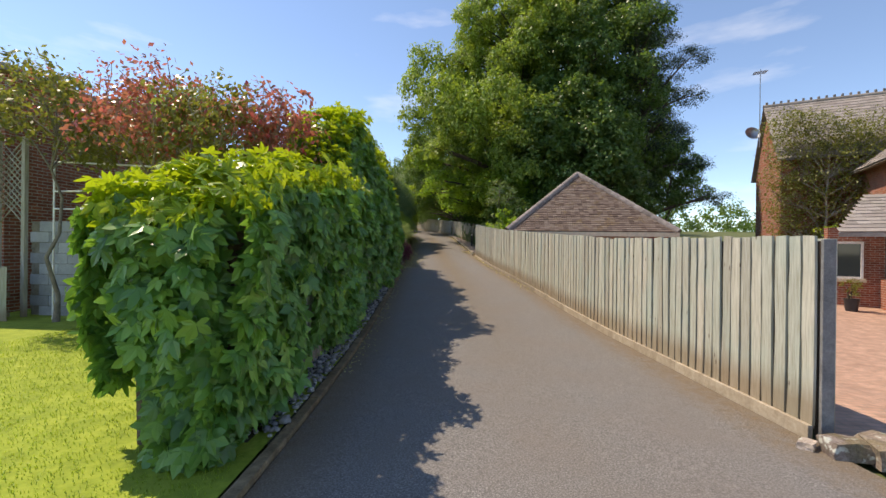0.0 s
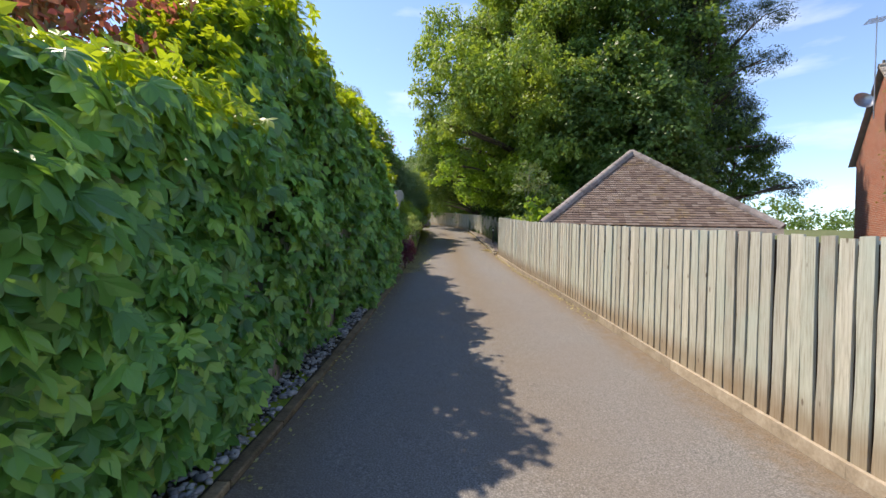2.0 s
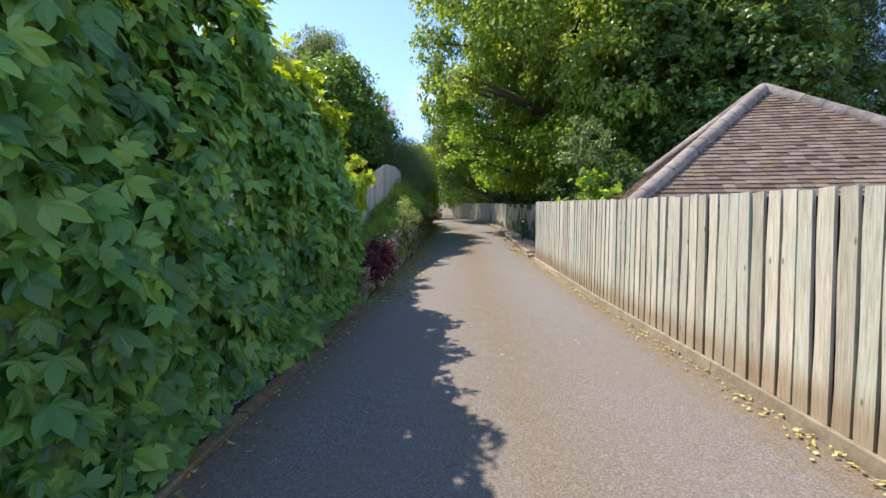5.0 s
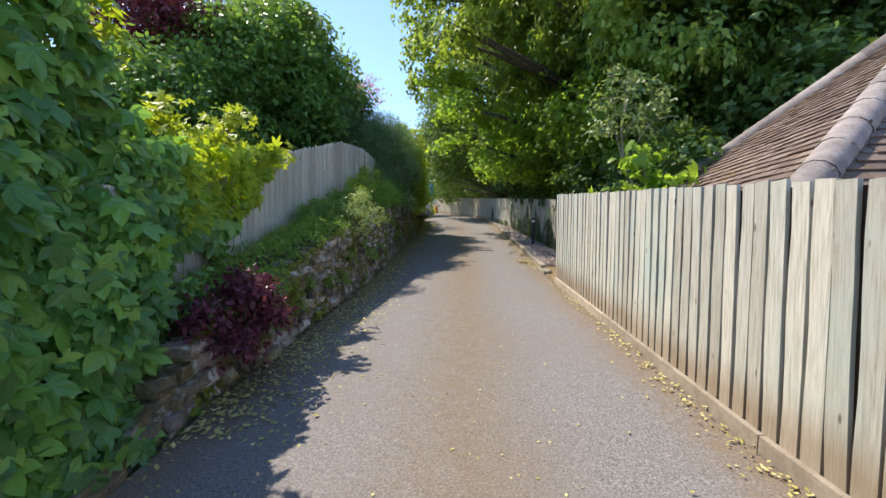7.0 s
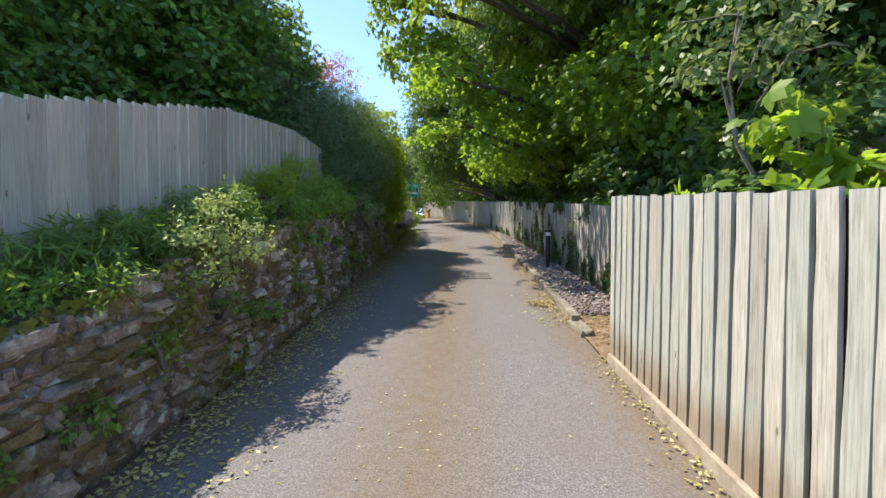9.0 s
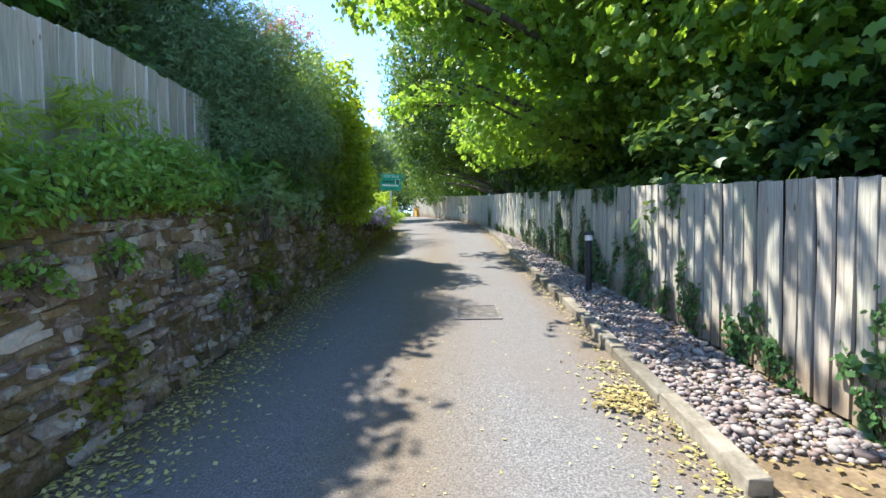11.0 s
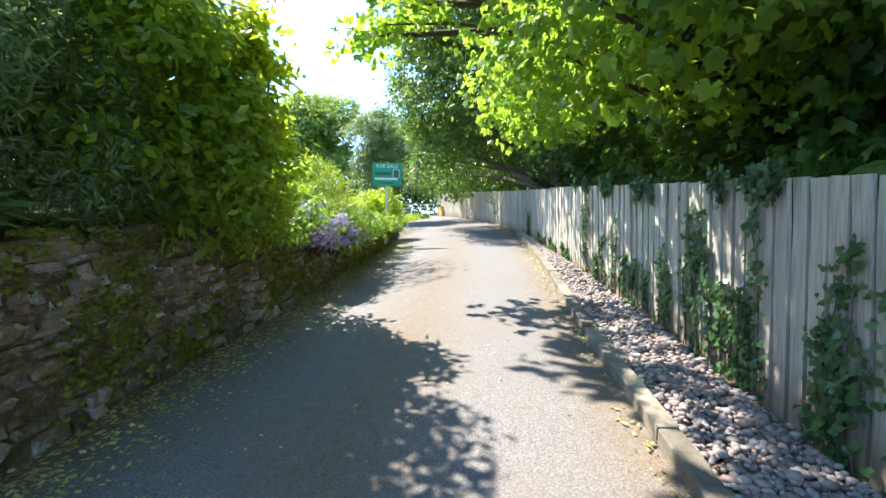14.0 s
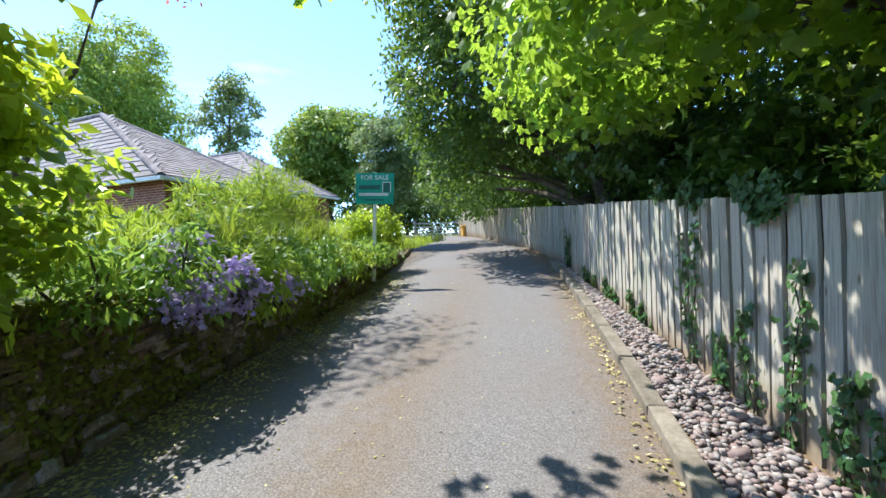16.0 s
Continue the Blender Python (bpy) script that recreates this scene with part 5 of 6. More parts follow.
shrub("golden_shrub", "golden climbing shrub spilling over the fence top", (-4.75, 19.0, 3.08), (0.3, 1.2, 0.32), GOLDLEAF, 330, 0.09, "creeper", seed=35, radius=0.25)
shrub("purple_plant", "dark crimson foliage plant hanging down the stone wall", (-3.66, 17.85, 1.32), (0.3, 0.62, 0.42), PURPLE, 3000, 0.06, seed=36, radius=0.12, category="plant")
shrub("hebe_bush", "pale green rounded bush on the wall top", (-4.5, 22.1, 2.38), (0.38, 0.5, 0.48), PALEGREEN, 3200, 0.045, seed=37, radius=0.12)

# ---- roofs and far trees beyond the open garden ----
def bungalow():
    ob = thing("bungalow", "low brick bungalow with grey tiled hipped roofs", "house")

    def block(x0, x1, y0, y1, zb, ze, zr, hip):
        bm = bmesh.new()
        box(bm, x0 + 0.35, x1 - 0.35, y0 + 0.35, y1 - 0.35, zb, ze)
        put("wall", box_uv(from_bm("wall", bm, BRICK)), ob)
        A, B, C, D = (x0, y0, ze), (x1, y0, ze), (x1, y1, ze), (x0, y1, ze)
        ym = (y0 + y1) / 2
        p, q = (x1 - hip, ym, zr), (x0 + hip, ym, zr)
        bm = bmesh.new()
        vs = [bm.verts.new(Vector(k) - Vector((0, 0, 0.03))) for k in (A, B, C, D, p, q)]
        for f in ((0, 1, 4, 5), (1, 2, 4), (2, 3, 5, 4), (3, 0, 5), (3, 2, 1, 0)):
            bm.faces.new([vs[i] for i in f])
        part("roof_deck", bm, GREYTILE, ob)
        roof_face(A, B, p, q, 0.3, 0.26, GTILE, ob)
        roof_face(B, C, p, p, 0.3, 0.26, GTILE, ob)
        for a, b in ((B, p), (C, p), (q, p)):
            hip_caps(a, b, ob, 0.12, 0.4)
        bm = bmesh.new()
        box(bm, x1 - 0.02, x1 + 0.1, y0 + 0.03, y1, ze - 0.14, ze - 0.02, 0.02)
        box(bm, x0, x1 + 0.1, y0 - 0.1, y0 + 0.02, ze - 0.14, ze - 0.02, 0.02)
        part("gutter", bm, WHITE, ob)

    block(-33, -14.2, 39.0, 44.6, 2.8, 5.6, 9.0, 7.0)
    block(-34.5, -17.0, 46.0, 51.4, 2.8, 6.35, 8.85, 4.2)
    return ob


bungalow()
for i, (nm, lab, x, y, h, r, mat, dens) in enumerate((
        ("far_tree", "tall green garden tree behind the bungalow", -44, 56, 20, 6.0, LIME, 900), ("far_tree", "tall green garden tree behind the bungalow", -58, 66, 24, 7.0, LIME, 800),
        ("slender_tree", "slender airy tree against the sky", -34, 60, 17, 2.4, BIRCH, 190), ("far_tree", "rounded green tree beyond the lane's bend", -25, 62, 12.5, 4.0, LIME, 900),
        ("birch_tree", "pale grey-green birch at the bend of the lane", -11.6, 47.5, 6.6, 1.3, BIRCH, 420), ("birch_tree", "pale grey-green birch beyond the bend", -12, 62, 9, 3.0, BIRCH, 700),
        ("far_tree", "dark green tree closing the view", -8, 64, 12, 4.0, DARKLEAF, 900), ("far_tree", "dark green tree closing the view", -14, 74, 13, 5, DARKLEAF, 800), ("far_tree", "dark green tree closing the view", -22, 78, 12, 5, DARKLEAF, 800))):
    g = gz(y) - 0.1
    tree(nm, lab, (x, y, g), (x, y, g + h * 0.95), lobes_round((x, y, g + h * 0.55), (r, r, h * 0.48), 16, r * 0.46, 40 + i), 0.2 if h > 8 else 0.07, mat, dens * 2, 22, 0.3 if h > 8 else 0.13, radius=min(0.8, r * 0.3))


# ---- left garden at the start ----
lawn = ribbon("lawn", list(np.linspace(-4, 9, 27)), lambda y: -13.0, lambda y: left_x(y) - 0.14, lambda y: gz(y) + 0.03, lambda y: gz(y) + 0.03, LAWN, 20)
tagged(put("lawn", lawn), "bright mown lawn beside the hedge", "lawn", kind="structure")
P = np.stack([rng.uniform(-7.5, -1.75, 26000), rng.uniform(1.6, 7.5, 26000), np.zeros(26000)], 1)
P[:, 2] = np.interp(P[:, 1], GY, GZ) + 0.03
P = P[(P[:, 0] < np.interp(P[:, 1], LEFT_Y, LEFT_X) - 0.2) & ((P[:, 1] < 3.0) | (P[:, 0] < -2.9))]
v, f = blades(P, 0.03, 0.007, 0.8)
tagged(put("grass_blades", mesh("grass_blades", v, f, GRASS)), "short bright green grass", "grass", kind="stuff")

for i, (x, y, z, rx, rz, mat, n) in enumerate(((-8.4, 7.4, 4.1, 1.3, 1.0, OLIVE, 240), (-6.2, 7.2, 3.9, 1.2, 1.0, REDLEAF, 170), (-4.9, 6.9, 3.5, 0.9, 0.8, OLIVE, 170), (-3.95, 7.2, 3.7, 0.75, 0.75, REDLEAF, 130), (-7.2, 8.2, 3.6, 1.4, 0.9, OLIVE, 220))):
    tree("photinia_tree", "small photinia with red young leaves on thin stems" if mat is REDLEAF else "small olive-green garden tree on thin stems", (x, y, gz(y)), (x, y, z + rz * 0.7),
         lobes_round((x, y, z), (rx, rx, rz), 9, 0.5, 60 + i), 0.045, mat, n, 15, 0.1, radius=0.32, twigs=3, bark=PALEBARK)
    if mat is OLIVE:
        tree("photinia_tree", "small photinia with scattered red leaf tips", (x + 0.4, y + 0.5, gz(y)), (x + 0.4, y + 0.5, z + rz), lobes_round((x + 0.3, y + 0.4, z + 0.3), (rx, rx, rz * 0.9), 6, 0.4, 70 + i), 0.03, REDLEAF, 50, 10, 0.08, radius=0.35, bark=PALEBARK)


def neighbour_wall():
    ob = thing("brick_outbuilding", "red brick outbuilding at the garden's far side", "building")
    bm = bmesh.new()
    box(bm, -17, -10.35, 8.0, 14, -0.3, 5.2)
    put("wall", box_uv(from_bm("wall", bm, BRICK)), ob)
    bm = bmesh.new()
    box(bm, -17.2, -10.15, 7.8, 14.2, 5.2, 5.35, 0.02)
    part("roof", bm, GREYTILE, ob)


neighbour_wall()
ob = thing("trellis_panel", "pale brown wooden trellis panel with diagonal lattice", "trellis")
for side in (0, 1):
    bm = bmesh.new()
    x = -10.18 + side * 0.62
    box(bm, x - 0.04, x + 0.04, 7.72, 7.8, 0.0, 3.75, 0.006)
    part("post", bm, OLDBOARD, ob)
for d in (-1, 1):
    for k in range(-3, 16):
        z0 = 2.0 + k * 0.13
        a, b = Vector((-10.14, 7.76 + 0.012 * d, z0)), Vector((-9.6, 7.76 + 0.012 * d, z0 + 0.0))
        if d > 0:
            a.z, b.z = z0 - 0.27, z0 + 0.27
        else:
            a.z, b.z = z0 + 0.27, z0 - 0.27
        if min(a.z, b.z) < 1.95 or max(a.z, b.z) > 3.75:
            continue
        bm = bmesh.new()
        box(bm, -0.012, 0.012, -0.006, 0.006, 0, (b - a).length)
        part("slat", bm, OLDBOARD, ob, at=Matrix.Translation(a) @ (b - a).to_track_quat("Z", "Y").to_matrix().to_4x4())
ob = thing("block_wall", "grey concrete block garden wall", "wall")
for r_ in range(9):
    for c_ in range(8):
        x = -9.5 + c_ * 0.45 - (r_ % 2) * 0.22
        bm = bmesh.new()
        box(bm, x + 0.005, x + 0.445, 8.0, 8.1, r_ * 0.225 + 0.005, r_ * 0.225 + 0.22, 0.006)
        part("block", bm, BLOCK, ob)
bm = bmesh.new()
box(bm, -9.7, -6.2, 8.02, 8.09, -0.2, 2.02)
part("mortar", bm, KERB, ob)
BLOW = board_meshes(1.15, 0.13, OLDBOARD, 4)
fence("fence_garden", "low brown board fence across the garden", [(-12.6, 6.9), (-9.4, 7.3)], 1.15, 0.13, BLOW, -0.05, OLDBOARD, OLDBOARD, face=-1)
ob = thing("garden_frame", "white metal fruit cage frame among the shrubs", "frame")
for a, b in (((-8.7, 7.6, 0), (-8.7, 7.6, 3.2)), ((-5.2, 7.6, 0), (-5.2, 7.6, 3.2)), ((-8.75, 7.6, 3.2), (-5.1, 7.6, 3.0)), ((-8.7, 7.6, 2.6), (-5.2, 7.6, 2.6)), ((-8.7, 7.6, 2.25), (-5.2, 7.6, 2.2)), ((-7, 7.6, 2.2), (-7, 7.6, 3.1)), ((-7.7, 7.6, 2.9), (-7.0, 7.6, 2.4))):
    v, f = tube([a, b], [0.018, 0.018], 8)
    put("bar", mesh("bar", v, f, WHITE, True), ob)

# ---- house and paved forecourt on the right at the start ----
pave = ribbon("pavement", list(np.linspace(-8, 17, 26)), lambda y: max(right_x(y), 2.9) + 0.12, lambda y: 26.0, lambda y: gz(y) - 0.02, lambda y: gz(y), PAVER, 40)
for vtx in pave.vertices:
    vtx.co.z = ground_z(vtx.co.x, vtx.co.y) + 0.045
uv = pave.uv_layers[0]
for lp in pave.loops:
    co = pave.vertices[lp.vertex_index].co
    uv.data[lp.index].uv = (co.x, co.y * 0.8)
tagged(put("pavement", pave), "pinkish block-paved forecourt", "pavement", kind="structure")
for i, (x, y, s) in enumerate(((2.85, 3.7, 0.15), (3.1, 3.66, 0.17), (3.4, 3.55, 0.13), (2.62, 3.78, 0.07))):
    tagged(put("rock", RUBBLE[i * 3], at=Matrix.Translation((x, y, gz(y) + s * 0.35)) @ Matrix.Rotation(i * 1.3, 4, "Z") @ Matrix.Diagonal((s * 2, s * 1.5, s, 1))), "rough brown edging rock beside the fence post", "rock", "edging rocks")


def window_unit(parent, x0, x1, y, z0, z1, bars=1, across_y=False):
    """A white framed window with its glass, set proud of the wall."""
    w = part("window", (lambda bm: (box(bm, x0, x1, y - 0.06, y - 0.03, z0, z1, 0.0), bm)[1])(bmesh.new()), GLASS, parent, "dark reflecting glass")
    bm = bmesh.new()
    for k in range(bars + 2):
        x = x0 + (x1 - x0) * k / (bars + 1)
        box(bm, x - 0.035, x + 0.035, y - 0.09, y - 0.02, z0 - 0.03, z1 + 0.03, 0.004)
    part("window_frame", bm, WHITE, w, "white painted frame")
    for z in (z0, z1):
        bm = bmesh.new()
        box(bm, x0 + 0.037, x1 - 0.037, y - 0.088, y - 0.022, z - 0.035, z + 0.035, 0.004)
        part("window_frame", bm, WHITE, w, "white painted frame")
    bm = bmesh.new()
    box(bm, x0 - 0.1, x1 + 0.1, y - 0.13, y + 0.0, z0 - 0.14, z0 - 0.04, 0.006)
    part("window_sill", bm, CREAM, w, "pale stone sill")


def house():
    ob = thing("house", "two-storey red brick house with tiled roofs", "house", Matrix.Translation((14.3, 24.0, 0)) @ Matrix.Rotation(radians(-22), 4, "Z") @ Matrix.Translation((-13.5, -23.0, 0)))
    g = -0.35

    def brick(name, x0, x1, y0, y1, z0, z1):
        bm = bmesh.new()
        box(bm, x0, x1, y0, y1, z0, z1)
        put(name, box_uv(from_bm(name, bm, BRICK)), ob)

    # far range with its gable towards the lane
    brick("wall", 13.7, 26, 19.8, 26.2, g, 5.9)
    bm = bmesh.new()
    tri_ = [bm.verts.new(p) for p in ((13.7, 19.8, 5.9), (13.7, 26.2, 5.9), (13.7, 23.0, 9.0), (13.95, 19.8, 5.9), (13.95, 26.2, 5.9), (13.95, 23.0, 9.0))]
    for q in ((0, 2, 1), (3, 4, 5), (0, 3, 5, 2), (1, 2, 5, 4)):
        bm.faces.new([tri_[i] for i in q])
    put("gable", box_uv(from_bm("gable", bm, BRICK)), ob)
    A, B, p, q = (13.5, 19.4, 5.75), (26, 19.4, 5.75), (26, 23.0, 9.2), (13.5, 23.0, 9.2)
    C, D = (26, 26.6, 5.75), (13.5, 26.6, 5.75)
    bm = bmesh.new()
    vs = [bm.verts.new(Vector(k) - Vector((0, 0, 0.04))) for k in (A, B, p, q, C, D)]
    bm.faces.new([vs[i] for i in (0, 1, 2, 3)])
    bm.faces.new([vs[i] for i in (3, 2, 4, 5)])
    part("roof_deck", bm, GREYTILE, ob)
    roof_face(A, B, p, q, 0.3, 0.26, GTILE, ob)
    hip_caps(q, p, ob, 0.13, 0.35, GREYTILE)
    for i in range(40):
        bm = bmesh.new()
        box(bm, 13.6 + i * 0.3, 13.7 + i * 0.3, 22.96, 23.04, 9.28, 9.42, 0.02)
        part("ridge_crest", bm, GREYTILE, ob)
    # near wing with upper window and lean-to roof
    brick("wall", 16.4, 24, 14.4, 19.75, g, 5.2)
    A, B, p, q = (15.9, 13.9, 4.9), (24, 13.9, 4.9), (24, 17.1, 7.2), (18.6, 17.1, 7.2)
    D = (15.9, 20.3, 4.9)
    bm = bmesh.new()
    vs = [bm.verts.new(Vector(k) - Vector((0, 0, 0.04))) for k in (A, B, p, q, D)]
    for f in ((0, 1, 2, 3), (0, 3, 4), (4, 3, 2), (0, 4, 2, 1)):
        bm.faces.new([vs[i] for i in f])
    part("roof_deck", bm, GREYTILE, ob)
    roof_face(A, B, p, q, 0.3, 0.26, GTILE, ob)
    roof_face(D, A, q, q, 0.3, 0.26, GTILE, ob)
    window_unit(ob, 17.0, 18.3, 14.4, 3.3, 4.5, 1)
    brick("wall", 13.9, 24, 14.0, 14.38, g, 2.4)
    window_unit(ob, 14.1, 14.75, 14.0, 0.75, 1.9, 0)
    brick("bay_wall", 15.2, 18.5, 12.2, 13.95, g, 0.72)
    window_unit(ob, 15.25, 18.4, 12.25, 0.82, 2.05, 4)
    bm = bmesh.new()
    box(bm, 15.3, 18.4, 12.3, 13.95, 0.74, 2.1)
    part("bay_panel", bm, GLASS, ob, "dark glazed bay side")
    A, B, p, q = (13.6, 11.8, 2.15), (24, 11.8, 2.15), (24, 14.36, 3.5), (15.0, 14.36, 3.5)
    bm = bmesh.new()
    vs = [bm.verts.new(Vector(k)) for k in (A, B, p, q)] + [bm.verts.new(Vector(k) - Vector((0, 0, 0.12))) for k in (A, B, p, q)]
    for f in ((0, 1, 2, 3), (7, 6, 5, 4), (0, 4, 5, 1), (3, 7, 4, 0)):
        bm.faces.new([vs[i] for i in f])
    part("porch_roof", bm, GREYTILE, ob)
    roof_face(A, B, p, q, 0.3, 0.26, GTILE, ob)
    # aerial and dish
    v, f = tube([(13.3, 22.6, 7.0), (13.3, 22.6, 11.1)], [0.025, 0.02], 8)
    aerial = put("aerial", mesh("aerial", v, f, GREYMETAL, True), ob, "grey television aerial on a pole")
    for k in range(6):
        v, f = tube([(13.0, 22.35 + k * 0.14, 10.9 + 0.02 * k), (13.6, 22.35 + k * 0.14, 10.9 + 0.02 * k)], [0.012, 0.012], 5)
        put("element", mesh("element", v, f, GREYMETAL), aerial)
    bm = bmesh.new()
    bmesh.ops.create_uvsphere(bm, u_segments=20, v_segments=10, radius=0.45)
    bmesh.ops.delete(bm, geom=[w for w in bm.verts if w.co.z > -0.2], context="VERTS")
    part("dish", bm, GREYMETAL, ob, "grey satellite dish", pose(13.1, 22.4, 7.9, 70, 0, 20), True)
    return ob


house()
tree("wisteria", "brown leafless-looking wisteria tangle over the house wall", (14.2, 19.9, -0.3), (14.6, 19.9, 6.5),
     [((13.2 + i * 0.72, 20.7 - 0.3 * i, z - 0.12 * i), (0.75, 0.5, 0.8)) for i in range(7) for z in (2.6, 3.8, 5.0, 6.2, 7.2)], 0.1, OLIVE, 2000, 15, 0.1, radius=0.45, twigs=12, bark=PALEBARK, category="climber")
shrub("green_bush", "bright green bush at the foot of the house wall", (14.8, 19.0, 1.9), (1.6, 0.7, 1.1), CREEPER_TOP, 1500, 0.12, seed=81)
shrub("potted_shrub", "small green shrub in a pot by the bay", (11.2, 14.4, 0.45), (0.22, 0.22, 0.35), OLIVE, 300, 0.07, seed=82, radius=0.1)
v, f = tube([(11.2, 14.4, -0.33), (11.2, 14.4, -0.2), (11.2, 14.4, 0.1), (11.2, 14.4, 0.14)], [0.13, 0.15, 0.19, 0.2], 14)
tagged(put("plant_pot", mesh("plant_pot", v, f, DARKMETAL, True)), "dark round plant pot beside the bay window", "pot")

# ---- ivy on the back fence ----
def ivy(y0, height, spread, count, reach=0.0, hang=False):
    x0 = back_x(y0) - 0.05
    z0 = gz(y0) + (1.6 if hang else 0.02)
    ob = thing("ivy", "dark green ivy climbing the fence boards" if not hang else "dark ivy hanging over the fence top", "ivy", Matrix.Translation((x0, y0, z0)))
    pieces, pts = [], []
    for k in range(max(2, int(spread * 7))):
        t = np.linspace(0, 1, 9)
        y = y0 + rng.normal(0, spread * 0.4) + np.cumsum(rng.normal(0, 0.035, 9))
        h = height * rng.uniform(0.45, 1.05)
        z = z0 + (-h * t if hang else h * t)
        q = np.stack([np.interp(y, BACK_Y, BACK_X) - 0.045, y, z + (np.interp(y, GY, GZ) - gz(y0))], 1)
        pieces.append(tube(q - (x0, y0, z0), 0.005 * (1 - 0.6 * t) + 0.0015, 5))
        u = rng.random(int(count * 0.62)) ** 0.8
        p = np.stack([np.interp(u, t, q[:, j]) for j in range(3)], 1)
        p[:, 1] += rng.normal(0, 0.055, len(p)) * (1.3 - 0.5 * u)
        p[:, 2] += rng.normal(0, 0.04, len(p))
        p[:, 0] = np.interp(p[:, 1], BACK_Y, BACK_X) - 0.035 - np.abs(rng.normal(0, 0.022, len(p)))
        pts.append(p)
    v, f = joined(pieces)
    put("stem", mesh("stem", v, f, BARK), ob)
    p = np.concatenate(pts)
    v, f = leaves(p, np.tile([[-1, -0.1, 0.25]], (len(p), 1)), 0.04, "lobed", 0.8, 0.32, 0.85)
    put("foliage", mesh("foliage", v - np.array((x0, y0, z0)), f, IVY), ob)


for y0, h, s, n in ((25.3, 0.9, 0.5, 150), (26.6, 0.55, 0.25, 110), (27.25, 1.0, 0.2, 150), (28.0, 0.65, 0.25, 120), (28.7, 1.35, 0.22, 190), (29.3, 0.9, 0.25, 150), (29.9, 1.5, 0.35, 190), (30.6, 1.45, 0.4, 190), (31.3, 1.5, 0.45, 200),
                    (32.1, 1.3, 0.35, 170), (33.0, 1.1, 0.3, 150), (33.5, 1.4, 0.3, 190), (34.1, 0.8, 0.35, 150), (34.9, 1.2, 0.22, 150), (36.0, 0.5, 0.4, 120), (37.2, 0.35, 0.6, 120), (38.6, 0.3, 0.6, 100), (40.6, 0.9, 0.6, 120), (28.35, 1.1, 0.15, 130), (29.6, 1.3, 0.2, 150), (30.25, 1.2, 0.2, 150), (30.95, 1.4, 0.2, 160), (31.7, 1.3, 0.22, 160), (32.55, 1.2, 0.2, 140), (26.1, 0.7, 0.2, 110)):
    ivy(y0, h, s, n)
for y0, h, s, n in ((27.6, 0.3, 0.3, 45), (29.2, 0.3, 0.5, 120), (30.9, 0.3, 0.6, 140), (32.8, 0.35, 0.5, 130), (34.0, 0.4, 0.45, 150), (35.2, 0.25, 0.5, 100)):
    ivy(y0, h, s, n, hang=True)

# ---- bollard lamps, cover, sign, grit bin, gate ----
def bollard(x, y, h):
    g = gz(y) + 0.03
    ob = thing("bollard_lamp", "dark metal bollard lamp standing among pebbles", "bollard", Matrix.Translation((x, y, g)), "bollard lamps")
    v, f = tube([(0, 0, -0.2), (0, 0, h - 0.13)], [0.045, 0.045], 16)
    put("post", mesh("post", v, f, DARKMETAL, True), ob)
    v, f = tube([(0, 0, h - 0.13), (0, 0, h - 0.05)], [0.055, 0.055], 16)
    put("lens", mesh("lens", v, f, WHITE, True), ob, "clear ribbed lamp lens")
    v, f = tube([(0, 0, h - 0.05), (0, 0, h - 0.02), (0, 0, h), (0, 0, h + 0.004)], [0.075, 0.08, 0.06, 0.001], 16)
    put("cap", mesh("cap", v, f, DARKMETAL, True), ob)


bollard(-1.19, 29.06, 0.9)
bollard(-2.95, 39.0, 0.8)
ob = thing("manhole_cover", "rusty square inspection cover set in the lane", "manhole cover", pose(-2.71, 27.95, gz(27.95) + 0.032, math.degrees(math.atan(0.1)), 0, 10))
bm = bmesh.new()
box(bm, -0.24, 0.24, -0.27, 0.27, -0.03, 0.004, 0.003)
part("lid", bm, rough_mat("rusty_iron", (0.075, 0.068, 0.062), (0.145, 0.13, 0.118), (0.25, 0.225, 0.2), 12, 0.3), ob)
bm = bmesh.new()
for x0, x1, y0, y1 in ((-0.29, -0.25, -0.31, 0.31), (0.25, 0.29, -0.31, 0.31), (-0.248, 0.248, -0.31, -0.28), (-0.248, 0.248, 0.28, 0.31)):
    box(bm, x0, x1, y0, y1, -0.03, 0.007, 0.002)
part("frame", bm, bpy.data.materials["rusty_iron"], ob)
bm = bmesh.new()
box(bm, -0.08, 0.08, -0.26, 0.26, -0.05, 0.085, 0.025)
for vtx in bm.verts:
    vtx.co += Vector((random.uniform(-0.02, 0.02), random.uniform(-0.02, 0.02), random.uniform(-0.02, 0.02)))
tagged(part("kerb_block", bm, KERB, at=pose(-0.93, 24.55, gz(24.55) - 0.01, 4, 0, 14)), "loose worn concrete kerb block at the verge", "kerb block")


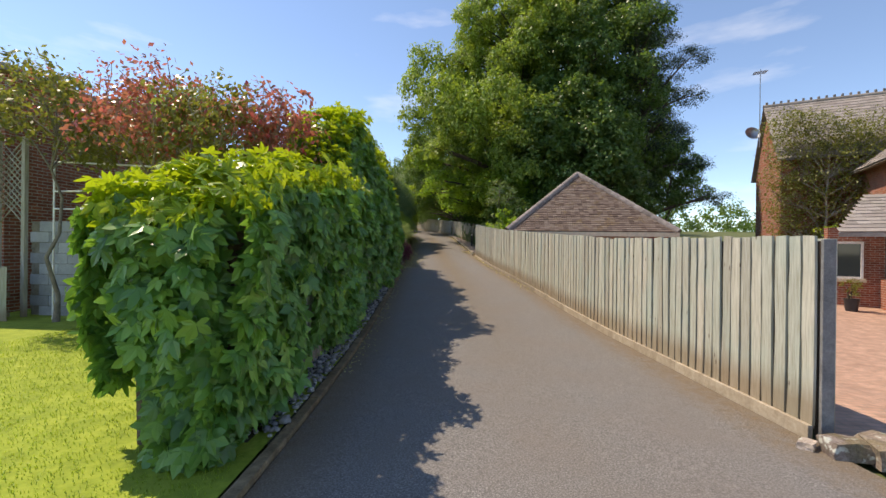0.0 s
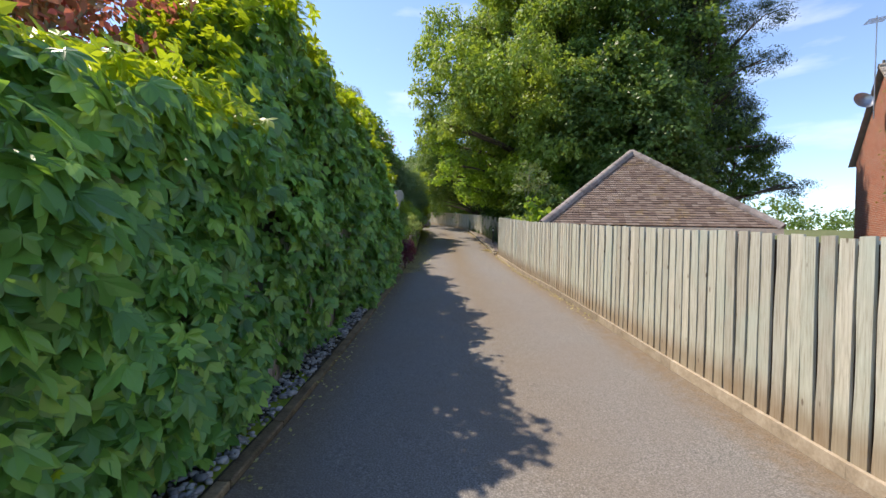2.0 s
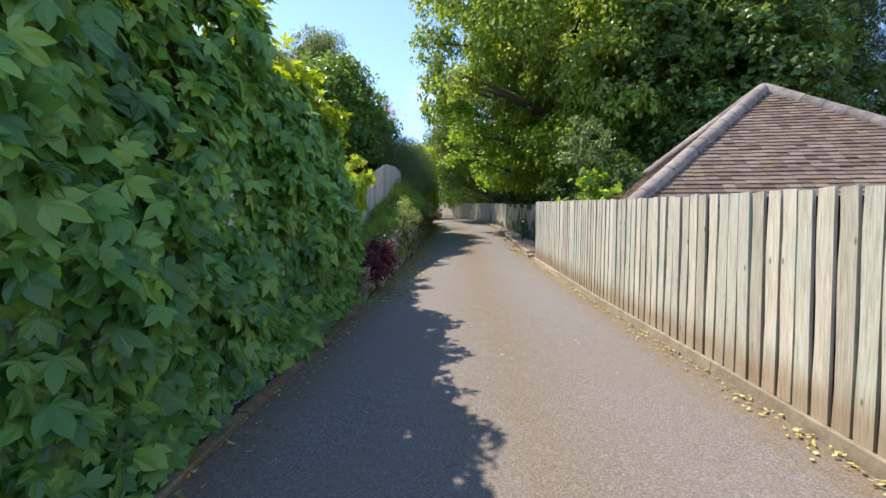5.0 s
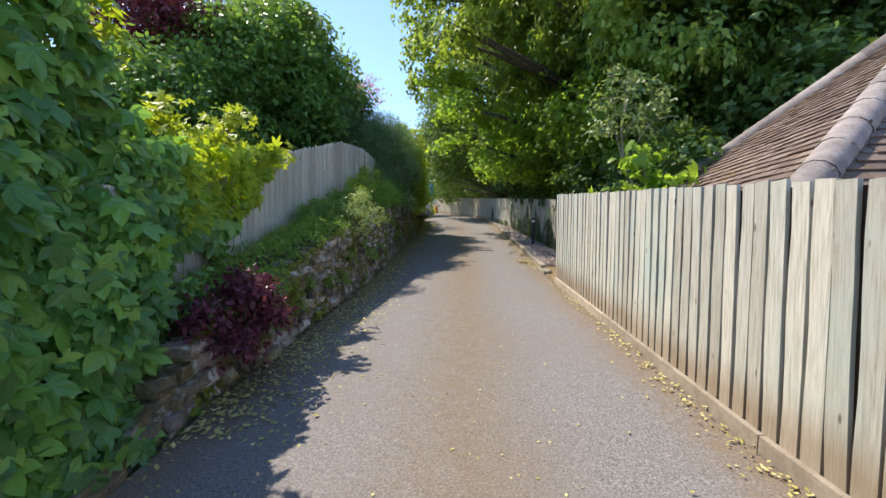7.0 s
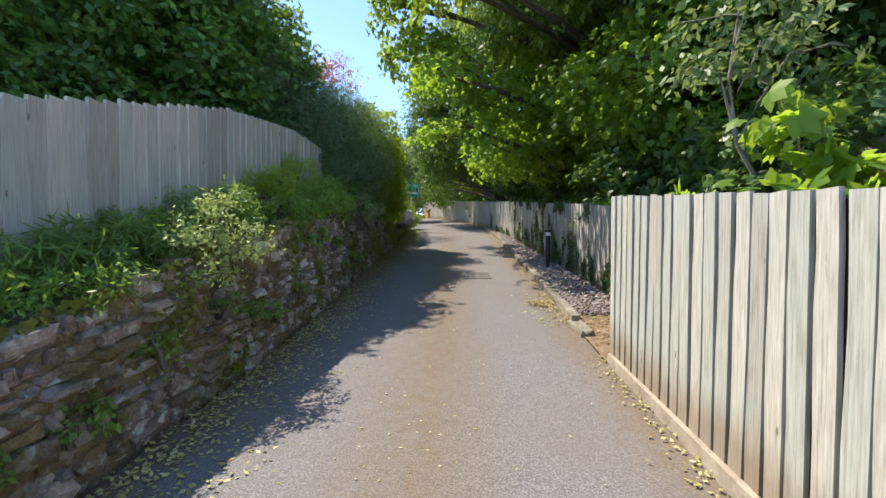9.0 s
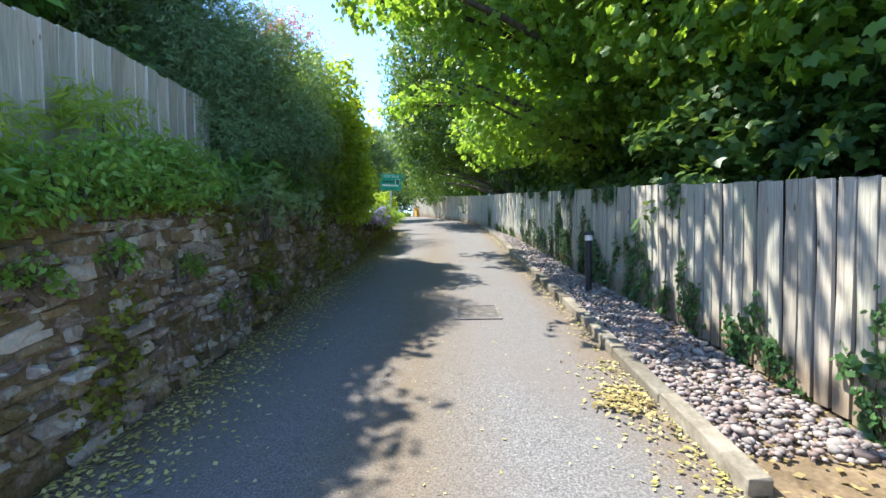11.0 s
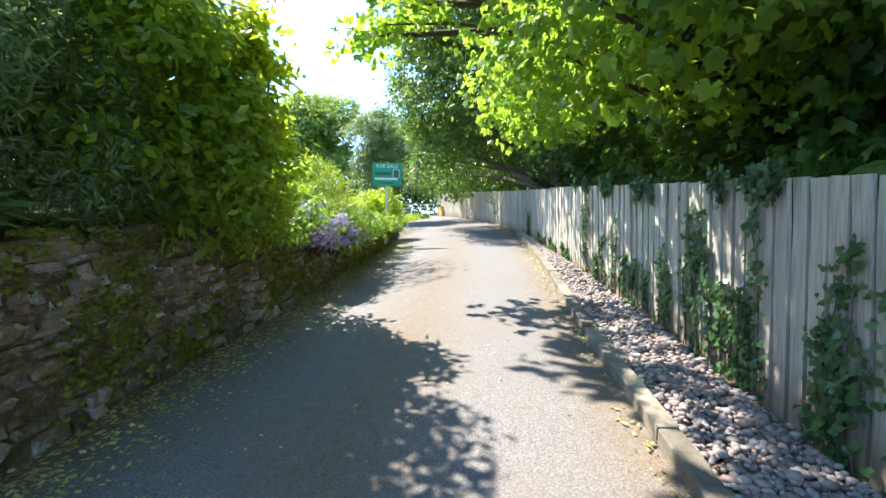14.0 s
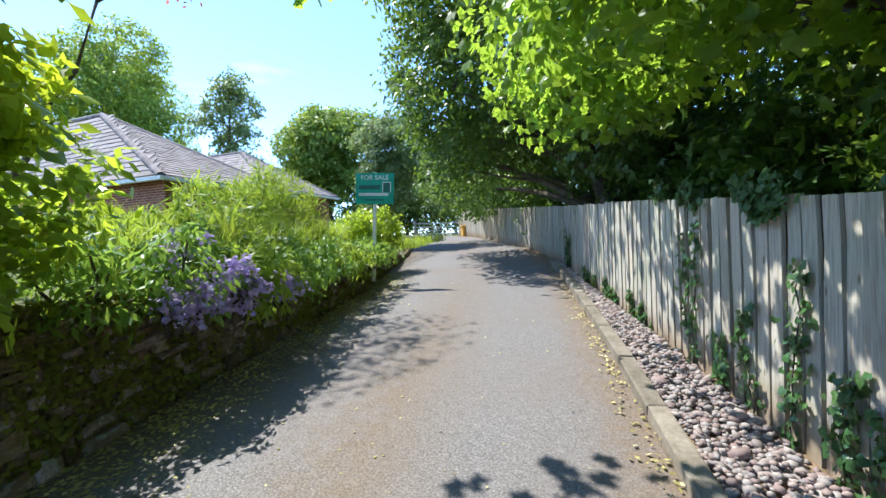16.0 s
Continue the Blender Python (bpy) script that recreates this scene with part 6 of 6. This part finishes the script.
def sale_sign():
    ob = thing("sale_sign", "green estate sale board on a leaning white post", "sign", pose(-7.33, 38.5, 3.0, 0, 0, 11) @ pose(0, 0, 0, 0, 3, 0))
    bm = bmesh.new()
    box(bm, -0.035, 0.035, -0.02, 0.02, -0.3, 1.95, 0.004)
    part("post", bm, WHITE, ob, "white timber post")
    bm = bmesh.new()
    box(bm, -0.41, 0.41, -0.035, -0.024, 1.3, 1.94, 0.003)
    board = part("board", bm, GREEN_SIGN, ob)
    cu = bpy.data.curves.new("lettering", "FONT")
    cu.body, cu.size, cu.extrude, cu.align_x = "FOR SALE", 0.14, 0.002, "CENTER"
    tmp = bpy.data.objects.new("tmp_text", cu)
    scene.collection.objects.link(tmp)
    me = bpy.data.meshes.new_from_object(tmp.evaluated_get(bpy.context.evaluated_depsgraph_get()))
    bpy.data.objects.remove(tmp)
    me.materials.clear()
    me.materials.append(WHITE)
    put("lettering", me, board, "white lettering", pose(0, -0.038, 1.8, 90, 0, 0))
    for x0, x1, z0, z1, m in ((-0.34, 0.12, 1.60, 1.69, GREEN_DARK), (-0.34, 0.3, 1.47, 1.53, WHITE), (-0.2, 0.2, 1.37, 1.40, GREEN_DARK)):
        bm = bmesh.new()
        box(bm, x0, x1, -0.040, -0.036, z0, z1)
        part("print", bm, m, board)
    bm = bmesh.new()
    box(bm, 0.18, 0.34, -0.041, -0.036, 1.55, 1.74, 0.0)
    part("emblem", bm, GREEN_DARK, board, "dark arched emblem with pale edge")
    for x0, x1, z0, z1 in ((0.17, 0.185, 1.54, 1.75), (0.335, 0.35, 1.54, 1.75), (0.187, 0.333, 1.74, 1.755)):
        bm = bmesh.new()
        box(bm, x0, x1, -0.044, -0.037, z0, z1)
        part("emblem_edge", bm, WHITE, board)


sale_sign()
ob = thing("grit_bin", "yellow plastic grit bin beside the fence", "bin", pose(-9.75, 53.2, gz(53.2) - 0.02, 0, 0, 30))
bm = bmesh.new()
box(bm, -0.4, 0.4, -0.3, 0.3, 0, 0.5, 0.05)
part("body", bm, YELLOW, ob)
bm = bmesh.new()
box(bm, -0.44, 0.44, -0.34, 0.34, 0.505, 0.62, 0.05)
part("lid", bm, YELLOW, ob)
ob = thing("field_gate", "grey weathered five-bar timber gate", "gate", pose(-13.6, 58.0, gz(58) - 0.4, 0, 0, 20))
for z in (0.2, 0.42, 0.64, 0.88, 1.14):
    bm = bmesh.new()
    box(bm, -1.4, 1.4, -0.02, 0.02, z, z + 0.085, 0.005)
    part("bar", bm, GREYBOARD, ob)
for x in (-1.45, 1.45):
    bm = bmesh.new()
    box(bm, x - 0.06, x + 0.06, -0.06, 0.06, 0, 1.4, 0.008)
    part("post", bm, GREYBOARD, ob)

# ---- planting along the wall top ----
def wall_top(y, d):
    s = min(1.0, max(0.0, (d - 0.2) / 1.2))
    rise = float(np.interp(y, (16, 20, 26, 30, 33, 38, 44), (0.1, 0.2, 0.5, 0.3, 0.3, 0.25, 0.1)))
    return np.array((left_x(y) - d, y, gz(y) + wall_h(y) - 0.04 + rise * s))


def tuft(name, label, y, d, r, h, material, n, size, shape="simple", hang=0.0, category="plant", seed=0, width=0.4):
    p = wall_top(y, d)
    shrub(name, label, (p[0] + hang * 0.25, p[1], p[2] + h * 0.45 - hang * 0.2), (r * 0.8, r, h * 0.55), material, n, size, shape, category, 4, 6, 100 + seed, 0.14, 0.4 + hang, width)


for i, (y, d, r, h, mat, n, s) in enumerate((
        (19.0, 0.42, 0.45, 0.35, FERN, 1400, 0.045), (19.8, 0.5, 0.5, 0.28, FERN, 1500, 0.045), (20.4, 0.45, 0.45, 0.3, FERN, 1500, 0.045), (21.0, 0.55, 0.45, 0.35, BANKGRASS, 1500, 0.11), (21.0, 0.3, 0.4, 0.25, FERN, 1100, 0.045),
        (21.5, 0.65, 0.5, 0.34, BANKGRASS, 1700, 0.13), (22.0, 0.75, 0.5, 0.32, FERN, 1400, 0.06), (22.7, 0.4, 0.4, 0.5, BANKGRASS, 1500, 0.13), (22.9, 0.7, 0.5, 0.4, FERN, 1200, 0.05), (23.4, 0.5, 0.4, 0.3, FERN, 1000, 0.05), (18.4, 0.25, 0.4, 0.3, FERN, 900, 0.05), (24.2, 0.35, 0.5, 0.4, FERN, 800, 0.08), (25.0, 0.3, 0.6, 0.55, FERN, 2000, 0.06),
        (25.7, 0.3, 0.6, 0.7, FERN, 2400, 0.06), (26.2, 0.4, 0.45, 0.6, FERN, 1600, 0.06), (24.4, 0.7, 0.6, 0.6, GRASS, 1000, 0.14), (25.6, 0.8, 0.7, 0.7, GRASS, 1000, 0.14), (18.3, 0.5, 0.4, 0.35, FERN, 1200, 0.05), (17.4, 0.4, 0.4, 0.5, CREEPER, 900, 0.07))):
    tuft("bank_plant", "low green leafy plant on the wall top", y, d, r, h, mat, n * (2 if mat is GRASS else 1), s, seed=i, hang=0.3 if d < 0.4 else 0.0, width=0.12 if mat in (GRASS, BANKGRASS) else 0.4)
pr_weed = random.Random(61)
# moss on the wall's face and cap
n = 46000
yy = rng.uniform(17.2, 40.5, n)
ss = rng.random(n)
hh = np.array([wall_h(a) for a in yy])
keep = (np.sin(2.3 * yy + 3.1 * ss) + np.sin(5.1 * yy - 4.0 * ss + 1.0) + rng.normal(0, 0.5, n) > np.interp(yy, (17, 20, 26.5, 31, 34), (1.5, 1.55, 1.1, 0.4, -0.6))) | (ss > 0.93)
yy, ss, hh = yy[keep], ss[keep], hh[keep]
P = np.stack([np.interp(yy, LEFT_Y, LEFT_X) - 0.03 - 0.05 * ss * hh + rng.normal(0, 0.02, len(yy)), yy, np.interp(yy, GY, GZ) + 0.05 + ss * hh], 1)
v, f = leaves(P, np.tile([[1.0, 0, 0.5]], (len(P), 1)), 0.034, "lobed", 0.9, 0.5, 0.8)
tagged(put("wall_moss", mesh("wall_moss", v, f, MOSS)), "cushions of brown-green moss over the stones", "moss", kind="stuff")
for i in range(16):
    y = 18.3 + 0.62 * i + pr_weed.uniform(-0.2, 0.2)
    z = gz(y) + wall_h(y) * pr_weed.uniform(0.25, 0.8)
    shrub("wall_weed", "small green weed rooted between the wall stones", (left_x(y) - 0.02, y, z), (0.1, 0.16, 0.12), FERN if i % 3 else BANKGRASS, 130, 0.05, category="plant", stems=3, lobes=4, seed=140 + i, radius=0.08, droop=0.9)
tuft("crimson_plant", "small dark crimson plant on the wall top", 23.9, 0.5, 0.3, 0.3, PURPLE, 500, 0.07, seed=20)
for i, (y, d, r, h, n) in enumerate(((27.5, 0.3, 0.42, 0.6, 650), (28.2, 0.35, 0.45, 0.65, 700), (28.9, 0.3, 0.4, 0.55, 550))):
    tuft("euphorbia", "bright green narrow-leaved plant on the wall", y, d, r, h, HEDGEGREEN, n, 0.19, seed=80 + i, width=0.22)
tuft("trailing_ivy", "pale variegated ivy trailing down the wall", 27.0, 0.15, 0.4, 0.7, BIRCH, 500, 0.06, "lobed", hang=1.4, seed=22, category="ivy")
tuft("trailing_ivy", "pale variegated ivy trailing down the wall", 28.3, 0.12, 0.35, 0.6, BIRCH, 300, 0.06, "lobed", hang=1.4, seed=23, category="ivy")
tuft("laurel_shoot", "laurel branch reaching out over the wall", 31.0, 0.3, 0.6, 0.6, LAUREL, 900, 0.13, hang=0.5, seed=24, category="shrub")
for i, (y, d, r, h, mat, n, s) in enumerate(((33.9, 0.5, 0.6, 0.6, FERN, 1300, 0.09), (34.8, 0.45, 0.6, 0.55, GRASS, 1300, 0.1), (35.7, 0.45, 0.6, 0.5, FERN, 1200, 0.09), (36.6, 0.4, 0.5, 0.5, FERN, 1000, 0.09), (37.4, 0.4, 0.5, 0.4, FERN, 1000, 0.08),
                                             (38.3, 0.4, 0.5, 0.3, GOLDLEAF, 900, 0.06), (39.2, 0.5, 0.5, 0.3, FERN, 900, 0.07), (34.2, 1.2, 0.8, 0.7, GRASS, 1300, 0.12), (35.6, 1.3, 0.9, 0.7, GRASS, 1300, 0.12), (37.0, 1.2, 0.8, 0.6, GRASS, 1300, 0.12),
                                             (33.4, 0.12, 0.5, 0.7, FERN, 1000, 0.09), (34.2, 0.1, 0.55, 0.7, GRASS, 1100, 0.1), (35.0, 0.1, 0.55, 0.65, FERN, 1100, 0.09), (35.8, 0.12, 0.5, 0.6, FERN, 1000, 0.09), (36.6, 0.12, 0.5, 0.55, GRASS, 900, 0.09), (37.5, 0.12, 0.5, 0.55, FERN, 900, 0.09), (38.5, 0.12, 0.5, 0.5, FERN, 800, 0.09), (32.8, 0.25, 0.5, 0.6, FERN, 900, 0.1))):
    tuft("border_plant", "lush green border plant spilling over the wall", y, d, r, h, mat, n, s, seed=40 + i, hang=1.0 if d < 0.2 else 0.5 if d < 0.45 else 0.1)
for i, (y, d, r, h, n) in enumerate(((33.3, -0.16, 0.26, 0.3, 380), (33.75, -0.24, 0.2, 0.5, 420), (34.0, -0.1, 0.22, 0.4, 220), (33.5, 0.2, 0.3, 0.9, 140), (34.5, -0.2, 0.2, 0.35, 200))):
    tuft("campanula", "lilac campanula flowers hanging over the wall", y, d, r, h, LILAC, int(n * 1.5), 0.042, "palmate", hang=0.8, seed=60 + i, category="flower", width=0.8)
# long grass behind the flowers
n = 16000
yy = rng.uniform(33.2, 38.2, n)
dd = rng.uniform(0.4, 4.2, n)
P = np.array([wall_top(a, b) for a, b in zip(yy, dd)])
v, f = blades(P, 0.62, 0.016, 0.5)
tagged(put("long_grass", mesh("long_grass", v, f, GRASS)), "long bright grass in the open garden", "grass", kind="stuff")
n = 9000
P = np.stack([rng.uniform(-14, -8.4, n), rng.uniform(38, 46, n), np.zeros(n)], 1)
P[:, 2] = [bank_z(0, y) + 0.15 for y in P[:, 1]]
v, f = blades(P, 0.3, 0.02, 0.6)
tagged(put("garden_grass", mesh("garden_grass", v, f, GRASS)), "grass of the bungalow garden", "grass", kind="stuff")
p = wall_top(39.9, 0.35)
n = 60
P = p + np.concatenate([rng.normal(0, 0.12, (n, 2)), np.zeros((n, 1))], 1)
v, f = blades(P, 0.85, 0.05, 0.75)
tagged(put("strap_leaf_plant", mesh("strap_leaf_plant", v, f, CREEPER_TOP)), "clump of long strap leaves at the wall end", "plant")
p = wall_top(35.0, 0.9)
P = p + np.concatenate([rng.normal(0, 0.25, (70, 2)), np.zeros((70, 1))], 1)
v, f = blades(P, 0.95, 0.035, 0.4)
tagged(put("iris_clump", mesh("iris_clump", v, f, GRASS)), "upright iris leaves among the border plants", "plant")
shrub("rhododendron", "rounded rhododendron with yellow-green leaves behind the sign", (-8.55, 40.3, 3.75), (0.95, 0.85, 0.6), LAUREL, 6000, 0.09, seed=90, lobes=10)
shrub("grass_mound", "tall soft green grass mound in the garden", (-9.0, 37.0, 4.1), (1.2, 1.4, 0.7), GRASS, 5000, 0.2, seed=91, lobes=9, droop=-0.6, width=0.12)
# laurel edge against the sun, its brightness painted into the leaves
shrub("sunlit_laurel", "laurel coloured bright yellow-green for its backlit edge by the open garden", (-6.1, 31.85, 4.75), (0.5, 0.4, 1.4), SUNLIT_LAUREL, 3000, 0.13, seed=92, droop=-0.2, lobes=9, upper=-0.95)

# ---- fallen leaves ----
def litter(name, label, P, size, material=FALLEN):
    N = np.tile([[0, 0, 1.0]], (len(P), 1))
    v, f = leaves(P, N, size, "simple", 0.0, 0.25, 0.6)
    v[:, 2] = np.maximum(v[:, 2], np.interp(v[:, 1], GY, GZ) + 0.012)
    return tagged(put(name, mesh(name, v, f, material)), label, "fallen leaves", kind="stuff")


def edge_points(n, y0, y1, xf, spread, side, dz=0.02):
    y = rng.uniform(y0, y1, n)
    d = np.abs(rng.normal(0, spread, n))
    return np.array([(xf(b) + side * u, b, gz(b) + dz + 0.01 * rng.random()) for b, u in zip(y, d)])


litter("leaf_litter_wall", "yellow-green fallen leaves along the stone wall's foot", edge_points(10000, 17, 40, lambda y: left_x(y) + 0.02, 0.38, 1), 0.044)
litter("leaf_litter_fence", "pale yellow fallen leaves along the fence foot", edge_points(700, 12, 23.6, lambda y: right_x(y) - 0.0, 0.1, -1), 0.036)
litter("leaf_litter_kerb", "yellow leaves gathered along the kerb", np.concatenate([edge_points(800, 26.8, 41, lambda y: right_x(y) - 0.01, 0.09, -1), edge_points(500, 24.6, 26.6, lambda y: right_x(y) + 0.1, 0.25, -1)]), 0.036)
litter("leaf_litter_lane", "scattered pale leaf scraps on the lane", np.array([(left_x(b) + (right_x(b) - left_x(b)) * u, b, gz(b) + 0.034) for b, u in zip(rng.uniform(14, 40, 900), np.clip(rng.normal(0.5, 0.22, 900), 0.03, 0.97))]), 0.026)
litter("leaf_litter_hedge", "dry leaves along the edging by the creeper", edge_points(350, 5, 17, lambda y: left_x(y) + 0.0, 0.12, 1), 0.04)
litter("leaf_litter_verge", "brown and yellow leaves on the soil verge", np.concatenate([np.array([(a, b, gz(b) + 0.05) for a, b in zip(rng.uniform(-0.9, 0.15, 500), rng.uniform(23.9, 27, 500))]),
                np.stack([rng.normal(-1.42, 0.12, 260), rng.normal(25.82, 0.12, 260), np.full(260, gz(25.85) + 0.03)], 1)]), 0.05, DRYLEAF)

# ---- far woods on the right ----
lob = [((x, 66 + 8 * math.sin(x), 3.2 + 1.2 * math.sin(x * 1.7)), (4.5, 3.5, 3.2 + math.sin(x * 0.9))) for x in np.linspace(12, 75, 18)]
lob += [((x, 68 + 3 * math.sin(x), 6.5 + math.sin(x * 1.3)), (3.6, 3.0, 3.6)) for x in np.linspace(-46, 9, 17)]
v, f = cluster_leaves(lob, 1900, 24, 0.42, 1.0)
tagged(put("far_woods", mesh("far_woods", v, f, DARKLEAF)), "distant line of green trees", "woods", kind="stuff")
lob = [((x, 50 + 3 * math.sin(x * 2.1), 5.5 + 1.5 * math.sin(x * 1.3)), (3.2, 2.6, 4.6)) for x in np.linspace(0.5, 17, 8)] + [((6 + 2 * math.sin(y), y, 4.0), (2.2, 2.2, 3.4)) for y in np.linspace(30, 48, 7)]
v, f = cluster_leaves(lob, 1500, 24, 0.32, 0.9)
tagged(put("dark_woods", mesh("dark_woods", v, f, DARKLEAF)), "dark woodland behind the fence", "woods", kind="stuff")
lay_stones()
# loose pebbles on top of the strip where the lane passes closest
def pebble_meshes(count=6):
    out = []
    for i in range(count):
        r = random.Random(400 + i)
        bm = bmesh.new()
        bmesh.ops.create_icosphere(bm, subdivisions=1, radius=1.0)
        for vtx in bm.verts:
            vtx.co = Vector((vtx.co.x * r.uniform(0.9, 1.25), vtx.co.y * r.uniform(0.75, 1.0), vtx.co.z * 0.62)) * r.uniform(0.88, 1.1)
        out.append(from_bm("pebble", bm, PEBBLE, True))
    return out


strip, kinds, pr = bpy.data.objects["pebble_strip"], pebble_meshes(), random.Random(44)
for i in range(290):
    y = pr.uniform(26.7, 33.5)
    u, s = pr.random(), pr.uniform(0.016, 0.029)
    x = (right_x(y) + 0.18) * (1 - u) + (back_x(y) - 0.08) * u
    put("pebble", pr.choice(kinds), strip, at=Matrix.Translation((x, y, gz(y) + 0.075)) @ Matrix.Rotation(pr.uniform(0, 6.28), 4, "Z") @ Matrix.Diagonal((s, s, s, 1)))
